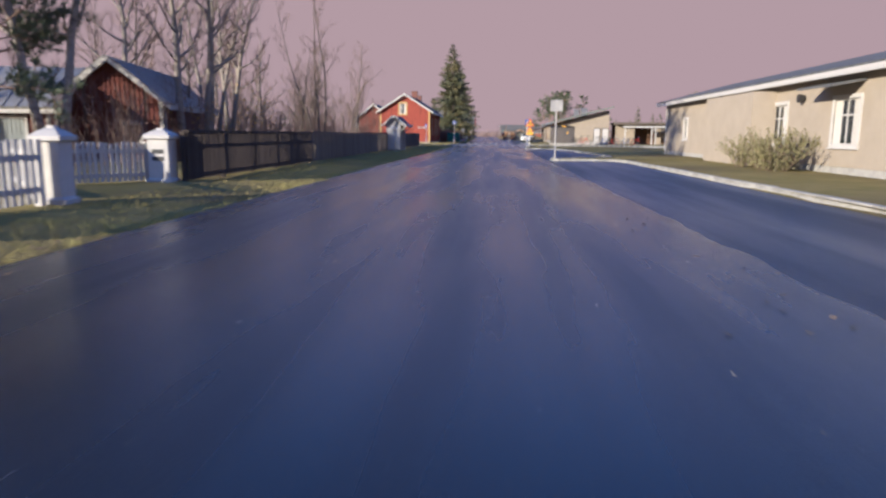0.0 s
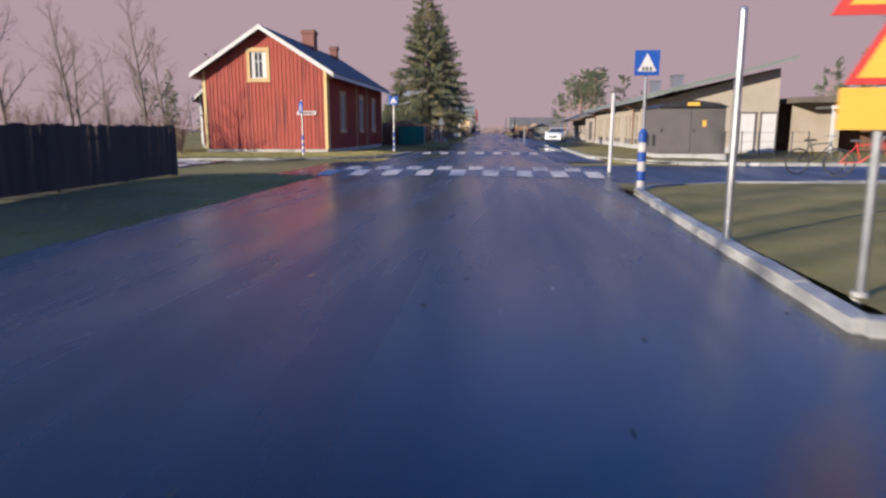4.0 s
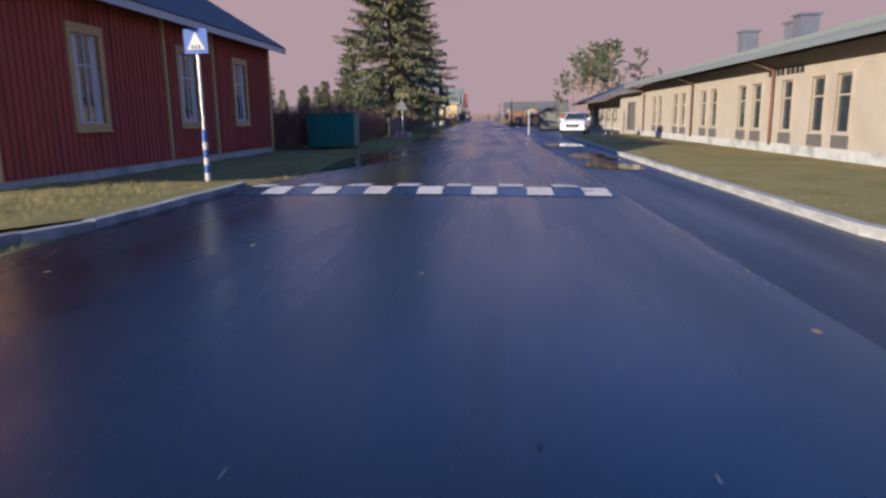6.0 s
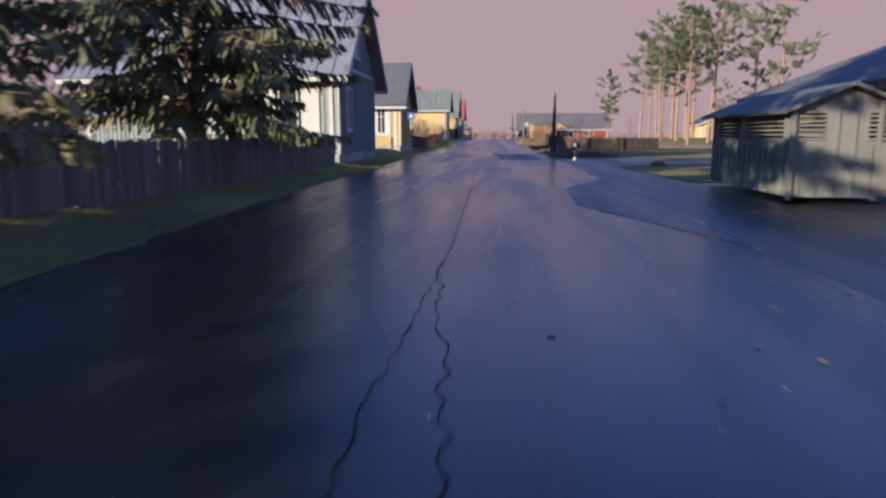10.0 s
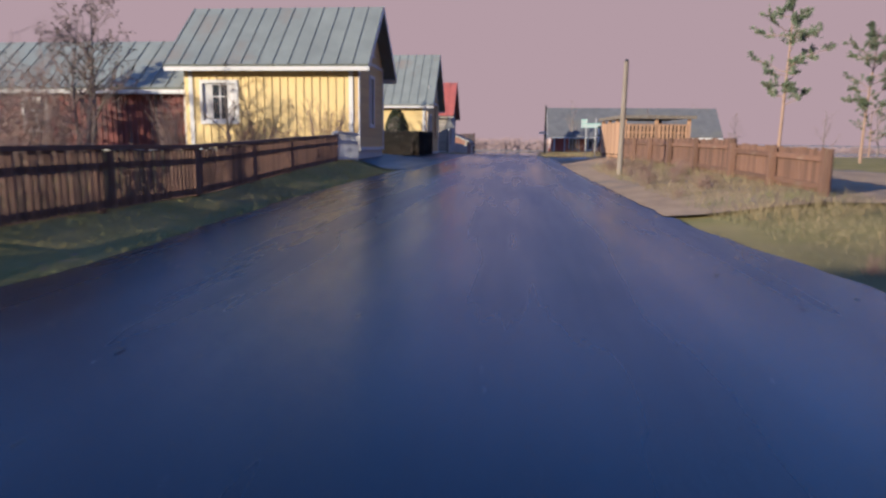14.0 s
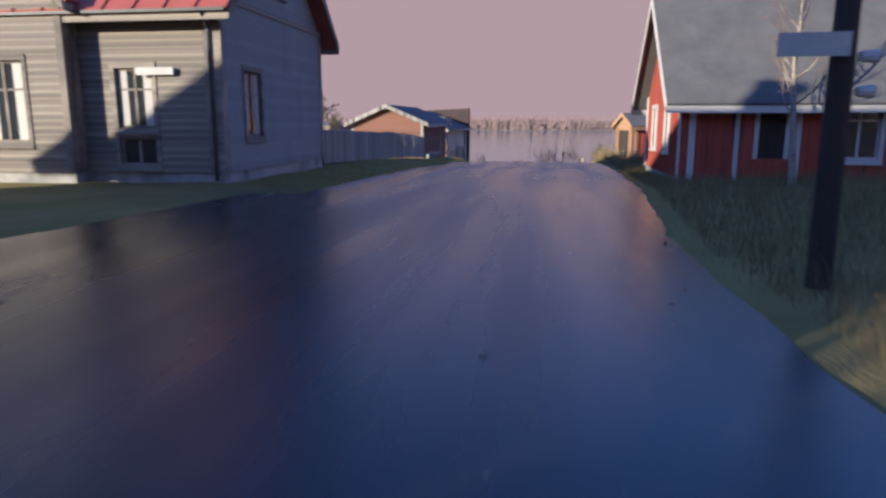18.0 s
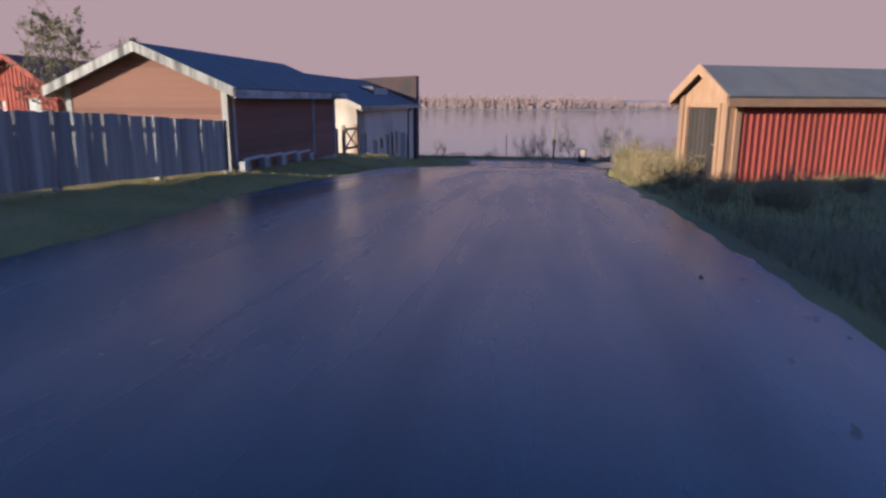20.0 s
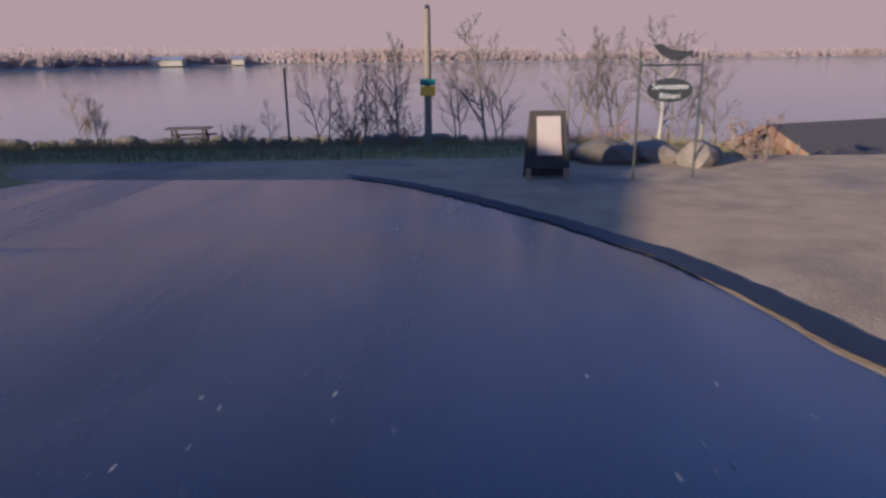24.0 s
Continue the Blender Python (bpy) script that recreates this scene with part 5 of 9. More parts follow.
kerb([(6.2, -75), (6.1, -50), (5.85, -36), (5.75, -30), (5.4, -28.7), (2.7, -28.6), (2.35, -28.2), (2.4, -27.5), (2.9, -26.7), (4.2, -25.9), (5.9, -24.3), (6.1, -21.7), (5.9, -15), (5.2, -5), (4.6, -2.6), (2.2, -2.1), (2.4, 3), (2.6, 7.2), (3.1, 8.2), (5.2, 9.4), (9, 10), (20, 10.2)])
kerb([(20, 18.6), (9, 18.6), (6.4, 19.4), (4.6, 21.5), (3.75, 25), (3.8, 40), (3.85, 56), (3.9, 62)])
kerb([(-30, 20.6), (-13, 20.4), (-9.5, 20.8), (-7.4, 22.0), (-5.9, 23.6), (-5.3, 25.4), (-5.3, 30.5)])

sheet("gravel", lambda y: (8.0 if y > 133 else 5.2, 36), 119.2, 158, 1.5, 0.075, M["gravel"], "pale sandy ground between the fence and the pines", 8, 0.3, "gravel")

# raised ground behind the kerbs
sheet("verge", lambda y: (float(np.interp(y, [-28.4, -26.7, -25.9, -24.3], [2.5, 3.0, 4.3, 6.0])), 13.3), -28.5, -24.6, 0.4, 0.075, M["grass"], "trampled grass verge behind the kerb", 6, 0.0, "grass")
sheet("verge", lambda y: (2.45, 14.5), -1.9, 9, 0.8, 0.075, M["grass"], "trampled grass verge behind the kerb", 6, 0.0, "grass")
sheet("verge", lambda y: (5.95, 11), -75, -28.8, 1.0, 0.07, M["grass"], "trampled grass verge behind the kerb", 6, 0.0, "grass")
sheet("verge", lambda y: (float(np.interp(y, [-24.6, -21.7, -15, -5, -2], [6.1, 6.2, 6.0, 5.3, 4.7])), 14), -24.6, -2, 1.0, 0.07, M["grass"], "trampled grass verge behind the kerb", 6, 0.0, "grass")
sheet("verge", lambda y: (3.9 + max(0, 22 - y) * 0.8, 8.6), 19.5, 62, 1.0, 0.06, M["grass"], "mown grass strip before the cream building", 6, 0.0, "grass")
sheet("verge", lambda y: (-18, -5.55 - max(0, 26 - y) * 0.6), 20.8, 31, 1.0, 0.07, M["grass"], "grass verge before the red house", 6, 0.0, "grass")


# ---- posts and signs ----
def banded_post(m, label, bands, r=0.055, h=3.0, band_h=1.1, dark="blue"):
    p = empty("sign_post", m, label, "sign post")
    part("pole", tubes(((0, 0, -0.2), (0, 0, h), 0.03, 0.03, 12)), M["metal"], p)
    n = 6
    for i in range(n):
        z0, z1 = i * band_h / n, (i + 1) * band_h / n
        part("band", tubes(((0, 0, z0), (0, 0, z1 - 0.002), r, r, 16)), M[dark] if i % 2 else M["paint_white"], p)
    part("post_cap", tubes(((0, 0, band_h), (0, 0, band_h + 0.08), r, 0.03, 16)), M[dark], p)
    return p


def crossing_sign(p, z, s=0.46, back=False):
    """Square blue pedestrian-crossing sign with a white triangle and plain bars."""
    b = part("sign_plate", boxes((-s / 2, -0.06, z - s / 2, s / 2, -0.045, z + s / 2)), M["blue"], p, "blue crossing sign with a white triangle")
    part("triangle", prism(bmesh.new(), [(-s * .38, -0.066, z - s * .34), (s * .38, -0.066, z - s * .34), (0, -0.066, z + s * .38)], (0, 0.004, 0)), M["white"], b)
    for k in (-1, 0, 1):
        piece("sign_bar", b, M["black"], k * 0.07 - 0.018, -0.071, z - s * .31, k * 0.07 + 0.018, -0.067, z - s * .16)
    part("sign_back", boxes((-s / 2, -0.044, z - s / 2, s / 2, -0.034, z + s / 2)), M["metal"], p)


p = banded_post(pose(-9.37, 24.3, 0.1, 0, 0, -55), "blue and white banded post with a crossing sign", 6, h=2.5, band_h=0.85)
crossing_sign(p, 2.2, 0.5)
p = banded_post(pose(-6.22, 31.0, 0.1), "blue and white banded post at the red house corner", 6, h=3.0, band_h=0.95)
crossing_sign(p, 2.78, 0.48)
p = banded_post(pose(2.72, 7.6, 0.05), "thick blue and white banded post on the kerb corner", 6, r=0.085, h=2.7, band_h=1.15)
crossing_sign(p, 2.5, 0.48)


def plain_post(name, m, h, r, material, label, category="post"):
    p = empty(name, m, label, category)
    part("pole", tubes(((0, 0, -0.3), (0, 0, h), r, r, 14)), material, p)
    part("pole_cap", tubes(((0, 0, h), (0, 0, h + 0.03), r * 1.08, r * 0.6, 14)), material, p)
    part("pole_foot", tubes(((0, 0, 0), (0, 0, 0.06), r * 1.8, r * 1.7, 14)), M["concrete"], p)
    return p


plain_post("marker_post", pose(2.97, 13.4, 0, 0, 0.8, 0), 2.25, 0.055, M["metal_white"], "plain white steel marker post at the crossing")
plain_post("marker_post", pose(1.95, 66.6, 0), 1.72, 0.045, M["metal_white"], "short plain white steel post in the yard")
p = plain_post("marker_post", pose(2.5, -28.2, 0.05), 2.9, 0.045, M["metal_white"], "tall white steel post on the kerb nose")
part("sign_back", boxes((-0.3, -0.05, 2.35, 0.3, -0.04, 2.9)), M["metal_white"], p, "plain back of a traffic sign")
plain_post("marker_post", pose(2.35, 1.0, 0.05), 2.4, 0.04, M["metal"], "slim steel post on the kerb nose")

# yellow warning signs
p = plain_post("warning_sign", pose(2.52, -1.4, 0.05), 2.3, 0.03, M["metal"], "yellow triangular warning sign with a plate below, on a steel post", "traffic sign")


def tri_sign(p, z, s, face, edge, back=False, y=-0.05):
    h = s * 0.866
    o = part("triangle_plate", prism(bmesh.new(), [(-s / 2, y, z), (s / 2, y, z), (0, y, z + h)], (0, 0.015, 0)), edge, p, "triangular sign plate")
    k = 0.72
    zc = z + h / 3
    part("triangle_field", prism(bmesh.new(), [(-s / 2 * k, y - 0.005, zc - h / 3 * k), (s / 2 * k, y - 0.005, zc - h / 3 * k), (0, y - 0.005, zc + 2 * h / 3 * k)], (0, 0.004, 0)), face, o)
    return o


o = tri_sign(p, 1.95, 0.8, M["sign_yellow"], M["sign_red"])
for k in (-0.09, 0.09):
    piece("sign_bar", o, M["black"], k - 0.035, -0.062, 2.08, k + 0.035, -0.056, 2.36)
o = tri_sign(p, 1.5, 0.55, M["sign_yellow"], M["sign_red"])
part("lower_plate", boxes((-0.3, -0.05, 1.2, 0.3, -0.036, 1.48)), M["sign_yellow"], p, "yellow plate below the sign")

w = empty("warning_sign", pose(-6.5, 62.0, 0.06), "grey back of a triangular warning sign on concrete foot", "traffic sign")
bm = prism(bmesh.new(), [(-0.57, -0.25, 0), (0.57, -0.25, 0), (0.45, -0.2, 0.34), (-0.45, -0.2, 0.34)], (0, 0.5, 0))
foot = part("foot", bm, M["concrete"], w, "concrete foot with red stripes")
for k in (-0.3, 0.05):
    part("stripe", prism(bmesh.new(), [(k, -0.262, 0.02), (k + 0.18, -0.262, 0.02), (k + 0.16, -0.212, 0.33), (k, -0.212, 0.33)], (0, 0.004, 0)), M["sign_red"], foot)
part("pole", tubes(((0, 0, 0.1), (-0.05, 0, 2.5), 0.03, 0.03, 12)), M["metal"], w)
part("triangle_back", prism(bmesh.new(), [(-0.45, -0.05, 1.75), (0.35, -0.05, 1.75), (-0.05, -0.05, 2.52)], (0, 0.015, 0)), M["sign_back"], w, "pale back of the triangular plate")
for z in (1.9, 2.12):
    piece("clamp_bar", w, M["metal"], -0.3, -0.065, z, 0.2, -0.05, z + 0.03)

p = plain_post("warning_sign", pose(-7.05, 170.7, 0.4), 2.75, 0.03, M["metal"], "grey back of a give-way sign on a steel post", "traffic sign")
part("triangle_back", prism(bmesh.new(), [(-0.38, -0.05, 1.95), (0.38, -0.05, 1.95), (0, -0.05, 2.6)], (0, 0.015, 0)), M["sign_back"], p, "pale back of the triangular plate")

p = banded_post(pose(2.02, 101.6, 0), "black and white banded bollard at the side road", 6, h=1.0, band_h=0.95, dark="black")
p = banded_post(pose(-7.0, 109.7, 0.35), "black and white banded post with a crossing sign", 6, h=2.2, band_h=0.75, dark="black")
crossing_sign(p, 2.0, 0.42)
banded_post(pose(-7.6, 106.2, 0.38), "small black and white banded bollard on the verge", 6, h=0.7, band_h=0.62, dark="black")


def utility_pole(x, y, h, label, lean=0.0, r=0.1, material="wood"):
    p = empty("utility_pole", pose(x, y, ground_z(x, y), 0, lean, 0), label, "utility pole")
    part("pole", tubes(((0, 0, -0.4), (0, 0, h), r, r * 0.75, 14)), M[material], p)
    part("pole_top", tubes(((0, 0, h), (0, 0, h + 0.08), r * 0.8, r * 0.3, 14)), M["metal_dark"], p)
    return p


sp_ = empty("pole", pose(1.42, 107.6, 0, 0, 0.6, 0), "dark tapering wooden spire post beside the street", "pole")
part("shaft", tubes(((0, 0, -0.4), (0, 0, 1.4), 0.2, 0.13, 12), ((0, 0, 1.4), (0, 0, 3.5), 0.13, 0.035, 12)), M["wood_dark"], sp_)
part("pole_collar", tubes(((0, 0, 0), (0, 0, 0.25), 0.25, 0.22, 12)), M["wood"], sp_)
p = utility_pole(0.05, 180.2, 4.0, "tarred wooden pole with an enamel plate and white insulators", 0, 0.1, "wood_dark")
for z in (1.5, 1.75):
    part("insulator", tubes(((0.1, -0.05, z), (0.22, -0.05, z), 0.04, 0.05)), M["white"], p)
part("plate", boxes((-0.5, -0.13, 1.75, 0.0, -0.11, 1.92)), M["metal_white"], p, "pale direction plate")
utility_pole(0.75, 143.75, 3.3, "weathered wooden pole on the gravel verge", 0.8, 0.09, "wood")


# ---- fences ----
def picket_fence(label, a, b, h, pitch, w, material, rails=(0.3, 0.8), post_every=2.6, name="fence", top_rail=None, jag=0.03, z_off=0.0, gap=None):
    ln = math.hypot(b[0] - a[0], b[1] - a[1])
    ang = math.degrees(math.atan2(b[1] - a[1], b[0] - a[0]))
    f = empty(name, pose(a[0], a[1], 0, 0, 0, ang), label, "fence")

    def gz(u):
        x, y = a[0] + (b[0] - a[0]) * u / ln, a[1] + (b[1] - a[1]) * u / ln
        return ground_z(x, y) + z_off
    n = max(1, round(ln / post_every))
    for i in range(n + 1):
        u = ln * i / n
        piece("post", f, material, u - 0.06, 0.03, gz(u) - 0.3, u + 0.06, 0.15, gz(u) + h + 0.02)
    for r in rails:
        for i in range(n):
            u0, u1 = ln * i / n, ln * (i + 1) / n
            z0, z1 = gz(u0) + r * h, gz(u1) + r * h
            d = Vector((u1 - u0, 0, z1 - z0))
            mm = Matrix.Translation((u0 + d.x / 2, 0.025, (z0 + z1) / 2)) @ Matrix.Rotation(-math.atan2(d.z, d.x), 4, 'Y')
            piece("rail", f, material, -d.length / 2, -0.022, -0.045, d.length / 2, 0.022, 0.045, mm)
    k = int(ln / pitch)
    rnd = random.Random(int(abs(a[1]) * 10))
    for i in range(k + 1):
        u = min(i * pitch + w / 2, ln - w / 2)
        tilt = rnd.uniform(-1.2, 1.2)
        piece("picket", f, material, -w / 2, -0.025, 0.06 - 0.02, w / 2, 0.0, h + rnd.uniform(-jag, jag), pose(u, -0.004, gz(u), 0, tilt, 0))
    if top_rail:
        for i in range(n):
            u0, u1 = ln * i / n, ln * (i + 1) / n
            z0, z1 = gz(u0) + h + 0.03, gz(u1) + h + 0.03
            d = Vector((u1 - u0, 0, z1 - z0))
            mm = Matrix.Translation((u0 + d.x / 2, 0.03, (z0 + z1) / 2)) @ Matrix.Rotation(-math.atan2(d.z, d.x), 4, 'Y')
            piece("cap_rail", f, material, -d.length / 2, -0.08, -0.03, d.length / 2, 0.08, 0.03, mm)
    return f


# dark picket fence along the first stretch (seen from the street, boards face +x)
picket_fence("dark weathered picket fence with horizontal rails, along the verge", (-8.0, -45.8), (-8.15, -34), 1.2, 0.115, 0.075, M["wood_dark"], (0.12, 0.72), top_rail=True)
picket_fence("dark weathered picket fence with horizontal rails, along the verge", (-8.15, -34), (-8.35, -22), 1.2, 0.115, 0.075, M["wood"], (0.12, 0.72), top_rail=True)
picket_fence("dark weathered picket fence beside the bus shelter", (-8.35, -22), (-8.55, -11.7), 1.22, 0.115, 0.075, M["wood"], (0.12, 0.72), top_rail=True)
picket_fence("close-boarded dark fence behind the bus shelter", (-8.55, -8.6), (-8.75, 10.9), 1.3, 0.145, 0.14, M["wood_dark"], (0.2, 0.8))
# grey board fence below the spruces
picket_fence("mossy grey board fence below the spruces", (-7.45, 62.5), (-7.45, 78), 1.18, 0.13, 0.125, M["wood"], (0.2, 0.8))
picket_fence("mossy grey board fence below the spruces", (-7.45, 78), (-7.5, 92.8), 1.05, 0.13, 0.125, M["wood"], (0.2, 0.8), z_off=-0.1)
# brown low picket fence before the second yellow house
picket_fence("brown leaning picket fence with a top board, before the garden", (-8.6, 117.2), (-7.75, 121), 0.85, 0.12, 0.07, M["wood_brown"], (0.15, 0.75), top_rail=True)
picket_fence("brown leaning picket fence with a top board, before the garden", (-7.75, 121), (-7.7, 134), 0.82, 0.12, 0.07, M["wood_brown"], (0.15, 0.75), top_rail=True)
picket_fence("brown leaning picket fence with a top board, before the garden", (-7.7, 134), (-8.2, 144.9), 0.82, 0.12, 0.07, M["wood_brown"], (0.15, 0.75), top_rail=True)
picket_fence("white-framed wooden gate standing against the yellow house", (-8.25, 145.0), (-8.05, 147.2), 0.92, 0.13, 0.075, M["white"], (0.08, 0.72), 1.9, "gate", top_rail=True)
# tall peeling grey fence beyond the side street
picket_fence("tall peeling grey board fence before the barn", (-9.3, 194.5), (-8.95, 204), 1.14, 0.15, 0.145, M["wood_pale"], (0.2, 0.8), jag=0.012)
picket_fence("tall peeling grey board fence before the barn", (-8.95, 204), (-8.75, 212.4), 1.2, 0.15, 0.145, M["wood_pale"], (0.2, 0.8), jag=0.012)
# right-hand side fences
picket_fence("dark close-boarded fence across the garden", (2.62, 123.9), (2.5, 130.3), 1.08, 0.14, 0.135, M["wood_dark"], (0.2, 0.8))
picket_fence("dark close-boarded fence beside the side road", (9.6, 118.6), (4.5, 117.6), 0.9, 0.14, 0.135, M["wood_dark"], (0.2, 0.8))
picket_fence("brown close-boarded fence beside the garden scrub", (3.9, 120.3), (2.75, 123.7), 0.95, 0.14, 0.135, M["wood_brown"], (0.2, 0.8))
picket_fence("warm brown board fence along the sunlit gravel", (2.75, 134.7), (2.5, 138.7), 0.76, 0.13, 0.12, M["wood_brown"], (0.2, 0.8))
picket_fence("warm brown board fence along the sunlit gravel", (2.5, 138.8), (2.2, 152.6), 0.86, 0.13, 0.12, M["wood_brown"], (0.2, 0.8))
picket_fence("low grey fence behind the weathered house", (-9.0, 195.2), (-10.4, 199.5), 0.9, 0.13, 0.125, M["wood"], (0.2, 0.8))
# cross-braced gate between the barns
g = empty("gate", pose(-9.9, 226.6, ground_z(-9.9, 226.6), 0, 0, 84), "tan farm gate with cross braces between the barns", "gate")
for u in (0, 1.55):
    piece("gate_post", g, M["wood_tan"], u - 0.07, -0.07, -0.2, u + 0.07, 0.07, 1.25)
for z in (0.15, 1.0):
    piece("gate_rail", g, M["wood_tan"], 0.07, -0.03, z, 1.48, 0.03, z + 0.1)
for s in (-1, 1):
    piece("brace", g, M["wood_tan"], -0.82, -0.028, -0.045, 0.82, 0.0, 0.045, Matrix.Translation((0.775, -0.03, 0.62)) @ Matrix.Rotation(s * math.atan2(0.8, 1.4), 4, 'Y'))
piece("shed_panel", g, M["wood"], -1.3, 0.2, 0, -0.15, 0.26, 1.1)
# low rail before the barn
lr = empty("rail", pose(-8.7, 213.2, 0, 0, 0, 92), "low pale rail on blocks at the barn's foot", "rail")
for i in range(5):
    piece("block", lr, M["concrete"], i * 1.4 - 0.2, -0.1, ground_z(-8.8, 213.2 + i * 1.4) - 0.1, i * 1.4 + 0.2, 0.1, ground_z(-8.8, 213.2 + i * 1.4) + 0.22)
    if i < 4:
        piece("rail_bar", lr, M["white"], i * 1.4, -0.04, ground_z(-8.8, 213.9 + i * 1.4) + 0.24, i * 1.4 + 1.4, 0.04, ground_z(-8.8, 213.9 + i * 1.4) + 0.3)


# ---- gateway of the first garden ----
def gate_pillar(x, y, label, w=0.5):
    p = empty("gate_pillar", pose(x, y, 0.03, 0, 0, 3), label, "gate pillar", group="gate pillars")
    h, b, c = w / 2, w / 2 + 0.05, w / 2 + 0.07
    part("shaft", boxes((-h, -h, 0.12, h, h, 1.05)), M["white"], p)
    bm = bmesh.new()
    rings = []
    for r, z in ((b, -0.2), (b, 0.08), (h, 0.13)):
        rings.append([bm.verts.new((sx * r, sy * r, z)) for sx, sy in ((-1, -1), (1, -1), (1, 1), (-1, 1))])
    for lo, hi in zip(rings, rings[1:]):
        for i in range(4):
            bm.faces.new((lo[i], lo[(i + 1) % 4], hi[(i + 1) % 4], hi[i]))
    part("base", bm, M["white"], p)
    bm = bmesh.new()
    rings = []
    for r, z in ((h - 0.01, 1.04), (c, 1.08), (c, 1.15), (h * 0.8, 1.24), (h * 0.35, 1.29), (h * 0.3, 1.33)):
        rings.append([bm.verts.new((sx * r, sy * r, z)) for sx, sy in ((-1, -1), (1, -1), (1, 1), (-1, 1))])
    for lo, hi in zip(rings, rings[1:]):
        for i in range(4):
            bm.faces.new((lo[i], lo[(i + 1) % 4], hi[(i + 1) % 4], hi[i]))
    bm.faces.new(rings[-1])
    part("cap", bm, M["white"], p, "stepped white cap")
    return p


gate_pillar(-7.9, -51.0, "white plastered gate pillar with a stepped cap", 0.4)
gp = gate_pillar(-8.55, -46.0, "white plastered gate pillar with two small dark plates", 0.5)
for z in (0.55, 0.72):
    part("plate", boxes((-0.14, -0.263, z, 0.14, -0.25, z + 0.1)), M["black"], gp, "small dark plate with pale bars")
picket_fence("white picket fence beside the gateway", (-7.95, -56.5), (-7.85, -51.4), 1.05, 0.16, 0.09, M["white"], (0.25, 0.75))
picket_fence("open white picket gate leaf", (-9.9, -47.6), (-8.85, -46.1), 0.95, 0.13, 0.08, M["white"], (0.2, 0.8), 2.2, "gate")
picket_fence("white picket gate leaf swung inwards", (-8.5, -50.6), (-10.6, -48.4), 1.0, 0.13, 0.08, M["white"], (0.2, 0.8), 2.8, "gate")


# ---- bus shelter ----
def bus_shelter():
    s = empty("bus_shelter", pose(-8.12, -11.6, 0.1), "white wooden bus shelter with a curved dark bell-shaped roof", "bus shelter")
    W, L = 1.05, 2.75
    part("end_wall", boxes((-W / 2, 0, 0, W / 2, 0.06, 1.85)), M["white"], s)
    part("end_wall", boxes((-W / 2, L - 0.06, 0, W / 2, L, 1.85)), M["white"], s)
    part("back_wall", boxes((-W / 2, 0.06, 0, -W / 2 + 0.06, L - 0.06, 1.85)), M["cream"], s)
    part("floor", boxes((-W / 2, 0, -0.15, W / 2, L, 0.04)), M["concrete"], s)
    prof = []
    for i in range(21):
        u = -1 + 2 * i / 20
        prof.append((u * 0.98 + 0.08, 1.80 + 0.66 * (0.5 + 0.5 * math.cos(math.pi * u)) ** 1.0))
    for y in (-0.02, L - 0.04):
        pts = [(x, y, z) for x, z in prof if abs(x) < 0.9]
        g = part("gable", prism(bmesh.new(), [(pts[0][0], y, 1.8)] + pts + [(pts[-1][0], y, 1.8)], (0, 0.06, 0)), M["white"], s)
    bm = bmesh.new()
    for (xa, za), (xb, zb) in zip(prof, prof[1:]):
        prism(bm, [(xa, -0.3, za), (xb, -0.3, zb), (xb, -0.3, zb + 0.05), (xa, -0.3, za + 0.05)], (0, L + 0.6, 0))
    bmesh.ops.recalc_face_normals(bm, faces=bm.faces)
    part("roof", bm, M["roof_grey"], s, "dark felt bell-shaped roof")
    bm = bmesh.new()
    for (xa, za), (xb, zb) in zip(prof, prof[1:]):
        prism(bm, [(xa, -0.34, za - 0.09), (xb, -0.34, zb - 0.09), (xb, -0.34, zb + 0.06), (xa, -0.34, za + 0.06)], (0, 0.035, 0))
    part("barge_board", bm, M["white"], s)
    piece("fascia", s, M["white"], 1.04, -0.3, 1.72, 1.08, L + 0.3, 1.86)
    for y in (0.03, L - 0.03):
        part("bracket", prism(bmesh.new(), [(0.5, y - 0.03, 1.35), (0.56, y - 0.03, 1.35), (1.02, y - 0.03, 1.75), (1.02, y - 0.03, 1.82), (0.94, y - 0.03, 1.82)], (0, 0.06, 0)), M["white"], s)
        for k in range(3):
            piece("baluster", s, M["wood_dark"], 0.56 + 0.12 * k, y - 0.02, 1.55 + 0.1 * k, 0.6 + 0.12 * k, y + 0.02, 1.8)
        piece("corner_post", s, M["white"], 0.46, y - 0.05, 0, 0.54, y + 0.05, 1.85)
    part("bench", boxes((-0.42, 0.3, 0.38, -0.05, L - 0.4, 0.43), (-0.4, 0.4, 0.04, -0.1, 0.46, 0.38), (-0.4, L - 0.55, 0.04, -0.1, L - 0.49, 0.38)), M["wood"], s, "grey plank bench")
    b = part("name_plate", boxes((-0.15, -0.03, 1.5, 0.3, -0.005, 1.68)), M["blue"], s, "small blue and white plate with unreadable writing")
    part("plate_field", boxes((-0.12, -0.036, 1.52, 0.27, -0.031, 1.6)), M["white"], b)
    for k in range(5):
        piece("text_bar", b, M["white"], -0.12 + 0.08 * k, -0.036, 1.62, -0.07 + 0.08 * k, -0.031, 1.66)


bus_shelter()


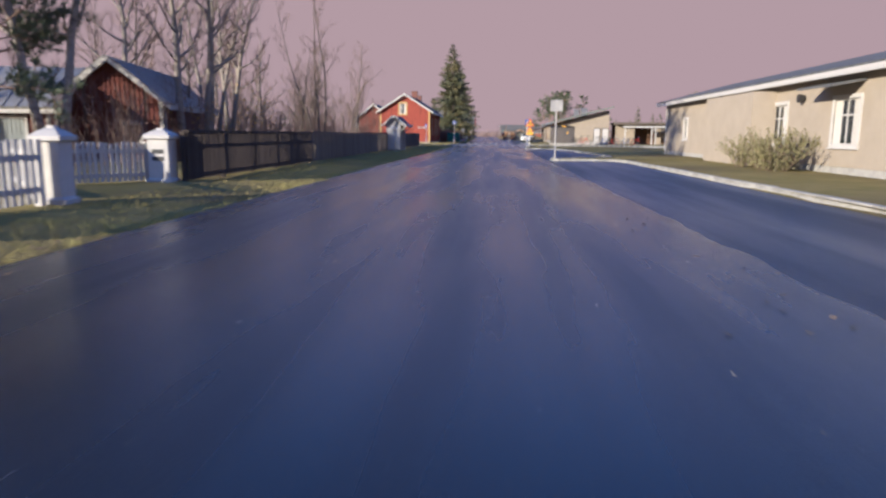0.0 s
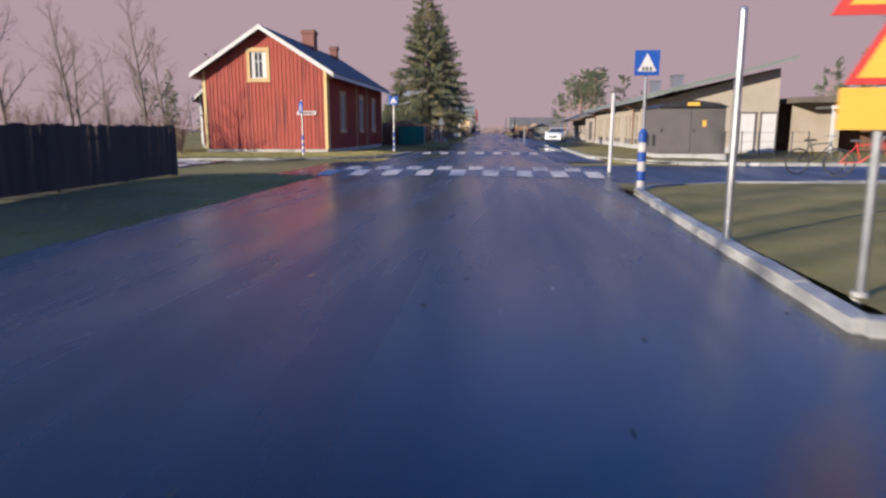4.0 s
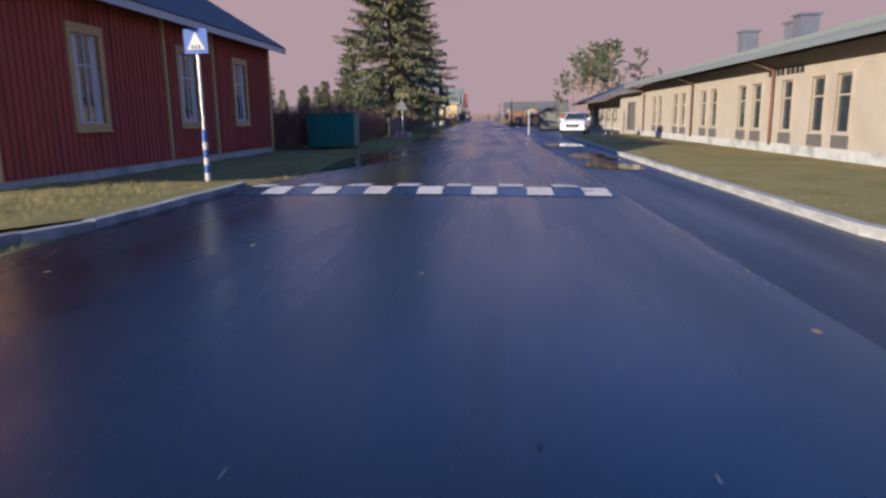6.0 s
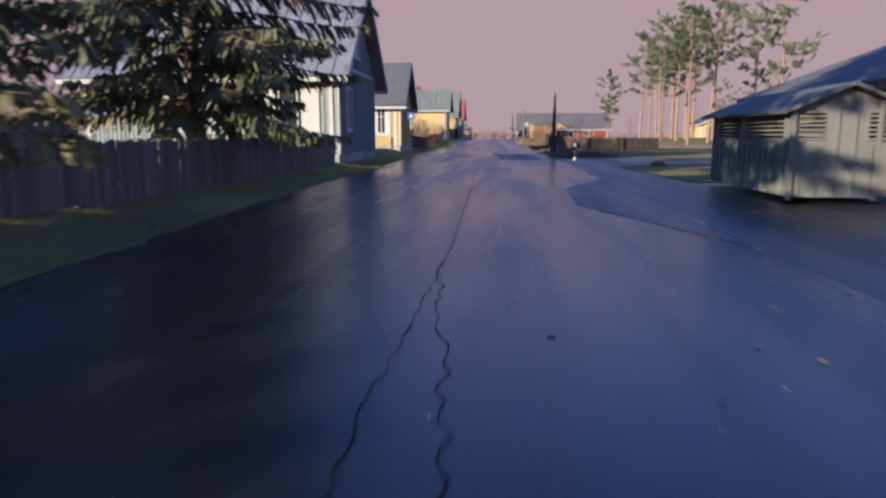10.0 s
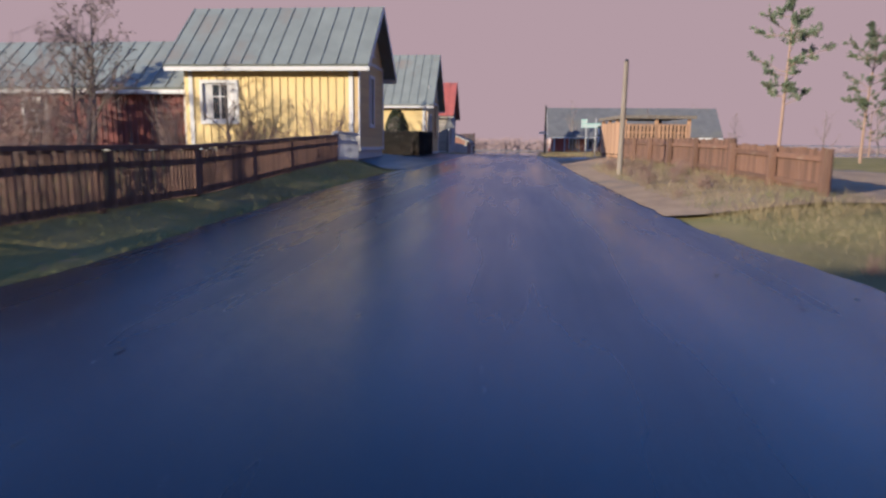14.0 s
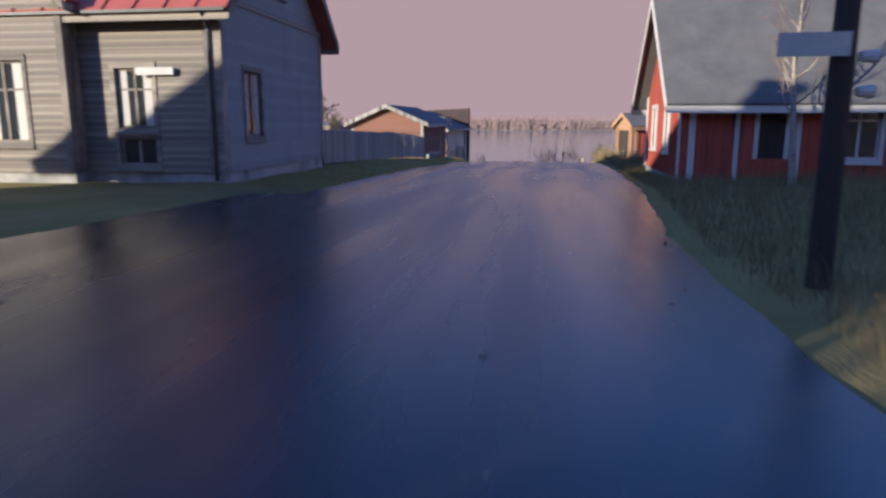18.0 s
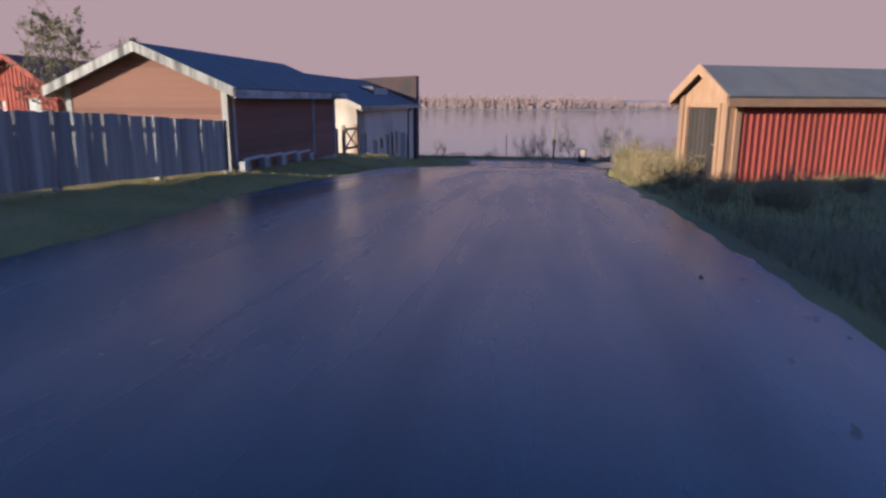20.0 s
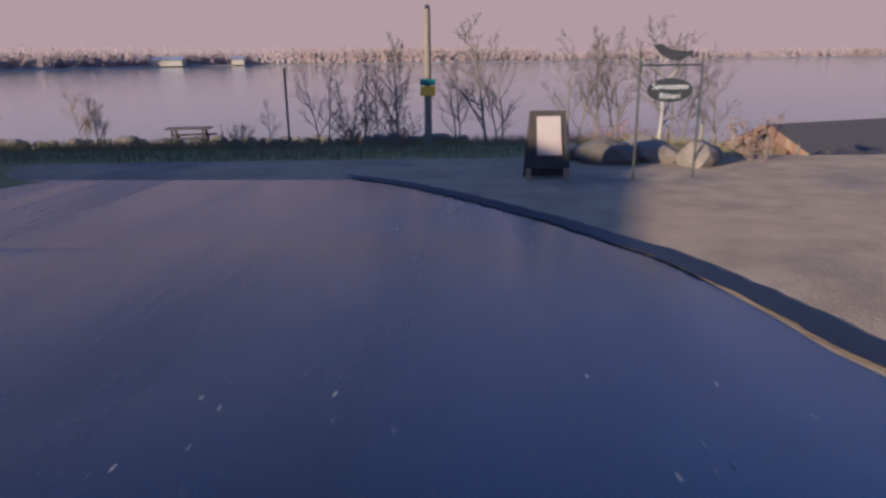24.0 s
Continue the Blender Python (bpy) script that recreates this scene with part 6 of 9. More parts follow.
# ---- right side, first stretch ----
def bicycle(m, col, label):
    b = empty("bicycle", m, label, "bicycle", group="bicycles by the rack")
    for x in (-0.52, 0.52):
        bm = bmesh.new()
        n = 22
        for i in range(n):
            a, c = 2 * math.pi * i / n, 2 * math.pi * (i + 1) / n
            tube(bm, (x + 0.33 * math.cos(a), 0, 0.34 + 0.33 * math.sin(a)), (x + 0.33 * math.cos(c), 0, 0.34 + 0.33 * math.sin(c)), 0.02, 0.02, 5, False)
        wh = part("wheel", bm, M["tyre"], b)
        part("spokes", tubes(*[((x, 0, 0.34), (x + 0.31 * math.cos(k * 0.785), 0, 0.34 + 0.31 * math.sin(k * 0.785)), 0.003, 0.003, 3, False) for k in range(8)]), M["metal"], wh)
    part("frame", tubes(((-0.52, 0, 0.34), (-0.08, 0, 0.36), 0.016, 0.016, 6), ((-0.08, 0, 0.36), (-0.2, 0, 0.85), 0.016, 0.016, 6), ((-0.52, 0, 0.34), (-0.18, 0, 0.78), 0.012, 0.012, 6), ((-0.08, 0, 0.36), (0.38, 0, 0.78), 0.018, 0.018, 6), ((-0.18, 0, 0.78), (0.37, 0, 0.82), 0.016, 0.016, 6), ((0.52, 0, 0.34), (0.36, 0, 0.9), 0.014, 0.014, 6)), M[col], b)
    part("saddle", boxes((-0.33, -0.07, 0.87, -0.08, 0.07, 0.92)), M["black"], b)
    part("handlebar", tubes(((0.36, -0.26, 1.0), (0.36, 0.26, 1.0), 0.012, 0.012, 6), ((0.36, 0, 0.9), (0.36, 0, 1.0), 0.014, 0.014, 6)), M["metal"], b)
    return b


for i, (x, y, r) in enumerate(((8.2, 12.4, 10), (8.8, 11.2, -25), (9.5, 4.6, 5), (10.0, 4.4, 20), (10.3, 3.2, -10), (10.8, 4.0, 15), (11.1, 2.9, 0), (11.7, 3.4, 30), (12.1, 2.6, -15), (12.6, 3.2, 8))):
    bicycle(pose(x, y, 0.1, random.uniform(-6, 6), 0, r), ("black", "sign_red", "metal_white", "blue")[i % 4], "parked bicycle standing by the canopy")

c = empty("canopy", pose(16.0, 30.4, 0.06), "pale open canopy with two stepped flat roofs beside the cream building", "canopy")
part("roof", boxes((-0.3, 1.6, 2.74, 9.2, 5.4, 2.92)), M["roof_grey"], c)
part("roof_edge", boxes((-0.36, 1.54, 2.66, 9.26, 1.6, 2.96), (-0.36, 1.6, 2.66, -0.3, 5.4, 2.96)), M["wood"], c, "grey weathered fascia boards")
part("porch_roof", boxes((0.5, -0.4, 2.3, 10.3, 1.5, 2.4)), M["roof_grey"], c)
part("porch_edge", boxes((0.44, -0.46, 2.24, 10.36, -0.4, 2.44)), M["white"], c)
for x in (0.7, 4.2, 4.7, 9.9):
    part("post", boxes((x - 0.07, -0.2, 0, x + 0.07, -0.06, 2.3)), M["white"], c)
for x in (0.7, 4.2, 9.9):
    piece("brace", c, M["white"], -0.4, -0.04, -0.04, 0.4, 0.04, 0.04, Matrix.Translation((x + (0.3 if x < 5 else -0.3), -0.13, 2.0)) @ Matrix.Rotation(radians(-45 if x < 5 else 45), 4, 'Y'))
for x0, x1 in ((0.0, 2.6), (5.6, 6.2), (8.9, 9.2)):
    part("wall_panel", boxes((x0, 3.2, 0, x1, 3.3, 2.74)), M["cream"], c)
part("slat_screen", boxes(*[(6.2 + 0.3 * k, 3.2, 0.9, 6.42 + 0.3 * k, 3.26, 2.6) for k in range(9)]), M["box_brown"], c, "brown slatted screen")
part("back_wall", boxes((-0.2, 5.2, 0, 9.0, 5.3, 2.74)), M["wood_brown"], c)

# thin posts of a wire fence from the substation box towards the canopy
wf = empty("wire_fence", pose(9.5, 24.2, 0.06), "low wire fence on thin dark steel posts", "fence")
for k in range(6):
    part("post", tubes(((0.75 * k, 0.12 * k, 0), (0.75 * k, 0.12 * k, 1.15), 0.025, 0.025, 6)), M["metal_dark"], wf)
for z in (0.3, 0.7, 1.1):
    part("wire", tubes(((0, 0, z), (3.75, 0.6, z), 0.006, 0.006, 4)), M["metal_dark"], wf)
wd = empty("window_door", pose(12.9, 32.985, 0.06), "tall pale double door with dark frames in the rendered end wall", "door")
for x in (0.0, 1.15):
    part("frame", boxes((x, -0.05, 0, x + 0.09, 0, 2.2), (x + 0.85, -0.05, 0, x + 0.94, 0, 2.2), (x + 0.09, -0.05, 2.1, x + 0.85, 0, 2.2)), M["box_brown"], wd)
    part("leaf", boxes((x + 0.09, -0.03, 0, x + 0.85, -0.004, 2.1)), M["white"], wd)
kb = empty("transformer_box", pose(7.9, 25.0, 0.06, 0, 0, 0), "brown-grey sheet-metal substation box on a concrete plinth", "substation box")
part("plinth", boxes((-1.5, -1.45, -0.2, 1.5, 1.55, 0.18)), M["concrete"], kb)
part("body", boxes((-1.4, -1.35, 0.18, 1.4, 1.45, 2.15)), M["box_brown"], kb)
bm = prism(bmesh.new(), [(-1.5, -1.5, 2.15), (1.5, -1.5, 2.15), (1.1, -1.5, 2.32), (0.0, -1.5, 2.46), (-1.1, -1.5, 2.32)], (0, 3.1, 0))
part("roof", bm, M["metal_dark"], kb)
for x0 in (-1.32, 0.02):
    d = part("door", boxes((x0, -1.375, 0.25, x0 + 1.28, -1.35, 2.08)), M["box_brown"], kb)
    piece("hinge_bar", d, M["metal_dark"], x0 + 0.05, -1.385, 1.1, x0 + 0.12, -1.376, 1.25)
pl = part("warning_plate", boxes((0.45, -1.382, 1.35, 0.6, -1.377, 1.6)), M["sign_yellow"], kb, "small yellow warning plate")
part("roof_plate", boxes((-0.25, -1.515, 2.22, 0.25, -1.502, 2.36)), M["sign_yellow"], kb, "yellow plate under the roof")
for y in (-0.7, 0.6):
    part("side_vent", boxes((-1.415, y - 0.3, 0.5, -1.4, y + 0.3, 1.0)), M["metal_dark"], kb)

gc = empty("waste_container", pose(-7.35, 46.6, 0.05, 0, 0, 4), "green sheet-metal waste container at the hedge", "waste container")
part("body", prism(bmesh.new(), [(-0.95, -0.8, 0.12), (0.95, -0.8, 0.12), (1.0, -0.85, 1.4), (-1.0, -0.85, 1.4)], (0, 1.7, 0)), M["green_bin"], gc)
part("lid", boxes((-1.02, -0.88, 1.4, 1.02, 0.9, 1.5)), M["green_bin"], gc)
for x in (-0.62, 0.0, 0.62):
    piece("rib", gc, M["green_bin"], x - 0.04, -0.9, 0.15, x + 0.04, -0.82, 1.38)
ob_ = house("outbuilding", "grey outbuilding with a tin roof behind the hedge", pose(-17.2, 64.3, 0, 0, 0, 90), 4.8, 9, 2.65, 3.85, M["wood"], M["roof_tin"], M["wood"], 0.35, {"front": [(1.9, 0.9, 2.8, 1.9, WN, {})]}, {"front": ("v", M["wood"], 0.2)}, 0.5, 0.1)
chimney(ob_, 0.3, 3.8, 3.4, 4.7, 0.55)
for x_, y_ in ((6.96, 63.88), (7.39, 63.97), (8.13, 63.88)):
    plain_post("post", pose(x_, y_, 0.05), 1.5, 0.03, M["metal_dark"], "slim dark steel post on the lawn edge", "post")


def car(m):
    """A white saloon, nose towards -y."""
    c = empty("car", m, "white saloon car parked in the yard", "car")
    xs = [(-2.35, 0.35, 0.62, 0.80), (-2.25, 0.30, 0.80, 0.86), (-1.5, 0.22, 0.92, 0.90), (-0.95, 0.2, 0.97, 0.91), (-0.25, 0.2, 1.42, 0.90), (0.5, 0.2, 1.47, 0.90), (1.2, 0.2, 1.42, 0.90), (1.75, 0.22, 1.05, 0.89), (2.25, 0.3, 0.98, 0.85), (2.38, 0.4, 0.75, 0.78)]
    bm = bmesh.new()
    rings = []
    for y, zb, zt, w in xs:
        belt = min(zt, 0.93)
        cab = zt > 1.2
        top_w = w * (0.72 if cab else 0.86)
        pts = [(-w * 0.94, zb), (-w, (zb + belt) / 2), (-w * 0.97, belt), (-top_w, zt), (0, zt + 0.03), (top_w, zt), (w * 0.97, belt), (w, (zb + belt) / 2), (w * 0.94, zb)]
        rings.append([bm.verts.new((x, y, z)) for x, z in pts])
    for a, b in zip(rings, rings[1:]):
        for i in range(8):
            bm.faces.new((a[i], a[i + 1], b[i + 1], b[i]))
        bm.faces.new((a[8], a[0], b[0], b[8]))
    bm.faces.new(rings[0])
    bm.faces.new(rings[-1][::-1])
    bmesh.ops.recalc_face_normals(bm, faces=bm.faces)
    body = part("body", bm, M["car_white"], c)
    for p in body.data.polygons:
        p.use_smooth = True
    gl = M["glass"]
    part("windscreen", prism(bmesh.new(), [(-0.74, -0.93, 1.0), (0.74, -0.93, 1.0), (0.6, -0.3, 1.41), (-0.6, -0.3, 1.41)], (0, -0.012, 0.02)), gl, c)
    part("rear_window", prism(bmesh.new(), [(-0.72, 1.7, 1.1), (0.72, 1.7, 1.1), (0.6, 1.22, 1.4), (-0.6, 1.22, 1.4)], (0, 0.012, 0.02)), gl, c)
    for s in (-1, 1):
        for y0, y1, k0, k1 in ((-0.75, 0.15, -0.2, 0.12), (0.22, 1.1, 0.22, 1.0), (1.15, 1.62, 1.12, 1.25)):
            part("side_window", prism(bmesh.new(), [(s * 0.865, y0, 0.97), (s * 0.865, y1, 0.97), (s * 0.69, k1, 1.36), (s * 0.69, k0, 1.36)], (s * 0.02, 0, 0.01)), gl, c)
        part("headlight", boxes((s * 0.55 - 0.18, -2.335, 0.6, s * 0.55 + 0.18, -2.2, 0.74)), M["metal"], c)
        part("mirror", boxes((s * 0.98 - 0.09, -0.75, 0.95, s * 0.98 + 0.09, -0.62, 1.08)), M["car_white"], c)
        for y in (-1.45, 1.35):
            t = part("wheel", tubes(((s * 0.9, y, 0.31), (s * 0.7, y, 0.31), 0.31, 0.31, 20)), M["tyre"], c)
            part("rim", tubes(((s * 0.91, y, 0.31), (s * 0.88, y, 0.31), 0.2, 0.2, 16)), M["metal"], t)
    part("grille", boxes((-0.45, -2.37, 0.45, 0.45, -2.33, 0.68)), M["black"], c)
    part("bumper", boxes((-0.85, -2.4, 0.28, 0.85, -2.28, 0.45)), M["car_white"], c)
    part("number_plate", boxes((-0.26, -2.415, 0.35, 0.26, -2.4, 0.46)), M["white"], c)


car(pose(5.45, 68.2, 0.02, 0, 0, -12))

# bin shelter in the yard
ks = empty("bin_shelter", pose(4.62, 81.35, 0.02), "grey-green board shelter with louvred vents and a felt roof", "shelter")
for p0, p1, pk in (((-0.9, 0), (0.9, 0), (0.9, 2.0)), ((-0.9, 4.6), (-0.9, 0.16), None), ((0.9, 0.16), (0.9, 4.6), None), ((0.9, 4.6), (-0.9, 4.6), (0.9, 2.0))):
    ln = math.hypot(p1[0] - p0[0], p1[1] - p0[1])
    ops = [(0.1, 1.1, 0.55, 1.58), (1.28, 1.1, 1.68, 1.58)] if pk and p0[1] == 0 else ([(0.5, 1.1, 1.9, 1.58), (2.3, 1.1, 4.2, 1.58)] if not pk else [])
    ob, m, ln, t = wall_body(ks, "wall", p0, p1, 0.1, 1.66, ops, M["shelter_board"], 0.08, pk)
    clad(ob, m, ln, 0.1, t, ops, "v", M["shelter_board"], 0.3, "batten")
    for o in ops:
        for k in range(6):
            piece("louvre", ob, M["shelter_board"], o[0], -0.02, o[1] + 0.08 * k + 0.01, o[2], 0.05, o[1] + 0.08 * k + 0.045, m)
piece("corner_board", ks, M["shelter_board"], -0.97, -0.06, 0.05, -0.87, -0.03, 1.64)
piece("corner_board", ks, M["shelter_board"], 0.5, -0.06, 0.05, 0.58, -0.03, 1.7)
piece("door_panel", ks, M["shelter_board"], 0.58, -0.05, 0.12, 0.9, -0.03, 1.06)
for sd in (-1, 1):
    roof_slope(ks, (sd * 1.14, -0.2, 1.57), (sd * 1.14, 4.8, 1.57), (0, -0.2, 2.05), (0, 4.8, 2.05), 0.06, M["roof_grey"])

# slatted enclosure by the gravel
se = empty("enclosure", pose(2.28, 153.0, ground_z(2.28, 153) - 0.02, 0, 0, 6), "tan boarded waste enclosure with slatted side and thin flat roof", "enclosure")
part("roof", boxes((-0.16, -0.16, 1.76, 2.95, 4.15, 1.84)), M["roof_grey"], se, "thin dark flat roof")
part("roof_edge", boxes((-0.2, -0.2, 1.72, 3.0, -0.16, 1.86), (-0.2, -0.16, 1.72, -0.16, 4.2, 1.86)), M["wood"], se)
for x, y in ((0, 0), (1.35, 0), (2.75, 0), (0, 1.35), (0, 2.7), (0, 3.95), (2.75, 3.95)):
    piece("post", se, M["wood_tan"], x - 0.06, y - 0.06, -0.2, x + 0.06, y + 0.06, 1.76)
for i in range(16):
    u = 0.1 + i * 0.165
    piece("slat", se, M["wood_tan"], u, -0.09, 0.55, u + 0.1, -0.062, 1.48 + random.uniform(-.02, .02))
for i in range(26):
    u = 0.08 + i * 0.148
    piece("wall_board", se, M["wood_tan"], -0.09, u, 0.2 + random.uniform(-.015, .015), -0.062, u + 0.142, 1.58)
for z in (0.6, 1.1, 1.42):
    piece("rail", se, M["wood_tan"], 0.06, -0.05, z, 2.69, -0.01, z + 0.08)
for z in (0.06, 0.4, 1.3):
    piece("rail", se, M["wood_tan"], -0.05, 0.06, z, -0.01, 3.89, z + 0.08)
part("back_wall", boxes((2.69, 0.06, 0.1, 2.72, 3.89, 1.5), (0.06, 3.9, 0.1, 2.69, 3.93, 1.5)), M["wood_dark"], se, "dark boarded back walls")
nb = part("notice_board", boxes((-0.13, 4.05, 0.55, -0.09, 4.5, 1.5), (-0.12, 4.08, -0.2, -0.1, 4.12, 0.55), (-0.12, 4.42, -0.2, -0.1, 4.46, 0.55)), M["wood_dark"], se, "dark notice board with pale sheets")
for z in (0.7, 1.1):
    piece("sheet", nb, M["white"], -0.136, 4.12, z, -0.131, 4.42, z + 0.3)


def bin_(m, h, w, label, paint):
    b = empty("recycling_bin", m, label, "recycling bin", group="recycling bins")
    part("body", prism(bmesh.new(), [(-w / 2 * 0.92, -0.45, 0.05), (w / 2 * 0.92, -0.45, 0.05), (w / 2, -0.55, h), (-w / 2, -0.55, h)], (0, 1.05, 0)), paint, b)
    part("lid", prism(bmesh.new(), [(-w / 2 - 0.03, -0.6, h), (w / 2 + 0.03, -0.6, h), (w / 2 - 0.15, -0.6, h + 0.22), (-w / 2 + 0.15, -0.6, h + 0.22)], (0, 1.15, 0)), M["bin_grey"], b)
    lp = part("label_plate", boxes((-0.28, -0.57, h * 0.5, -0.08, -0.54, h * 0.85), (0.1, -0.57, h * 0.5, 0.3, -0.54, h * 0.85)), M["metal_white"], b, "pale stickers with a green field")
    for x in (-0.28, 0.1):
        piece("sticker_field", lp, M["green_bin"], x + 0.02, -0.574, h * 0.5, x + 0.18, -0.571, h * 0.66)
    part("rim_bar", boxes((-w / 2 - 0.04, -0.62, h - 0.06, w / 2 + 0.04, -0.58, h)), M["metal_dark"], b)
    return b


for x, y, a, h, w, paint, lab in ((4.05, 162.5, -38, 0.98, 0.8, "bin_pale", "pale grey recycling bin with a rounded lid and stickers"), (3.85, 163.5, -36, 1.0, 0.8, "bin_pale", "pale grey recycling bin with a rounded lid and stickers"), (3.75, 164.9, -30, 1.12, 0.9, "bin_grey", "dark grey recycling bin with a pale sticker and hoop")):
    bn = bin_(pose(x, y, ground_z(x, y) + 0.08, 0, 0, a), h, w, lab, M[paint])
    if paint == "bin_grey":
        part("lid_hoop", boxes((-0.5, 0.0, h + 0.2, -0.46, 0.04, h + 0.46), (0.46, 0.0, h + 0.2, 0.5, 0.04, h + 0.46), (-0.5, 0.0, h + 0.42, 0.5, 0.04, h + 0.46)), M["metal_dark"], bn, "dark lifting hoop on the lid")
sb = empty("sign_board", pose(1.62, 165.7, 0.0), "green and white sign board on two pale posts", "sign board")
for x in (0.31, 0.89):
    part("post", tubes(((x, 0, -0.5), (x, 0, 2.86), 0.025, 0.025)), M["metal_white"], sb)
for x0, x1, z0, z1 in ((0.0, 1.16, 2.33, 2.56), (0.0, 0.36, 2.6, 2.8)):
    b_ = part("board", boxes((x0, -0.05, z0, x1, -0.028, z1)), M["metal_white"], sb)
    part("board_edge", boxes((x0 - 0.01, -0.054, z1 - 0.06, x1 + 0.01, -0.028, z1 + 0.01), (x0 - 0.01, -0.054, z0 - 0.02, x1 + 0.01, -0.028, z0 + 0.01)), M["mint"], sb)
    for k in range(round((x1 - x0) / 0.27)):
        piece("text_bar", b_, M["mint"], x0 + 0.05 + 0.27 * k, -0.054, z0 + 0.06, x0 + 0.24 + 0.27 * k, -0.051, z0 + 0.12)

cn = empty("shipping_container", pose(17.6, 120.0, 0, 0, 0, -57), "blue corrugated steel container standing before the pines", "container")
part("body", boxes((-2.9, -1.15, 0.15, 2.9, 1.15, 2.55)), M["blue_steel"], cn)
for k in range(20):
    piece("corrugation", cn, M["blue_steel"], -2.8 + 0.29 * k, -1.19, 0.25, -2.66 + 0.29 * k, -1.15, 2.45)
for z in (0.1, 2.5):
    part("rail", boxes((-2.95, -1.2, z, 2.95, -1.15, z + 0.12)), M["blue_steel"], cn)
for k in range(4):
    piece("door_bar", cn, M["metal"], -2.94, -0.8 + 0.5 * k, 0.3, -2.9, -0.76 + 0.5 * k, 2.4)
house("house", "small yellow wooden house seen far off behind the pines", pose(31, 174, 0), 5.5, 7, 2.7, 3.9, M["yellow"], M["roof_grey"], M["white"], 0.4, {"front": [(0.7, 0.2, 1.7, 2.2, "d", {"mat": M["wood_dark"]}), (3.2, 1.0, 4.6, 2.1, WN, {})]})

# ---- the end of the street ----
sf = empty("hanging_sign", pose(3.17, 244.55, -2.95), "black oval smokehouse sign hung in a thin steel frame", "sign")
WS = 0.84
for x in (0, WS):
    part("post", tubes(((x, 0, -0.2), (x, 0, 1.75), 0.016, 0.016, 8)), M["metal_dark"], sf)
part("crossbar", tubes(((0, 0, 1.6), (WS, 0, 1.6), 0.012, 0.012, 8)), M["metal_dark"], sf)
n = 36
ov = [(0.42 + 0.31 * math.cos(2 * math.pi * i / n), -0.02, 1.27 + 0.16 * math.sin(2 * math.pi * i / n)) for i in range(n)]
op = part("oval_board", prism(bmesh.new(), ov, (0, 0.03, 0)), M["black"], sf, "black oval board with pale writing")
for x in (0.22, 0.62):
    piece("hanger", sf, M["metal_dark"], x - 0.006, -0.006, 1.4, x + 0.006, 0.006, 1.6)
fish = [(0.16, 0, 1.86), (0.26, 0, 1.74), (0.42, 0, 1.66), (0.56, 0, 1.66), (0.64, 0, 1.72), (0.72, 0, 1.68), (0.70, 0, 1.80), (0.62, 0, 1.77), (0.50, 0, 1.79), (0.38, 0, 1.81), (0.27, 0, 1.88)]
part("fish_cutout", prism(bmesh.new(), fish, (0, 0.012, 0)), M["metal_dark"], sf, "dark cut-out fish")


def words(text, parent, size, loc, material, name="lettering"):
    cu = bpy.data.curves.new(name, 'FONT')
    cu.body, cu.size, cu.align_x, cu.extrude = text, size, 'CENTER', 0.002
    tmp = bpy.data.objects.new(name, cu)
    me = bpy.data.meshes.new_from_object(tmp)
    bpy.data.objects.remove(tmp)
    me.materials.append(material)
    ob = new(name, me)
    ob.parent = parent
    ob.matrix_local = pose(*loc, 90, 0, 0)
    return ob


words("Savustamo", op, 0.115, (0.42, -0.026, 1.285), M["white"])
words("Rökeri", op, 0.105, (0.42, -0.026, 1.16), M["white"])

ib = empty("info_board", pose(1.97, 244.6, -3.05), "dark wooden A-frame info board with a faded poster", "info board")
part("panel", prism(bmesh.new(), [(-0.3, -0.05, 0.32), (0.3, -0.05, 0.32), (0.25, 0.12, 1.1), (-0.25, 0.12, 1.1)], (0, 0.03, 0)), M["wood_dark"], ib)
part("poster", prism(bmesh.new(), [(-0.16, -0.035, 0.5), (0.19, -0.035, 0.5), (0.17, 0.085, 1.03), (-0.16, 0.085, 1.03)], (0, -0.006, 0)), M["poster"], ib, "sun-faded paper poster")
for x in (-0.27, 0.27):
    piece("leg", ib, M["wood_tan"], x - 0.03, -0.03, -0.1, x + 0.03, 0.03, 0.33)
part("back_panel", prism(bmesh.new(), [(-0.3, 0.42, 0.1), (0.3, 0.42, 0.1), (0.25, 0.16, 1.1), (-0.25, 0.16, 1.1)], (0, 0.03, 0)), M["wood_dark"], ib)

up = utility_pole(0.16, 249.8, 2.85, "grey wooden pole with green and yellow plates", 0.5, 0.085)
part("plate", boxes((-0.16, -0.11, 1.32, 0.16, -0.09, 1.45)), M["green_bin"], up)
part("plate", boxes((-0.16, -0.11, 1.1, 0.16, -0.09, 1.3)), M["sign_yellow"], up, "yellow plate with dark bars")
plain_post("post", pose(-3.6, 253.0, -3.4), 1.95, 0.03, M["wood_dark"], "thin dark wooden post above the shore")
for k in range(7):
    t_ = utility_pole(5.0 + 0.75 * k, 248.8 + 0.15 * k, 0.42 + 0.05 * (k % 2), "short wooden fence post above the shore", 2 - k % 3, 0.04)

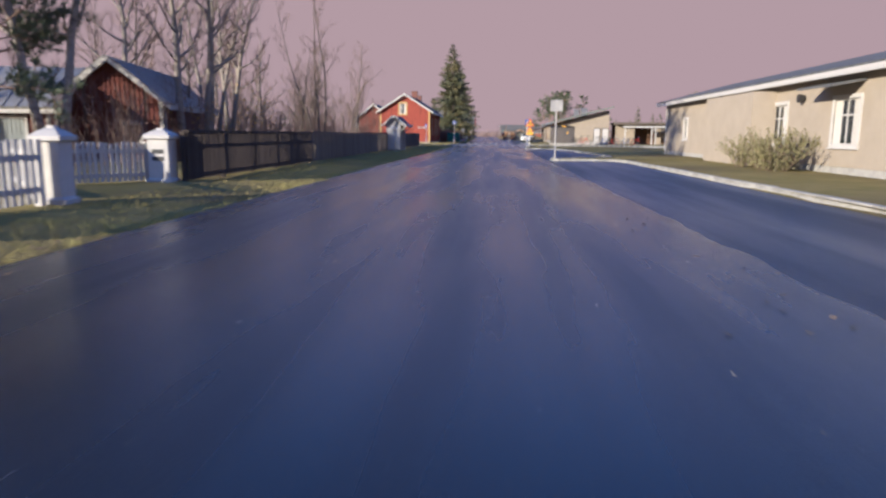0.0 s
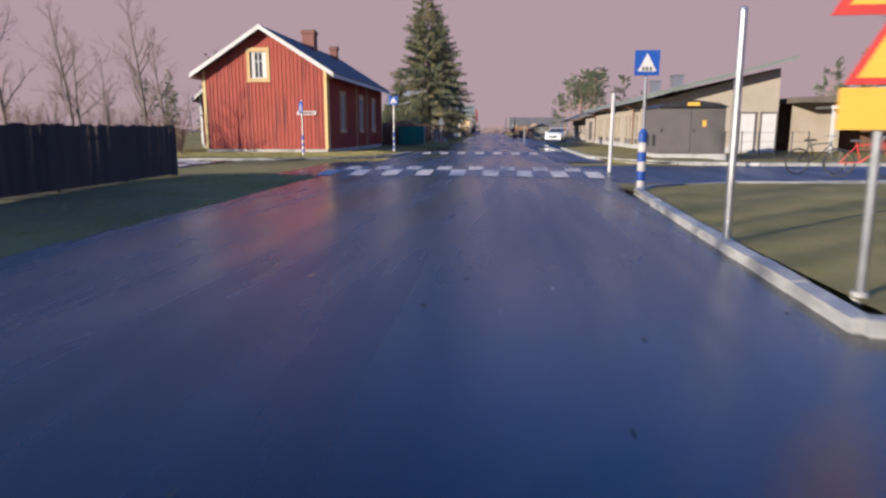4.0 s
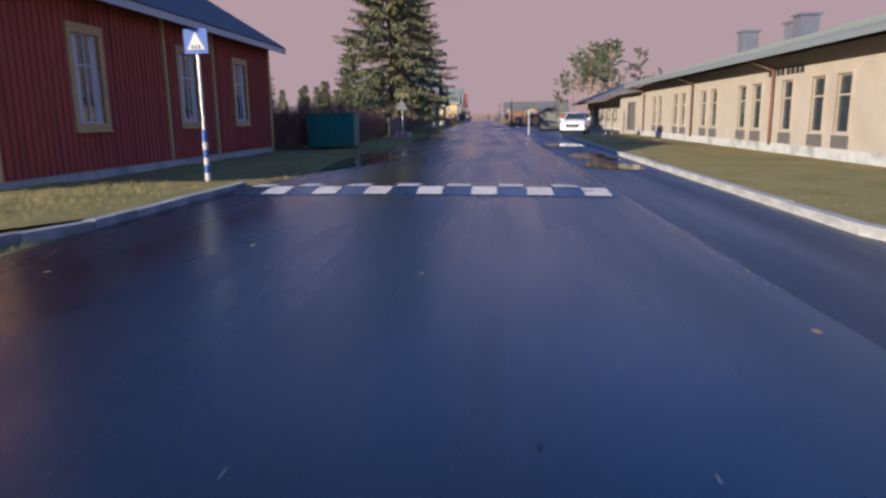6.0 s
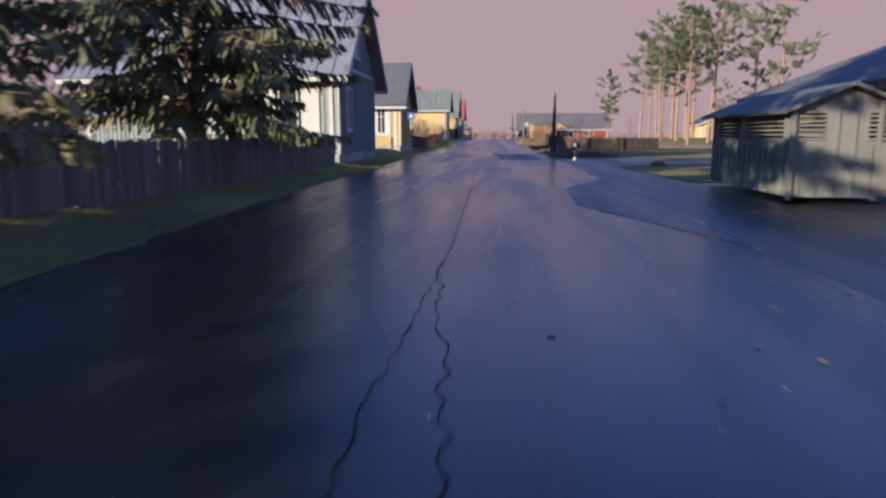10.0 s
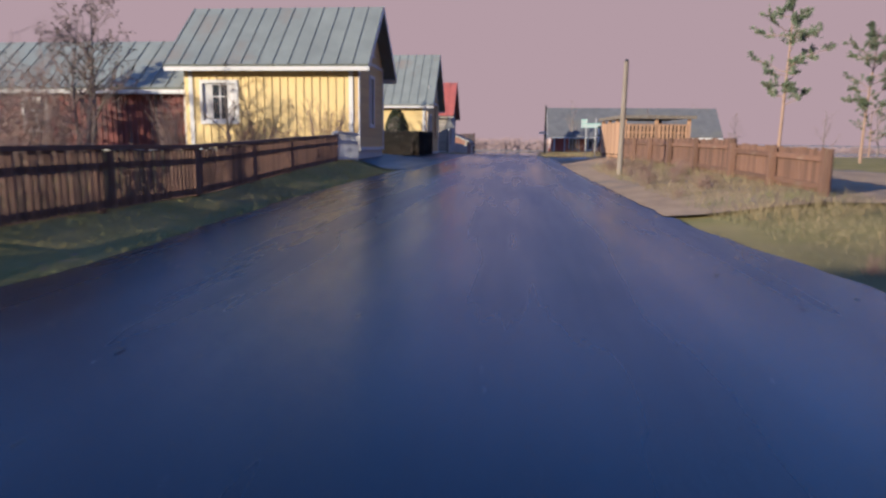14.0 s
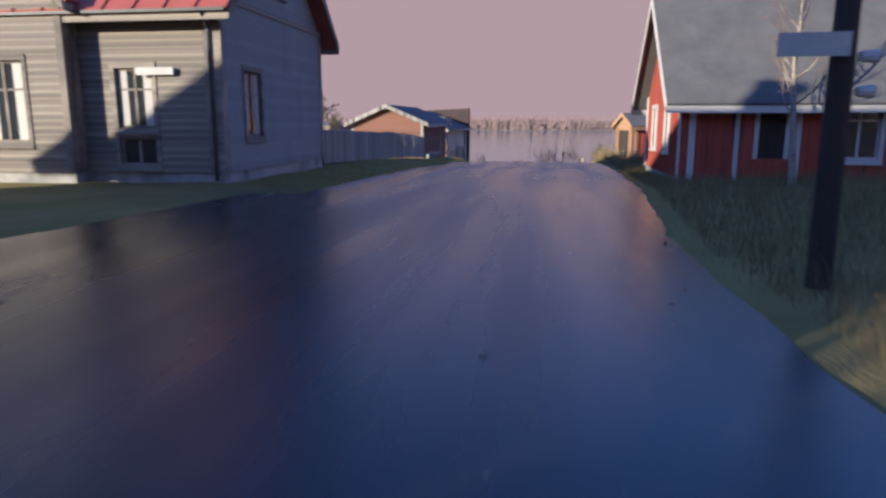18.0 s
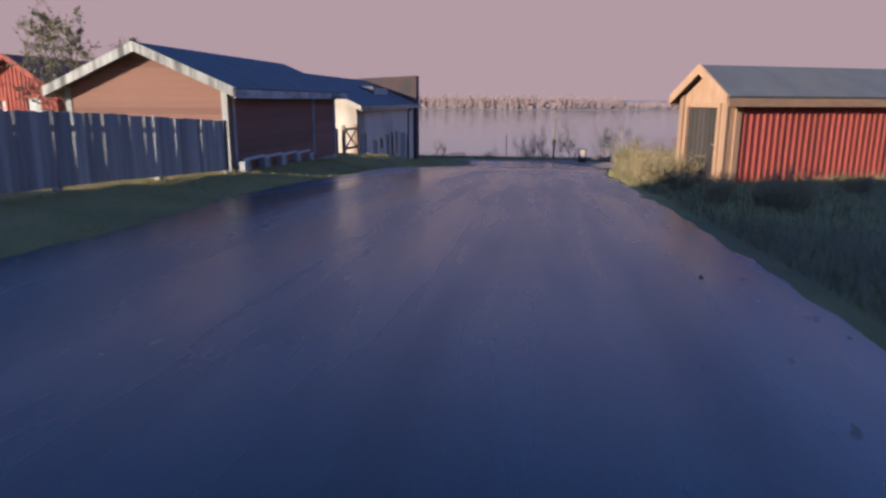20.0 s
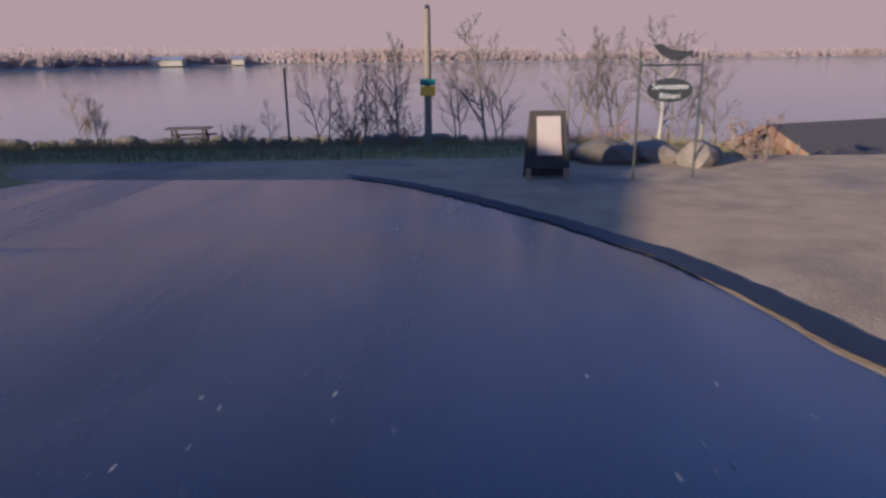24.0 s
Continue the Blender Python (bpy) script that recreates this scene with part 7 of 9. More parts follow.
pt = empty("picnic_table", pose(-8.2, 258.2, ground_z(-8.2, 258.2), 0, 0, 8), "dark wooden picnic table by the shore stones", "picnic table")
part("tabletop", boxes(*[(-0.75, -0.36 + 0.15 * k, 0.62, 0.75, -0.24 + 0.15 * k, 0.66) for k in range(5)]), M["wood_dark"], pt)
for y in (-0.68, 0.62):
    part("seat", boxes((-0.75, y - 0.12, 0.34, 0.75, y + 0.14, 0.38)), M["wood_dark"], pt)
for x in (-0.5, 0.5):
    part("leg_frame", boxes((x - 0.03, -0.7, 0.28, x + 0.03, 0.7, 0.34)), M["wood_dark"], pt)
    for s in (-1, 1):
        piece("leg", pt, M["wood_dark"], -0.03, -0.04, -0.38, 0.03, 0.04, 0.36, pose(x, s * 0.38, 0.3, s * 22, 0, 0))


def boulder(x, y, r, seed, label, name="boulder", z=None, group=""):
    rnd = random.Random(seed)
    bm = bmesh.new()
    bmesh.ops.create_icosphere(bm, subdivisions=2, radius=r)
    o = Vector((rnd.uniform(0, 50), rnd.uniform(0, 50), 0))
    sx, sy, sz = rnd.uniform(0.9, 1.4), rnd.uniform(0.8, 1.1), rnd.uniform(0.6, 0.8)
    for v in bm.verts:
        v.co *= 1 + 0.28 * noise.noise(v.co / r * 1.3 + o)
        v.co = Vector((v.co.x * sx, v.co.y * sy, v.co.z * sz))
    ob = whole(name, bm, M["stone"], label, "boulder", group=group, m=pose(x, y, (ground_z(x, y) if z is None else z) + r * 0.25, 0, 0, rnd.uniform(0, 180)))
    return ob


boulder(4.55, 95.3, 0.24, 91, "pale half-round stone on the grass island")
for i, (x, y, r) in enumerate(((3.3, 246.6, 0.42), (4.05, 246.9, 0.5), (4.7, 246.2, 0.42), (5.1, 247.0, 0.3), (2.7, 247.2, 0.35))):
    boulder(x, y, r, i + 5, "grey-brown granite boulder behind the hanging sign", group="boulders behind the sign")
rnd = random.Random(31)
for i in range(64):
    x = -19 + i * 0.32 + rnd.uniform(-0.1, 0.1)
    y = 260.5 + rnd.uniform(-0.6, 1.0) + max(0, x + 4) * 0.12
    boulder(x, y, rnd.uniform(0.16, 0.34), 100 + i, "pale stone in the shore bank", "shore_stone", z=ground_z(x, y) + 0.1, group="stones of the shore bank")
bx = empty("outhouse", pose(-17.3, 259.5, ground_z(-17.3, 259.5)), "small red shed with a white window by the shore", "shed")
part("body", boxes((-0.7, 0, 0, 0.7, 1.4, 1.05)), M["red_dark"], bx)
for s in (-1, 1):
    roof_slope(bx, (s * 0.85, -0.15, 0.98), (s * 0.85, 1.55, 0.98), (0, -0.15, 1.42), (0, 1.55, 1.42), 0.06, M["roof_grey"])
part("gable", prism(bmesh.new(), [(-0.7, 0, 1.05), (0.7, 0, 1.05), (0, 0, 1.38)], (0, 1.4, 0)), M["red_dark"], bx)
part("window", boxes((0.15, -0.03, 0.4, 0.45, -0.004, 0.85)), M["white"], bx)

# smokehouse roofs below the turning place
house("smokehouse", "low brown smokehouse with a weathered roof below the turning place", pose(8.6, 251.5, 0, 0, 0, -72), 2.8, 7, -3.6, -3.0, M["wood_brown"], M["wood_dark"], M["wood_brown"], 0.35, {"right": [(1.6, -4.1, 2.3, -3.6, WN, {"curtain": False}), (3.4, -4.1, 4.1, -3.6, WN, {"curtain": False})]}, None, None, 0.1, z0=-5.0, category="smokehouse")
sm = house("smokehouse", "brown smokehouse with a dark roof and a brick chimney", pose(13.5, 242.5, 0, 0, 0, -60), 4.6, 7, -2.3, -0.9, M["rust"], M["roof_grey"], M["wood"], 0.5, None, {"right": ("v", M["rust"], 0.2)}, None, 0.1, z0=-4.5, category="smokehouse")
chimney(sm, 0.3, 2.2, -1.2, 0.4, 0.6)
rf = empty("rail_fence", pose(6.4, 238.6, ground_z(6.4, 238.6), 0, 0, 18), "weathered split-rail fence in the dry grass", "fence")
for i in range(4):
    piece("post", rf, M["wood"], i * 1.1 - 0.05, -0.05, -0.3, i * 1.1 + 0.05, 0.05, 1.1)
for z in (0.2, 0.45, 0.7, 0.95):
    piece("rail", rf, M["wood"], -0.1, -0.04, z, 3.5, 0.03, z + 0.07, pose(0, 0, 0, 0, random.uniform(-3, 3), 0))

# ---- sea and far shore ----
vs, fs = [], []
xs_ = [-3000, -800, -200, -60, -20, 0, 20, 60, 200, 800, 3000]
ys_ = [252, 262, 280, 320, 400, 600, 900, 1500, 3500]
vs = [(x, y, -4.62) for y in ys_ for x in xs_]
fs = [(i * 11 + j, i * 11 + j + 1, i * 11 + j + 12, i * 11 + j + 11) for i in range(8) for j in range(10)]
tagged(new("water", data_mesh("water", vs, fs, M["sea"])), "wind-ruffled cold blue sea", "sea", kind="structure")


# ---- plants ----
def limb(V, F, pts, radii, n=5):
    """A tapered tube through pts, added to the lists V and F."""
    base = len(V)
    for i, p in enumerate(pts):
        d = (pts[min(i + 1, len(pts) - 1)] - pts[max(i - 1, 0)]).normalized()
        s = d.orthogonal().normalized()
        t = d.cross(s)
        for k in range(n):
            a = 2 * math.pi * k / n
            V.append(p + (s * math.cos(a) + t * math.sin(a)) * radii[i])
    for i in range(len(pts) - 1):
        for k in range(n):
            a, b = base + i * n + k, base + i * n + (k + 1) % n
            F.append((a, b, b + n, a + n))


def path_of(p, d, length, steps, wob, up, rnd):
    """A wandering line of points from p towards d."""
    pts = [Vector(p)]
    d = Vector(d).normalized()
    for _ in range(steps):
        d = (d + Vector((rnd.gauss(0, wob), rnd.gauss(0, wob), rnd.gauss(0, wob) + up))).normalized()
        pts.append(pts[-1] + d * (length / steps))
    return pts


def along(pts, u):
    k = u * (len(pts) - 1)
    i = min(int(k), len(pts) - 2)
    return pts[i].lerp(pts[i + 1], k - i), (pts[i + 1] - pts[i]).normalized()


def aside(d, ang, rnd):
    """A direction that leaves d by the angle ang, at a random turn."""
    s = d.orthogonal().normalized()
    s.rotate(Matrix.Rotation(rnd.uniform(0, 6.28), 3, d))
    return d * math.cos(ang) + s * math.sin(ang)


def quad(V, F, p, a, b):
    k = len(V)
    V += [p - a * 0.5, p + b * 0.35 - a * 0.1, p + a * 0.5, p - b * 0.35 + a * 0.1]
    F.append((k, k + 1, k + 2, k + 3))


def rnd_dir(rnd):
    return Vector((rnd.gauss(0, 1), rnd.gauss(0, 1), rnd.gauss(0, 1))).normalized()


def plant(name, m, label, category, meshes, group=""):
    """A plant made of parts that share their meshes with its fellows."""
    e = empty(name, m, label, category, group=group)
    for nm, me in meshes:
        o = new(nm, me)
        o.parent = e
        tagged(o, "")
    return e


def bare_tree(seed, h, stems=1, bark="bark", twig="twig", limbs=14, up=0.10, low=0.25, leaves=0, leaf="leaf_yellow", thick=1.0, spread=1.0, fine=6):
    """Meshes of a leafless tree h metres high: trunk with limbs, crown of boughs and twigs."""
    rnd = random.Random(seed)
    TV, TF, CV, CF, LV, LF = [], [], [], [], [], []
    for s in range(stems):
        lean = 0.04 if stems == 1 else 0.14
        a = 2 * math.pi * s / stems + rnd.uniform(-.4, .4)
        base = Vector((0.12 * math.cos(a), 0.12 * math.sin(a), -0.15)) if stems > 1 else Vector((0, 0, -0.15))
        hh = h * rnd.uniform(0.85, 1.0) if s else h
        tr = path_of(base, (math.cos(a) * lean, math.sin(a) * lean, 1), hh, 9, 0.045, 0.02, rnd)
        r0 = 0.0135 * hh * thick / (stems ** 0.4)
        limb(TV, TF, tr, [r0 * (1.15 if i == 0 else 1) * (1 - 0.93 * (i / 9) ** 0.9) for i in range(10)], 7)
        for k in range(limbs):
            u = low + (0.97 - low) * (k + rnd.random() * 0.8) / limbs
            p, d = along(tr, u)
            ln = hh * (0.34 * (1 - u) + 0.10) * rnd.uniform(0.7, 1.15) * spread
            lm = path_of(p, aside(d, rnd.uniform(0.6, 1.1), rnd), ln, 5, 0.13, up, rnd)
            rl = r0 * (1 - 0.93 * u) * 0.5 + 0.006
            limb(TV, TF, lm, [rl * (1 - 0.85 * i / 5) for i in range(6)], 5)
            for j in range(8):
                v = 0.2 + 0.8 * (j + rnd.random()) / 8
                p2, d2 = along(lm, min(v, 0.99))
                l2 = ln * 0.42 * rnd.uniform(0.5, 1.1) * (1.2 - 0.5 * v)
                b2 = path_of(p2, aside(d2, rnd.uniform(0.45, 0.95), rnd), l2, 3, 0.16, up, rnd)
                limb(CV, CF, b2, [max(rl * 0.32 * (1 - 0.7 * i / 3), 0.004) for i in range(4)], 4)
                for q in range(fine):
                    p3, d3 = along(b2, 0.15 + 0.85 * rnd.random())
                    b3 = path_of(p3, aside(d3, rnd.uniform(0.4, 0.9), rnd), l2 * rnd.uniform(0.3, 0.65), 2, 0.2, up * 0.6, rnd)
                    limb(CV, CF, b3, [0.0048, 0.0036, 0.0015], 3)
                    for _ in range(leaves):
                        pl, _d = along(b3, rnd.random())
                        quad(LV, LF, pl + rnd_dir(rnd) * 0.04, rnd_dir(rnd) * 0.075, rnd_dir(rnd) * 0.08)
    out = [("trunk", data_mesh("trunk", TV, TF, M[bark], True)), ("crown", data_mesh("crown", CV, CF, M[twig], True))]
    if LV:
        out.append(("foliage", data_mesh("foliage", LV, LF, M[leaf])))
    return out


def spruce(seed, h, r, step=0.42, z0=0.9, needle="needles"):
    """A spruce: whorls of drooping boughs with hanging, needle-clad side twigs."""
    rnd = random.Random(seed)
    TV, TF, NV, NF = [], [], [], []
    tr = path_of((0, 0, -0.2), (0, 0, 1), h, 10, 0.006, 0, rnd)
    limb(TV, TF, tr, [0.013 * h * (1 - 0.97 * i / 10) for i in range(11)], 8)
    z = z0
    while z < h - 0.3:
        u = z / h
        n = 8 if u < 0.75 else 6
        turn = rnd.uniform(0, 6.28)
        for k in range(n):
            if rnd.random() < 0.12:
                continue
            a = turn + 2 * math.pi * k / n + rnd.gauss(0, 0.25)
            ln = (r * (1 - u) ** 0.85 * rnd.uniform(0.6, 1.15) + 0.25) * min(1, 0.45 + z / (0.34 * h))
            c, _d = along(tr, min(max(u + rnd.gauss(0, 0.35) * step / h, 0.03), 0.99))
            pts, d, slope = [c], Vector((math.cos(a), math.sin(a), 0.12 + 0.5 * u)).normalized(), -0.13 + 0.05 * u
            for i in range(6):
                d = (d + Vector((rnd.gauss(0, .05), rnd.gauss(0, .05), slope * (1 if i < 4 else -0.9)))).normalized()
                pts.append(pts[-1] + d * ln / 6)
            limb(TV, TF, pts, [0.02 * (ln / 3) * (1 - 0.9 * i / 6) + 0.004 for i in range(7)], 4)
            side = Vector((-math.sin(a), math.cos(a), 0))
            m = max(6, int(ln / 0.16))
            for j in range(m):
                v = 0.18 + 0.82 * (j + rnd.random()) / m
                p, dd = along(pts, min(v, 0.995))
                for sg in (-1, 1):
                    tl = min(ln * 0.34, 1.0) * (1.25 - v) * rnd.uniform(0.6, 1.2)
                    e = (dd * 0.55 + side * sg * rnd.uniform(0.35, 0.9) + Vector((0, 0, -rnd.uniform(0.25, 0.95)))).normalized()
                    w = rnd_dir(rnd).cross(e).normalized()
                    q = p
                    for seg in range(2):
                        nx = q + e * tl / 2
                        b = len(NV)
                        NV.extend([q - w * 0.05, q + w * 0.05, nx + w * 0.035, nx - w * 0.035])
                        NF.append((b, b + 1, b + 2, b + 3))
                        for _ in range(3):
                            f = q.lerp(nx, rnd.random())
                            g = (e * 0.5 + rnd_dir(rnd) * 0.8).normalized() * rnd.uniform(0.10, 0.20)
                            b = len(NV)
                            ww = g.orthogonal().normalized() * 0.02
                            NV.extend([f - ww, f + ww, f + g])
                            NF.append((b, b + 1, b + 2))
                        q = nx
                        e = (e + Vector((0, 0, -0.5))).normalized()
        z += step * (1.15 - 0.55 * u)
    return [("trunk", data_mesh("trunk", TV, TF, M["bark"], True)), ("crown", data_mesh("crown", NV, NF, M[needle]))]


def pine(seed, h, bare=0.5, r=2.0, dense=1.0):
    """A pine: a long bare trunk and an open crown of needle tufts on crooked limbs."""
    rnd = random.Random(seed)
    TV, TF, NV, NF = [], [], [], []
    tr = path_of((0, 0, -0.2), (0, 0, 1), h, 10, 0.022, 0.01, rnd)
    limb(TV, TF, tr, [0.0125 * h * (1 - 0.88 * i / 10) for i in range(11)], 8)
    n = int(26 * dense)
    for k in range(n):
        u = bare + (0.98 - bare) * (k + rnd.random()) / n
        p, d = along(tr, min(u, 0.98))
        w = (u - bare) / (1 - bare)
        ln = r * (0.45 + 0.9 * math.sin(math.pi * min(0.15 + w * 0.8, 1))) * rnd.uniform(0.5, 1.0)
        a = rnd.uniform(0, 6.28)
        lm = path_of(p, (math.cos(a), math.sin(a), rnd.uniform(-.15, .5)), ln, 4, 0.16, 0.08, rnd)
        limb(TV, TF, lm, [0.035 * (1 - 0.8 * i / 4) * (1.3 - u) + 0.006 for i in range(5)], 4)
        for j in range(int(7 * dense) + 3):
            p2, d2 = along(lm, 0.35 + 0.65 * rnd.random())
            b2 = path_of(p2, aside(d2, rnd.uniform(0.3, 1.0), rnd), ln * 0.28, 2, 0.2, 0.15, rnd)
            limb(TV, TF, b2, [0.012, 0.009, 0.005], 3)
            for t in range(7):
                c, dd = along(b2, 0.2 + 0.8 * rnd.random())
                for _ in range(9):
                    g = (dd * 0.6 + rnd_dir(rnd)).normalized() * rnd.uniform(0.12, 0.24)
                    s = g.orthogonal().normalized() * 0.016
                    b = len(NV)
                    NV.extend([c - s, c + s, c + g])
                    NF.append((b, b + 1, b + 2))
    return [("trunk", data_mesh("trunk", TV, TF, M["pine_bark"], True)), ("crown", data_mesh("crown", NV, NF, M["pine_needles"]))]


def shrub(seed, h, w, stems=26, twig="twig", leaf=None, leaves=3, size=0.05):
    """A shrub: stems that fan out from the root, forked twigs, and leaves where it has any."""
    rnd = random.Random(seed)
    V, F, LV, LF = [], [], [], []
    for s in range(stems):
        a, rr = rnd.uniform(0, 6.28), rnd.random() ** 0.6
        st = path_of((0.25 * w * rr * math.cos(a), 0.25 * w * rr * math.sin(a), -0.1), (0.55 * w / h * rr * math.cos(a), 0.55 * w / h * rr * math.sin(a), 1), h * rnd.uniform(0.6, 1.05), 5, 0.09, 0.0, rnd)
        limb(V, F, st, [0.011 * (1 - 0.8 * i / 5) * (0.6 + h / 4) for i in range(6)], 4)
        for j in range(9):
            p, d = along(st, 0.15 + 0.85 * rnd.random())
            b = path_of(p, aside(d, rnd.uniform(0.3, 0.8), rnd), h * rnd.uniform(0.12, 0.3), 2, 0.15, 0.06, rnd)
            limb(V, F, b, [0.0045, 0.0035, 0.0015], 3)
            if leaf:
                for _ in range(leaves):
                    pl, _d = along(b, rnd.random())
                    quad(LV, LF, pl + rnd_dir(rnd) * size * 0.6, rnd_dir(rnd) * size * 1.3, rnd_dir(rnd) * size * 1.3)
    out = [("brushwood", data_mesh("brushwood", V, F, M[twig], True))]
    if LV:
        out.append(("foliage", data_mesh("foliage", LV, LF, M[leaf])))
    return out


def clipped_hedge(x0, y0, x1, y1, h, leaf, label, seed, per_m3=900, size=0.045, ragged=0.1, round_top=0.0):
    """A hedge: stems inside, leaves crowded towards its sides and top."""
    rnd = random.Random(seed)
    lx, ly = x1 - x0, y1 - y0
    V, F, LV, LF = [], [], [], []
    cx, cy = (x0 + x1) / 2, (y0 + y1) / 2
    z0 = ground_z(cx, cy)
    for _ in range(int(lx * ly * 9) + 12):
        p = Vector((rnd.uniform(-lx / 2, lx / 2) * 0.9, rnd.uniform(-ly / 2, ly / 2) * 0.9, -0.1))
        st = path_of(p, (rnd.gauss(0, .1), rnd.gauss(0, .1), 1), h * rnd.uniform(0.75, 1.02), 4, 0.1, 0, rnd)
        limb(V, F, st, [0.012, 0.010, 0.008, 0.006, 0.003], 4)
        for j in range(7):
            q, d = along(st, rnd.uniform(0.2, 1))
            limb(V, F, path_of(q, aside(d, rnd.uniform(.4, 1.0), rnd), 0.3, 2, .15, .05, rnd), [0.005, 0.004, 0.002], 3)
    for _ in range(int(lx * ly * h * per_m3)):
        u, v, w = rnd.uniform(-1, 1), rnd.uniform(-1, 1), rnd.random()
        k = rnd.random()
        if k < 0.35:
            u = math.copysign(1 - abs(rnd.gauss(0, .06)), u)
        elif k < 0.6:
            v = math.copysign(1 - abs(rnd.gauss(0, .06)), v)
        elif k < 0.8:
            w = 1 - abs(rnd.gauss(0, .05))
        p = Vector((u * lx / 2, v * ly / 2, 0))
        top = h * (1 + ragged * noise.noise(Vector((p.x * 1.1 + seed, p.y * 1.1, 0))) - round_top * max(abs(u) ** 3, abs(v) ** 6))
        p.z = 0.06 + w * (top - 0.06)
        p += Vector((noise.noise(Vector((p.y * 1.3, p.z * 2, seed))) * ragged * 0.8, noise.noise(Vector((p.x * 1.3, p.z * 2, seed + 7))) * ragged * 0.5, 0))
        quad(LV, LF, p, rnd_dir(rnd) * size * rnd.uniform(0.8, 1.7), rnd_dir(rnd) * size * 1.5)
    parts = [("brushwood", data_mesh("brushwood", V, F, M["twig"], True)), ("foliage", data_mesh("foliage", LV, LF, M[leaf]))]
    # solid dark core added inside the leaves, so nothing shows through
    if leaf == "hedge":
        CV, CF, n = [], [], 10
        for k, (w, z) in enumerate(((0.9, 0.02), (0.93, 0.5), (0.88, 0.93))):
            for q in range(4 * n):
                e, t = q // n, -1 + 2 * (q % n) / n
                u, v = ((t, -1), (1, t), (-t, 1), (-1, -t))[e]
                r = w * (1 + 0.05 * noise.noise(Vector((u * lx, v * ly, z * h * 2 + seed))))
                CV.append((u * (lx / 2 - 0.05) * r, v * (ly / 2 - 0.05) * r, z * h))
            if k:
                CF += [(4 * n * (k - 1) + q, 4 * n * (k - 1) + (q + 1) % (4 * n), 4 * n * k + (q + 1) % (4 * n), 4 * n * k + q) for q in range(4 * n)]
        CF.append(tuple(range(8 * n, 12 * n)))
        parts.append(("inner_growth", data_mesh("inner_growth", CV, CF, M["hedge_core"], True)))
    return plant("hedge", pose(cx, cy, z0), label, "hedge", parts)


def on_ground(x, y, s=1.0, turn=0.0, lean=0.0):
    return pose(x, y, ground_z(x, y)) @ pose(0, 0, 0, 0, lean, 0) @ pose(0, 0, 0, 0, 0, turn) @ Matrix.Scale(s, 4)


# leafless broad trees and birches
OAKS = [bare_tree(11, 9.0, limbs=16), bare_tree(12, 10.5, limbs=18, low=0.2), bare_tree(13, 8.0, limbs=14, low=0.18, spread=1.25)]
BIRCH = [bare_tree(21, 12.0, bark="birch", limbs=22, low=0.3, up=0.12, spread=0.75, thick=1.25), bare_tree(22, 13.0, stems=2, bark="birch", limbs=17, low=0.3, up=0.14, spread=0.7, thick=1.3)]
SHORE = [bare_tree(34, 2.7, bark="bark", twig="twig_dark", limbs=15, low=0.14, up=0.1, spread=1.3, thick=1.0, fine=3), bare_tree(35, 2.9, stems=2, bark="bark", twig="twig_dark", limbs=11, low=0.14, up=0.12, spread=1.1, thick=1.0, fine=2), bare_tree(36, 2.5, bark="birch", twig="twig_dark", limbs=16, low=0.2, up=0.06, spread=1.7, thick=1.6, fine=3)]
SAPLING = [bare_tree(31, 2.6, bark="birch", limbs=12, low=0.18, up=0.12, thick=0.9, fine=4), bare_tree(32, 2.4, stems=3, bark="bark", limbs=9, low=0.2, up=0.1, thick=1.0, fine=4), bare_tree(33, 3.2, stems=2, bark="birch", limbs=11, low=0.15, up=0.12, thick=0.9, fine=4)]
APPLE = [bare_tree(41, 4.8, stems=2, limbs=12, low=0.22, up=0.02, spread=1.5, thick=1.7, leaves=1, leaf="hedge"), bare_tree(42, 4.2, limbs=13, low=0.25, up=0.03, spread=1.6, thick=2.0)]
TALL = [bare_tree(51, 14.0, stems=3, limbs=12, low=0.25, up=0.16, spread=0.55, thick=0.8)]
LINDEN = bare_tree(61, 5.6, stems=2, limbs=14, low=0.3, up=0.14, spread=1.35, thick=3.4)
LEAFY = [bare_tree(71, 5.5, limbs=16, low=0.2, leaves=9, leaf="leaf_pale", spread=1.3), bare_tree(72, 5.2, limbs=20, low=0.16, up=0.03, leaves=12, leaf="leaf_pale", spread=2.0)]

rt = random.Random(5)
for x, y, me, s, lean in [(-13.7, -34, BIRCH[0], 1.0, 0), (-13.2, -32.6, BIRCH[1], 1.0, 0), (-13.4, -30, BIRCH[0], 0.8, 14), (-15.8, -26, BIRCH[1], .85, 0), (-16.5, -22, BIRCH[0], .9, 0), (-14.6, -8, BIRCH[0], .65, 0),
                          (-15.4, -40, BIRCH[1], 1.1, 0), (-18, -31, BIRCH[0], 1.0, 0), (-20, -18, BIRCH[1], .85, 0), (-22, -36, BIRCH[0], 1.15, 0), (-17.5, -13, BIRCH[0], .7, 0)]:
    plant("birch_tree", on_ground(x, y, s, rt.uniform(0, 360), lean), "leaning leafless birch with pale bark behind the fence" if lean else "tall leafless birch with pale bark behind the fence", "birch", me, "birches behind the fence")
plant("tree", on_ground(-11.5, -20, 0.86, 40), "tall leafless tree with three upright stems behind fence", "tree", TALL[0])
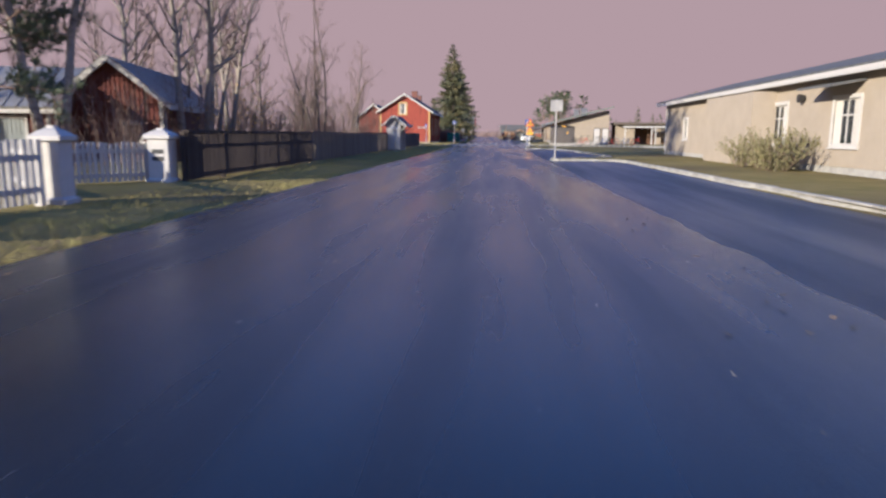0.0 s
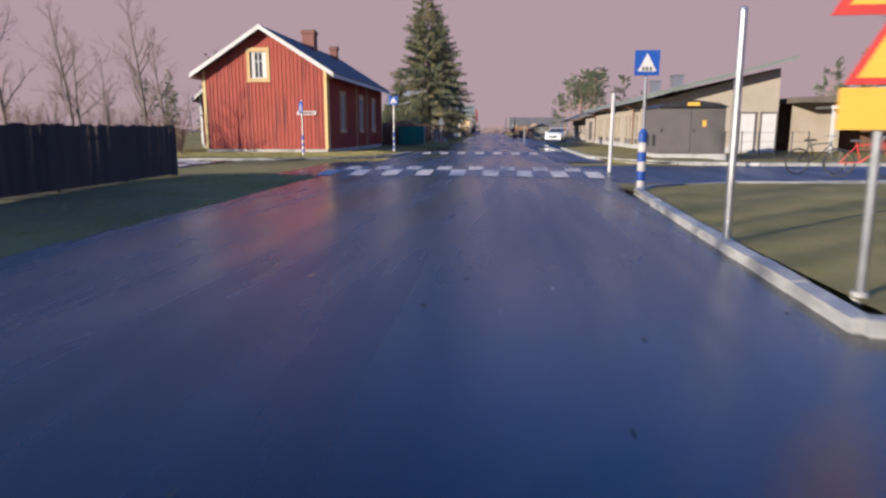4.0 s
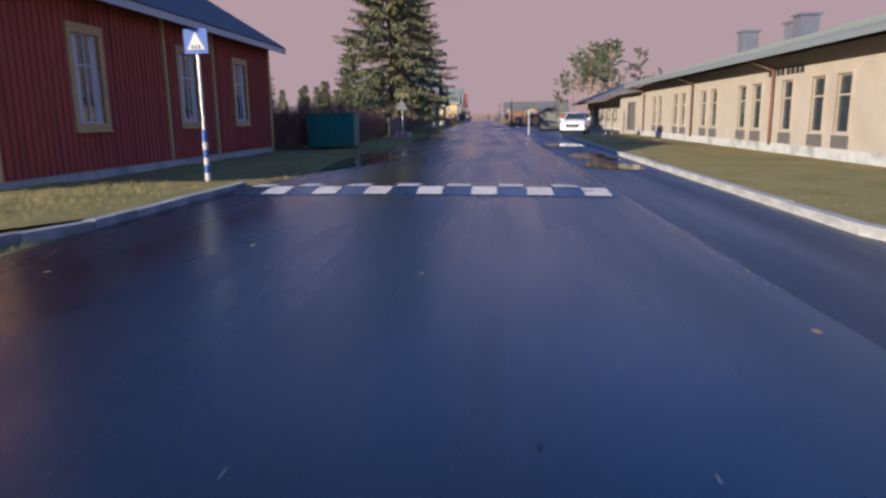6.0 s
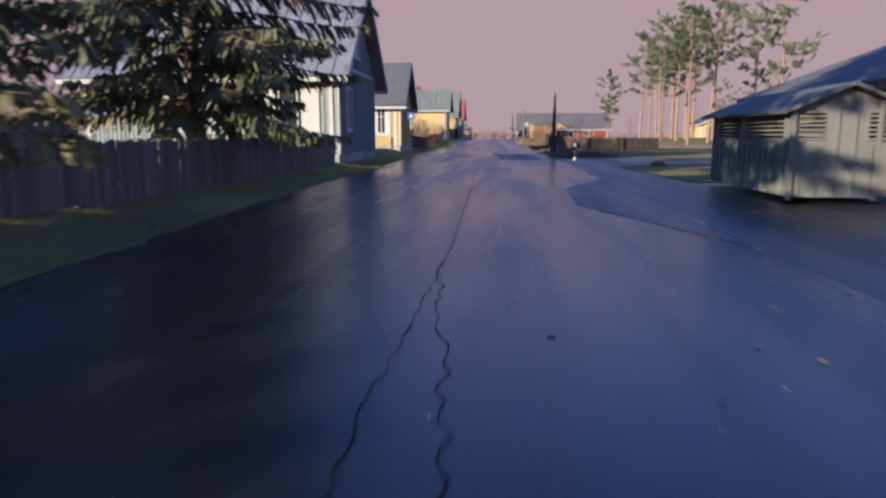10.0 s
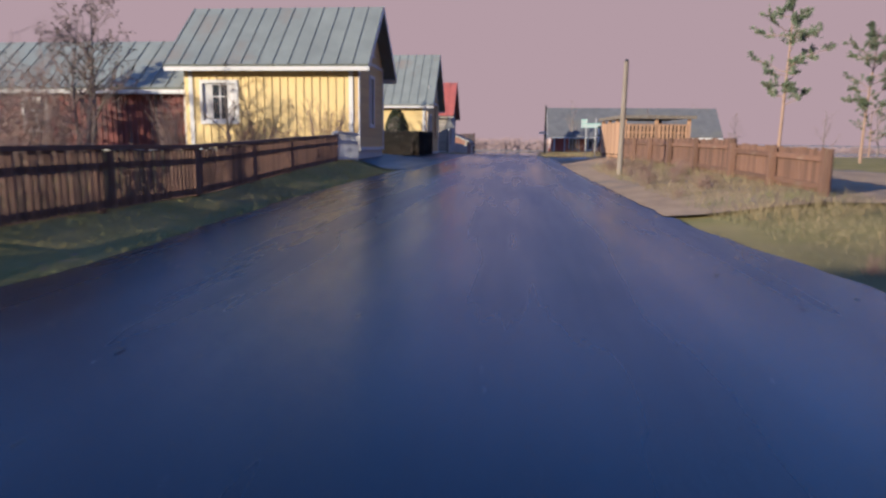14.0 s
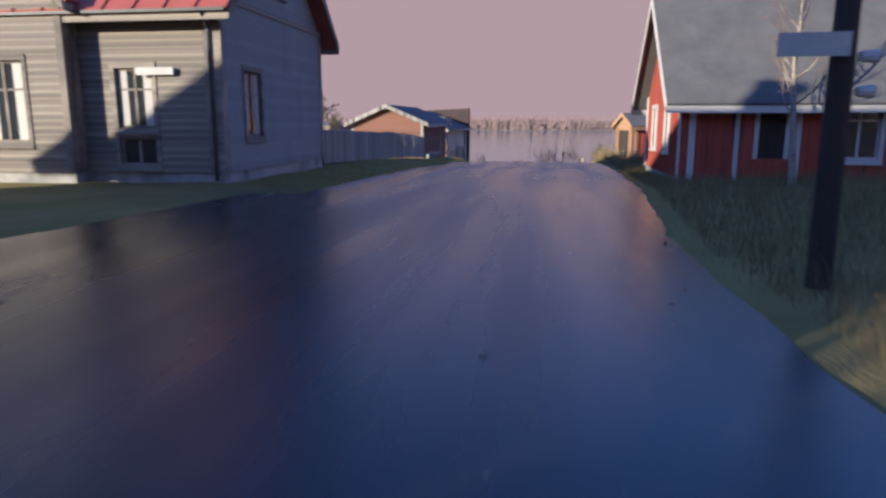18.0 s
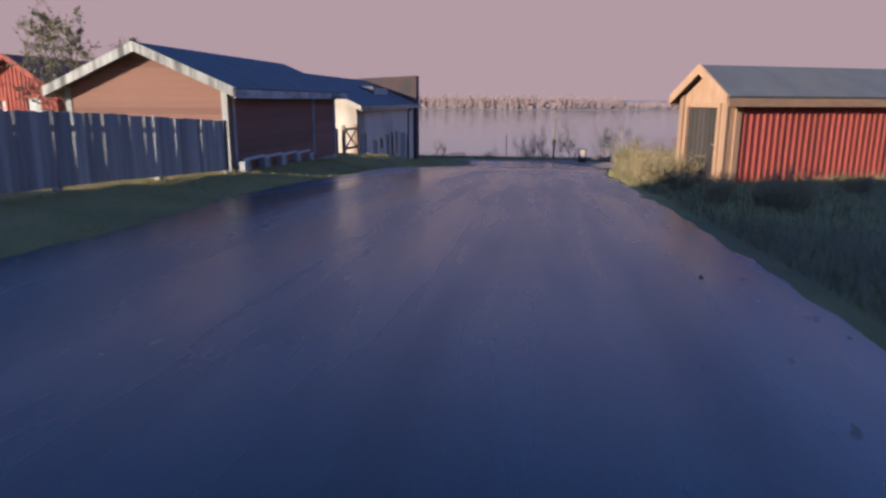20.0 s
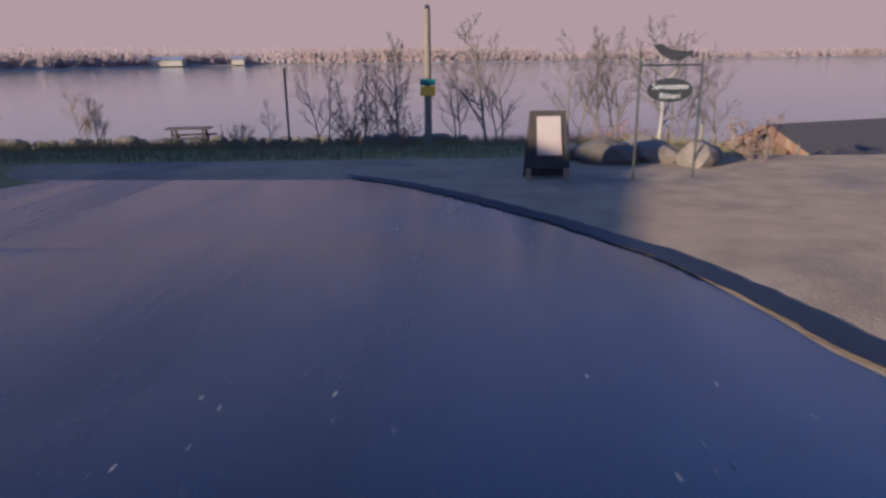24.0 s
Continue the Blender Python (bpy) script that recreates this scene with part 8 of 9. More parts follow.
for x, y, k, s in [(-15, -8.5, 0, .75), (-17.4, 0, 1, .62), (-16, 2, 2, .7), (-19.5, -27, 1, 1.0), (-24, -24, 0, 1.05), (-23, -8, 1, .8), (-21, 6, 0, .7), (-26, -44, 2, 1.2), (-19, -47, 1, 1.0), (-14.5, -15, 2, .62), (-13.4, -11, 0, .5),
                   (-13.8, -3, 2, .5), (-26, 4, 2, .85), (-30, -12, 1, 1.0), (-28, 9, 0, .8), (-20, 30, 1, .8), (-23, 38, 0, .9), (-19, 24.5, 2, .6), (-22, 27, 0, .7), (-25, 31, 1, .8), (-18, 36, 0, .7), (-18.5, 44, 2, .8), (-26, 27, 1, .95), (-34, -30, 0, 1.2), (-16, -18, 0, .75)]:
    plant("tree", on_ground(x, y, s, rt.uniform(0, 360)), "leafless grey tree with fine twigs in the garden", "tree", OAKS[k], "bare garden trees")
for i in range(26):
    x, y = rt.uniform(-34, -13.5), rt.uniform(-46, 9)
    plant("tree", on_ground(x, y, rt.uniform(.5, .95), rt.uniform(0, 360)), "leafless grey tree with fine twigs in the garden", "tree", OAKS[i % 3], "bare garden trees")
for x, y, k, s in [(-13.7, 140, 0, .9), (-16, 143.5, 1, 1.0), (-19.0, 136, 0, 1.1), (-20.5, 139.5, 1, 1.2), (-24, 137, 0, 1.15), (-12.6, 146.5, 1, .62), (-21, 132, 1, 1.2), (-16.5, 128, 0, .9)]:
    plant("apple_tree", on_ground(x, y, s, rt.uniform(0, 360)), "gnarled nearly leafless apple tree behind the picket fence", "tree", APPLE[k], "old apple trees")
plant("linden_tree", on_ground(-13.2, 166.2, 1.0, 20), "leafless pollarded linden tree before the yellow house", "tree", LINDEN)
for x, y, k, s in [(-20.8, 224, 1, 1.0), (-19.4, 227, 0, .9), (-27, 217, 1, .8)]:
    plant("tree", on_ground(x, y, s, rt.uniform(0, 360)), "tree with sparse yellow-green autumn leaves behind barn", "tree", LEAFY[k], "trees behind the barn")
for x, y, me, s in [(3.2, 190, BIRCH[0], .42), (10, 191, OAKS[0], .5), (12, 186.5, OAKS[2], .45), (21, 216, BIRCH[0], .6), (24, 208, OAKS[0], .6), (17.6, 249, BIRCH[1], .5), (15.4, 252, BIRCH[0], .45), (20, 254, BIRCH[0], .55), (22, 247, BIRCH[1], .5)]:
    plant("birch_tree", on_ground(x, y, s, rt.uniform(0, 360)), "small leafless tree standing in dry grass", "tree", me, "bare trees by the shore")
for x, y, k, s in [(-2.5, 252, 1, .75), (-1.9, 252.3, 1, .7), (-1.5, 252, 0, .7), (-0.65, 252, 0, 1.0), (-1.1, 253, 1, .85), (1.55, 252, 0, 1.15), (0.9, 252.6, 1, .8), (2.0, 253, 1, .85), (3.7, 252, 1, .95), (4.2, 251.5, 0, 1.0), (4.8, 252, 1, .95), (5.4, 250.6, 2, 1.05), (6.3, 252, 1, .9), (6.9, 251, 0, .8)]:
    plant("young_birch", on_ground(x, y, s, rt.uniform(0, 360)), "young leafless tree with dark fine twigs at the shore", "tree", SHORE[k], "young trees at the shore")
for x, y, k, s in [(-9.5, 254, 1, .7), (-8.9, 253.6, 1, .6), (-4.6, 254.8, 0, .55)]:
    plant("young_birch", on_ground(x, y, s, rt.uniform(0, 360)), "young leafless birch at the shore's edge", "birch", SAPLING[k], "saplings at the shore")

# evergreens
plant("spruce_tree", on_ground(-9.0, 73.7), "tall dark spruce with drooping boughs behind the fence", "spruce", spruce(81, 18.6, 6.2, 0.45, 1.6))
plant("spruce_tree", on_ground(-8.7, 84.5, 1.0, 70), "dark spruce standing behind the tall fence", "spruce", spruce(82, 16, 5.6, 0.45, 1.6))
SPR = spruce(83, 8.0, 1.9, 0.34)
for x, y, s in [(-12.2, 62, .44), (-13.4, 63.4, .46), (-12.4, 65.2, .5), (-14.4, 66, .44), (-13.2, 67.6, .52), (-11.6, 68.4, .5), (-14.6, 62.2, .42), (-13.5, 78, 1.1), (-11.4, 64, .42)]:
    plant("spruce_tree", on_ground(x, y, s, rt.uniform(0, 360)), "small dense dark spruce behind the garden hedge", "spruce", SPR, "garden spruces")
plant("spruce_tree", on_ground(-23.5, 142, .92, 30), "dark spruce behind the old apple trees", "spruce", SPR)
plant("pine_tree", on_ground(-16.8, -41.5, 1.0, 10), "pine with a broad dark crown over the roof", "pine", pine(91, 12.0, 0.2, 3.8, 2.8))
PIN = [pine(92, 11.5, 0.42, 1.9), pine(93, 12.5, 0.55, 1.8), pine(94, 9.5, 0.35, 1.7)]
for x, y, k, s in [(13.1, 165, 2, 1.0), (13.2, 134, 0, 1.0), (15.4, 137, 1, 1.05), (14.6, 129.5, 1, .95), (12.4, 139.5, 0, .95), (17.3, 133, 0, 1.1), (19.5, 139, 1, 1.1), (14.6, 110, 0, .95), (11, 151, 2, .55), (25, 144, 0, 1.1),
                   (15.5, 150, 1, .95), (17, 153, 0, .95), (18.5, 151, 1, 1.05), (17.5, 147.5, 1, 1.0), (19.5, 156, 0, 1.05), (20.5, 150, 1, 1.1), (16.2, 146.5, 1, .9), (22, 158, 0, 1.1), (18, 143.5, 1, 1.1)]:
    plant("pine_tree", on_ground(x, y, s, rt.uniform(0, 360)), "slender pine with bare sunlit trunk and open crown", "pine", PIN[k], "pines beside the street")
FAR = [bare_tree(101, 8.0, limbs=10, fine=4, spread=1.2), pine(102, 9.0, 0.3, 2.2, 0.8), spruce(103, 10, 2.0, 0.9)]
for i in range(46):
    x, y = rt.uniform(30, 75), rt.uniform(-50, 235)
    k = rt.choice((0, 0, 1, 1, 2))
    plant("tree" if k == 0 else "pine_tree" if k == 1 else "spruce_tree", on_ground(x, y, rt.uniform(.7, 1.1), rt.uniform(0, 360)), ("leafless tree", "dark green pine", "dark green spruce")[k] + " in the wood beyond the yards", ("tree", "pine", "spruce")[k], FAR[k], "far wood")
for i in range(34):
    x, y = rt.uniform(-75, -32), rt.uniform(-50, 200)
    k = rt.choice((0, 0, 0, 1, 2))
    plant("tree" if k == 0 else "pine_tree" if k == 1 else "spruce_tree", on_ground(x, y, rt.uniform(.7, 1.1), rt.uniform(0, 360)), ("leafless tree", "dark green pine", "dark green spruce")[k] + " in the wood beyond the yards", ("tree", "pine", "spruce")[k], FAR[k], "far wood")

# shrubs and hedges
STRAWY = [shrub(116, 1.3, 1.3, 46, twig="straw", leaf="straw", leaves=3, size=0.05), shrub(117, 0.9, 1.2, 40, twig="weeds", leaf="straw", leaves=4, size=0.05)]
SHR = [shrub(111, 2.0, 1.8, 30, leaf="brush", leaves=3, size=0.04), shrub(112, 1.7, 1.6, 26, leaf="leaf_yellow", leaves=2, size=0.045), shrub(113, 1.9, 1.0, 16), shrub(114, 1.1, 1.4, 24, leaf="brush", leaves=2, size=0.05), shrub(115, 1.5, 1.8, 40, leaf="leaf_pale", leaves=9, size=0.06)]
clipped_hedge(-11.2, 47.5, -7.6, 61.5, 1.75, "brush", "dense red-brown leafless brushwood hedge", 121, 480, 0.05, 0.35, 0.25)
clipped_hedge(-14.2, 44.9, -8.7, 47.4, 1.75, "brush", "dark leafless thicket beside the red house", 126, 520, 0.05, 0.35, 0.2)
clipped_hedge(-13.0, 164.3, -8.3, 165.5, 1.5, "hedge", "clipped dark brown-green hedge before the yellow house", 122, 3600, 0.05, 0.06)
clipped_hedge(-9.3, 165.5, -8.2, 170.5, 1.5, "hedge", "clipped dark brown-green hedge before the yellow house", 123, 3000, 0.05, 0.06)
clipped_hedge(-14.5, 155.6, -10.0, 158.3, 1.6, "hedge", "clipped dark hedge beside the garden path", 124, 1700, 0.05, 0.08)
clipped_hedge(-14.5, 63, -8.0, 66.5, 1.9, "thuja", "tall dark evergreen hedge beneath the spruces", 125, 420, 0.06, 0.3, 0.2)


def thuja(x, y, h, w, label):
    rnd = random.Random(7)
    LV, LF = [], []
    for _ in range(5200):
        z = rnd.random() ** 1.1
        r = w / 2 * (min(1, 0.75 + 1.2 * z) if z < 0.3 else (max(1 - ((z - 0.3) / 0.72) ** 2.4, 0)) ** 0.5 * 1.05)
        a = rnd.uniform(0, 6.28)
        rr = r * (1 - abs(rnd.gauss(0, .12))) * (1 + 0.14 * noise.noise(Vector((math.cos(a) * 2, math.sin(a) * 2, z * 4))))
        p = Vector((rr * math.cos(a), rr * math.sin(a), z * h))
        quad(LV, LF, p, (Vector((math.cos(a) * .4, math.sin(a) * .4, 1)) + rnd_dir(rnd) * .4).normalized() * 0.13, rnd_dir(rnd) * 0.1)
    V, F = [], []
    limb(V, F, [Vector((0, 0, -.1)), Vector((0, 0, h * .5)), Vector((0, 0, h * .93))], [0.07, 0.05, 0.01], 6)
    limb(V, F, [Vector((0, 0, h * z)) for z in (0.03, 0.2, 0.4, 0.6, 0.78, 0.9)], [w * r for r in (0.3, 0.43, 0.45, 0.41, 0.3, 0.08)], 12)
    plant("thuja_bush", on_ground(x, y), label, "bush", [("trunk", data_mesh("trunk", V, F, M["bark"])), ("foliage", data_mesh("foliage", LV, LF, M["thuja"]))])


thuja(-10.2, 167.2, 2.9, 1.5, "rounded dark green thuja bush before the yellow house")
for x, y, k, s, lab in [(-12.6, -32, 1, 2.0, "bush with yellow autumn leaves behind the fence"), (-12.2, -30.4, 1, 1.7, "bush with yellow autumn leaves behind the fence"), (9.2, -38, 4, 1.0, "round green-brown bush by the yellow wall"), (9.7, -36.6, 4, 1.05, "round green-brown bush by the yellow wall"), (9.3, -35.2, 4, .9, "round green-brown bush by the yellow wall"),
                        (-7.5, 70.6, 2, 1.4, "bare branching shrub by the fence"), (-7.3, 75, 1, .9, "yellow-leaved bush hanging over the dark fence"), (-7.5, 66.8, 2, 1.3, "bare branching shrub by the fence"),
                        (4.9, 119.5, 3, 1.0, "dry brown scrub by the dark board fence"), (5.6, 121.5, 3, 1.2, "dry brown scrub by the dark board fence"), (4.4, 123.6, 3, .8, "dry brown scrub by the dark board fence"), (6.4, 118.6, 4, .8, "dry brown scrub by the dark board fence"),
                        (-10.4, -22.4, 4, .9, "evergreen creeper clump against the dark fence"), (-10.2, -16, 4, .8, "evergreen creeper clump against the dark fence"),
                        (-1.9, 252.4, 3, .9, "low brown scrub at the shore's edge"), (-0.4, 250.2, 3, .8, "low brown scrub at the shore's edge"), (-5.2, 253.6, 3, .7, "low brown scrub at the shore's edge"), (3.6, 247.9, 3, .7, "low brown scrub at the shore's edge"),
                        (5.9, 246.8, 3, .8, "low brown scrub at the shore's edge"), (4.2, 222.5, 0, .8, "tall dry brush on the grassy bank"), (4.9, 224.6, 2, .9, "tall dry brush on the grassy bank"), (3.6, 226.4, 0, .7, "tall dry brush on the grassy bank"), (5.4, 228.2, 0, .9, "tall dry brush on the grassy bank"), (4.4, 229.6, 2, .9, "tall dry brush on the grassy bank"), (1.9, 105.6, 3, .7, "withered brown scrub at the street's edge"), (2.2, 109.6, 3, .9, "withered brown scrub at the street's edge"), (2.9, 112, 0, .7, "withered brown scrub at the street's edge"), (2.3, 114.6, 3, .8, "withered brown scrub at the street's edge"), (3.4, 106.5, 0, .8, "withered brown scrub at the street's edge"), (6.8, 232, 3, 1.0, "dry brown scrub beside the boat shed"), (5.4, 226, 1, .7, "dry brown scrub beside the boat shed"), (2.6, 181.5, 1, .8, "yellow-leaved scrub by the street corner"), (4.6, 183, 3, 1.0, "reddish scrub by the street corner")]:
    plant("bush", on_ground(x, y, s, rt.uniform(0, 360)), lab, "bush", SHR[k], "scrub")
for i in range(44):
    y = rt.uniform(206, 229)
    x = xr(y) + 1.0 + 4.2 * rt.random()
    if y < 222 and x > 2.0 and y > 211:
        x = xr(y) + 0.7 + 0.8 * rt.random()
    plant("bush", on_ground(x, y, rt.uniform(.4, .9) * (1.15 if y > 220 else .7), rt.uniform(0, 360)), "clump of dry straw-yellow weeds on the bank", "bush", STRAWY[i % 2], "dry clumps on the bank")
for i in range(26):
    x, y = rt.uniform(-13, -8.4), rt.uniform(121, 148)
    plant("bush", on_ground(x, y, rt.uniform(.7, 1.15), rt.uniform(0, 360)), "tall dry rust-brown garden stems behind picket fence", "bush", SHR[rt.choice((0, 2, 2, 3))], "dry stems in the garden")
for i in range(30):
    x, y = rt.uniform(-17, -11.4), rt.uniform(-46, 8)
    plant("bush", on_ground(x, y, rt.uniform(.9, 1.7), rt.uniform(0, 360)), "leafless undergrowth behind the dark board fence", "bush", SHR[rt.choice((0, 2, 2, 0))], "undergrowth")
for i in range(16):
    x, y = rt.uniform(0.7, 2.0), rt.uniform(136, 147)
    plant("bush", on_ground(x, y, rt.uniform(.2, .5), rt.uniform(0, 360)), "low dry brown weeds on the gravel verge", "bush", SHR[rt.choice((0, 3, 3))], "weeds on the gravel")
for i in range(12):
    x, y = rt.uniform(-24, -17), rt.uniform(23, 34)
    plant("bush", on_ground(x, y, rt.uniform(.9, 1.6), rt.uniform(0, 360)), "leafless thicket beside the red house", "bush", SHR[rt.choice((0, 2, 2))], "undergrowth")
for i in range(10):
    x, y = rt.uniform(-17.5, -12), rt.uniform(46, 58)
    plant("bush", on_ground(x, y, rt.uniform(.9, 1.3), rt.uniform(0, 360)), "red-brown shrub thicket behind the hedge", "bush", SHR[0], "thicket")


# ---- grass, dry stalks, fallen leaves ----
def tufts(name, label, spots, h0, h1, width, material, seed, lean=0.35, head=0.0):
    """Blades of grass at the spots, each a bent tapered strip."""
    rnd = random.Random(seed)
    V, F = [], []
    for x, y in spots:
        z = ground_z(x, y) - 0.03
        h = rnd.uniform(h0, h1)
        a, b = rnd.uniform(0, 6.28), rnd.uniform(0, 6.28)
        s = Vector((math.cos(a), math.sin(a), 0)) * width * rnd.uniform(.6, 1.3) / 2
        d = Vector((math.cos(b), math.sin(b), 0)) * h * lean * rnd.random()
        p = Vector((x, y, z))
        q = p + d * 0.35 + Vector((0, 0, h * 0.62))
        e = p + d + Vector((0, 0, h * rnd.uniform(.8, 1)))
        k = len(V)
        V += [p - s, p + s, q + s * .7, q - s * .7, e]
        F += [(k, k + 1, k + 2, k + 3), (k + 3, k + 2, k + 4)]
        if head and rnd.random() < head:
            k = len(V)
            V += [e, e + s * 2.2 - Vector((0, 0, h * .06)), e + Vector((0, 0, h * .1)), e - s * 2.2 - Vector((0, 0, h * .06))]
            F.append((k, k + 1, k + 2, k + 3))
    tagged(new(name, data_mesh(name, V, F, material)), label, "grass", kind="stuff")


rg = random.Random(77)


def side_spots(y0, y1, per_m, near, far, left=True, skip=(), clump=0.0):
    out = []
    for _ in range(int((y1 - y0) * per_m)):
        y = rg.uniform(y0, y1)
        if any(a < y < b for a, b in skip):
            continue
        o = near + (far - near) * rg.random() ** 1.3
        x = xl(y) - o if left else xr(y) + o
        if clump and noise.noise(Vector((x * 0.9, y * 0.9, 3))) < clump * rg.random() - 0.1:
            continue
        out.append((x, y))
    return out


tufts("grass", "short green autumn grass along the street's edge", side_spots(-62, 147, 520, 0.0, 2.4, True, ((12.0, 21.2),)), 0.03, 0.10, 0.009, M["blades"], 1)
tufts("grass", "short green grass beneath fences and barn walls", side_spots(187.5, 238, 460, 0.0, 2.2, True), 0.03, 0.11, 0.009, M["blades"], 2)
tufts("grass", "straw-coloured grass mixed into the verge", side_spots(-62, 147, 60, 0.1, 2.6, True, ((12.0, 21.2),), 0.5), 0.05, 0.18, 0.007, M["straw"], 3, 0.6)
tufts("grass", "short grass on the lawn by the pale buildings", [(x, y) for x, y in [(rg.uniform(5.6, 10.5), rg.uniform(-30, 8)) for _ in range(9000)] if not (-28.6 > y)] + [(rg.uniform(4.3, 6.5), rg.uniform(20.6, 61)) for _ in range(8000)], 0.04, 0.11, 0.016, M["blades"], 4)
tufts("grass", "short grass on the verge before the red house", [(x, y) for x, y in [(rg.uniform(-17, -5.7), rg.uniform(21, 30.6)) for _ in range(16000)] if x < -5.8 - max(0, 26 - y) * 0.6], 0.10, 0.19, 0.010, M["blades"], 18)
tufts("grass", "mown grass before the cream building", [(rg.uniform(4.2, 8.2), rg.uniform(21, 61)) for _ in range(26000)], 0.09, 0.15, 0.010, M["blades"], 19)
tufts("dry_grass", "tall straw-yellow grass on the bank", [(xr(y) + 0.25 + 6.5 * rg.random() ** 1.4, y) for y in [rg.uniform(190, 229.8) for _ in range(30000)]], 0.08, 0.28, 0.008, M["weeds"], 5, 0.8, 0.1)
tufts("dry_grass", "tall straw-yellow grass by the boat shed", [(xr(y) + 0.5 + 3.2 * rg.random(), y) for y in [rg.uniform(215, 221.5) for _ in range(5500)]], 0.35, 0.75, 0.008, M["straw"], 6, 0.6, 0.3)
tufts("dry_grass", "withered brown herbs and weeds before the red building", [(xr(y) + 0.3 + 8.5 * rg.random(), y) for y in [rg.uniform(170.6, 192) for _ in range(34000)]], 0.08, 0.36, 0.008, M["weeds"], 16, 0.8, 0.1)
tufts("dry_grass", "scattered straw stalks among the weeds", [(xr(y) + 0.3 + 8.5 * rg.random(), y) for y in [rg.uniform(171, 192) for _ in range(5000)]], 0.25, 0.5, 0.006, M["straw"], 17, 0.7, 0.3)
tufts("grass", "short green grass beneath the dry stalks", [(xr(y) + 0.1 + 7.5 * rg.random(), y) for y in [rg.uniform(180, 230.2) for _ in range(42000)]], 0.04, 0.12, 0.008, M["blades"], 7)
tufts("dry_grass", "dry rust-brown shore grass above the stones", [(rg.uniform(-16, 10), rg.uniform(247.6, 255.5)) for _ in range(30000)], 0.08, 0.34, 0.009, M["weeds"], 8, 0.8, 0.1)
tufts("dry_grass", "dry brown weeds on the gravel verge", [(xr(y) + 0.3 + 3.2 * rg.random(), y) for y in [rg.uniform(104.5, 130) for _ in range(12000)]], 0.05, 0.3, 0.010, M["brush"], 9, 0.8)
tufts("dry_grass", "short withered grass on the brown verge", [(xr(y) + 0.1 + 4.5 * rg.random(), y) for y in [rg.uniform(104.5, 131) for _ in range(8000)]], 0.03, 0.12, 0.008, M["weeds"], 20, 0.8)
tufts("dry_grass", "dry straw tufts along the wooden enclosure", [(xr(y) + 0.5 + 2.6 * rg.random() ** 0.8, y) for y in [rg.uniform(133, 149) for _ in range(9000)]], 0.04, 0.25, 0.008, M["weeds"], 10, 0.9)
tufts("grass", "yellow-green grass and weeds at the foot of the pole", [(xr(y) + 0.5 + 1.9 * rg.random(), y) for y in [rg.uniform(131, 146.5) for _ in range(4200)]], 0.04, 0.15, 0.009, M["weeds"], 21, 0.7)
tufts("dry_grass", "straw tufts before the brown fence", [(xr(y) + 0.6 + 1.7 * rg.random(), y) for y in [rg.uniform(133, 150) for _ in range(1800)]], 0.08, 0.3, 0.007, M["straw"], 22, 0.8, 0.2)


def litter(name, label, spots, size, material, seed, category):
    rnd = random.Random(seed)
    V, F = [], []
    for x, y, z in spots:
        a = rnd.uniform(0, 6.28)
        u, v = Vector((math.cos(a), math.sin(a), rnd.uniform(-.3, .3))), Vector((-math.sin(a), math.cos(a), rnd.uniform(-.3, .3)))
        s = size * rnd.uniform(.5, 1.4)
        quad(V, F, Vector((x, y, z + 0.012)), u * s * 1.3, v * s)
    tagged(new(name, data_mesh(name, V, F, material)), label, category, kind="stuff")


def street_z(x, y):
    u = min(max((x - xl(y)) / (xr(y) - xl(y)), 0), 1)
    return zr(y) + 0.03 * (1 - (2 * u - 1) ** 2)


sp = []
for _ in range(2600):
    y = rg.uniform(-62, 236)
    k = rg.random()
    x = xl(y) + abs(rg.gauss(0, .35)) if k < .6 else xr(y) - abs(rg.gauss(0, .5)) if k < .9 else rg.uniform(xl(y), xr(y))
    sp.append((x, y, street_z(x, y)))
litter("fallen_leaves", "fallen brown leaves scattered along the street", sp, 0.045, M["leaf_litter"], 11, "leaves")
litter("grit", "pale grit and small stones strewn over the asphalt", [(x, y, street_z(x, y)) for x, y in [(rg.uniform(xl(y) + 0.4, xr(y) - 0.2), y) for y in [rg.uniform(200, 238) for _ in range(1500)]]], 0.016, M["grit"], 31, "grit")
litter("grit", "pale grit and small stones strewn over the asphalt", [(x, y, street_z(x, y)) for x, y in [(rg.uniform(xl(y) + 0.4, xr(y) - 0.2), y) for y in [rg.uniform(-62, 200) for _ in range(1500)]]], 0.014, M["grit"], 32, "grit")
litter("fallen_leaves", "fallen brown and yellow leaves in the grass", [(x, y, ground_z(x, y) + 0.05) for x, y in side_spots(-62, 178, 9, 0, 2.5, True)], 0.06, M["leaf_litter"], 12, "leaves")


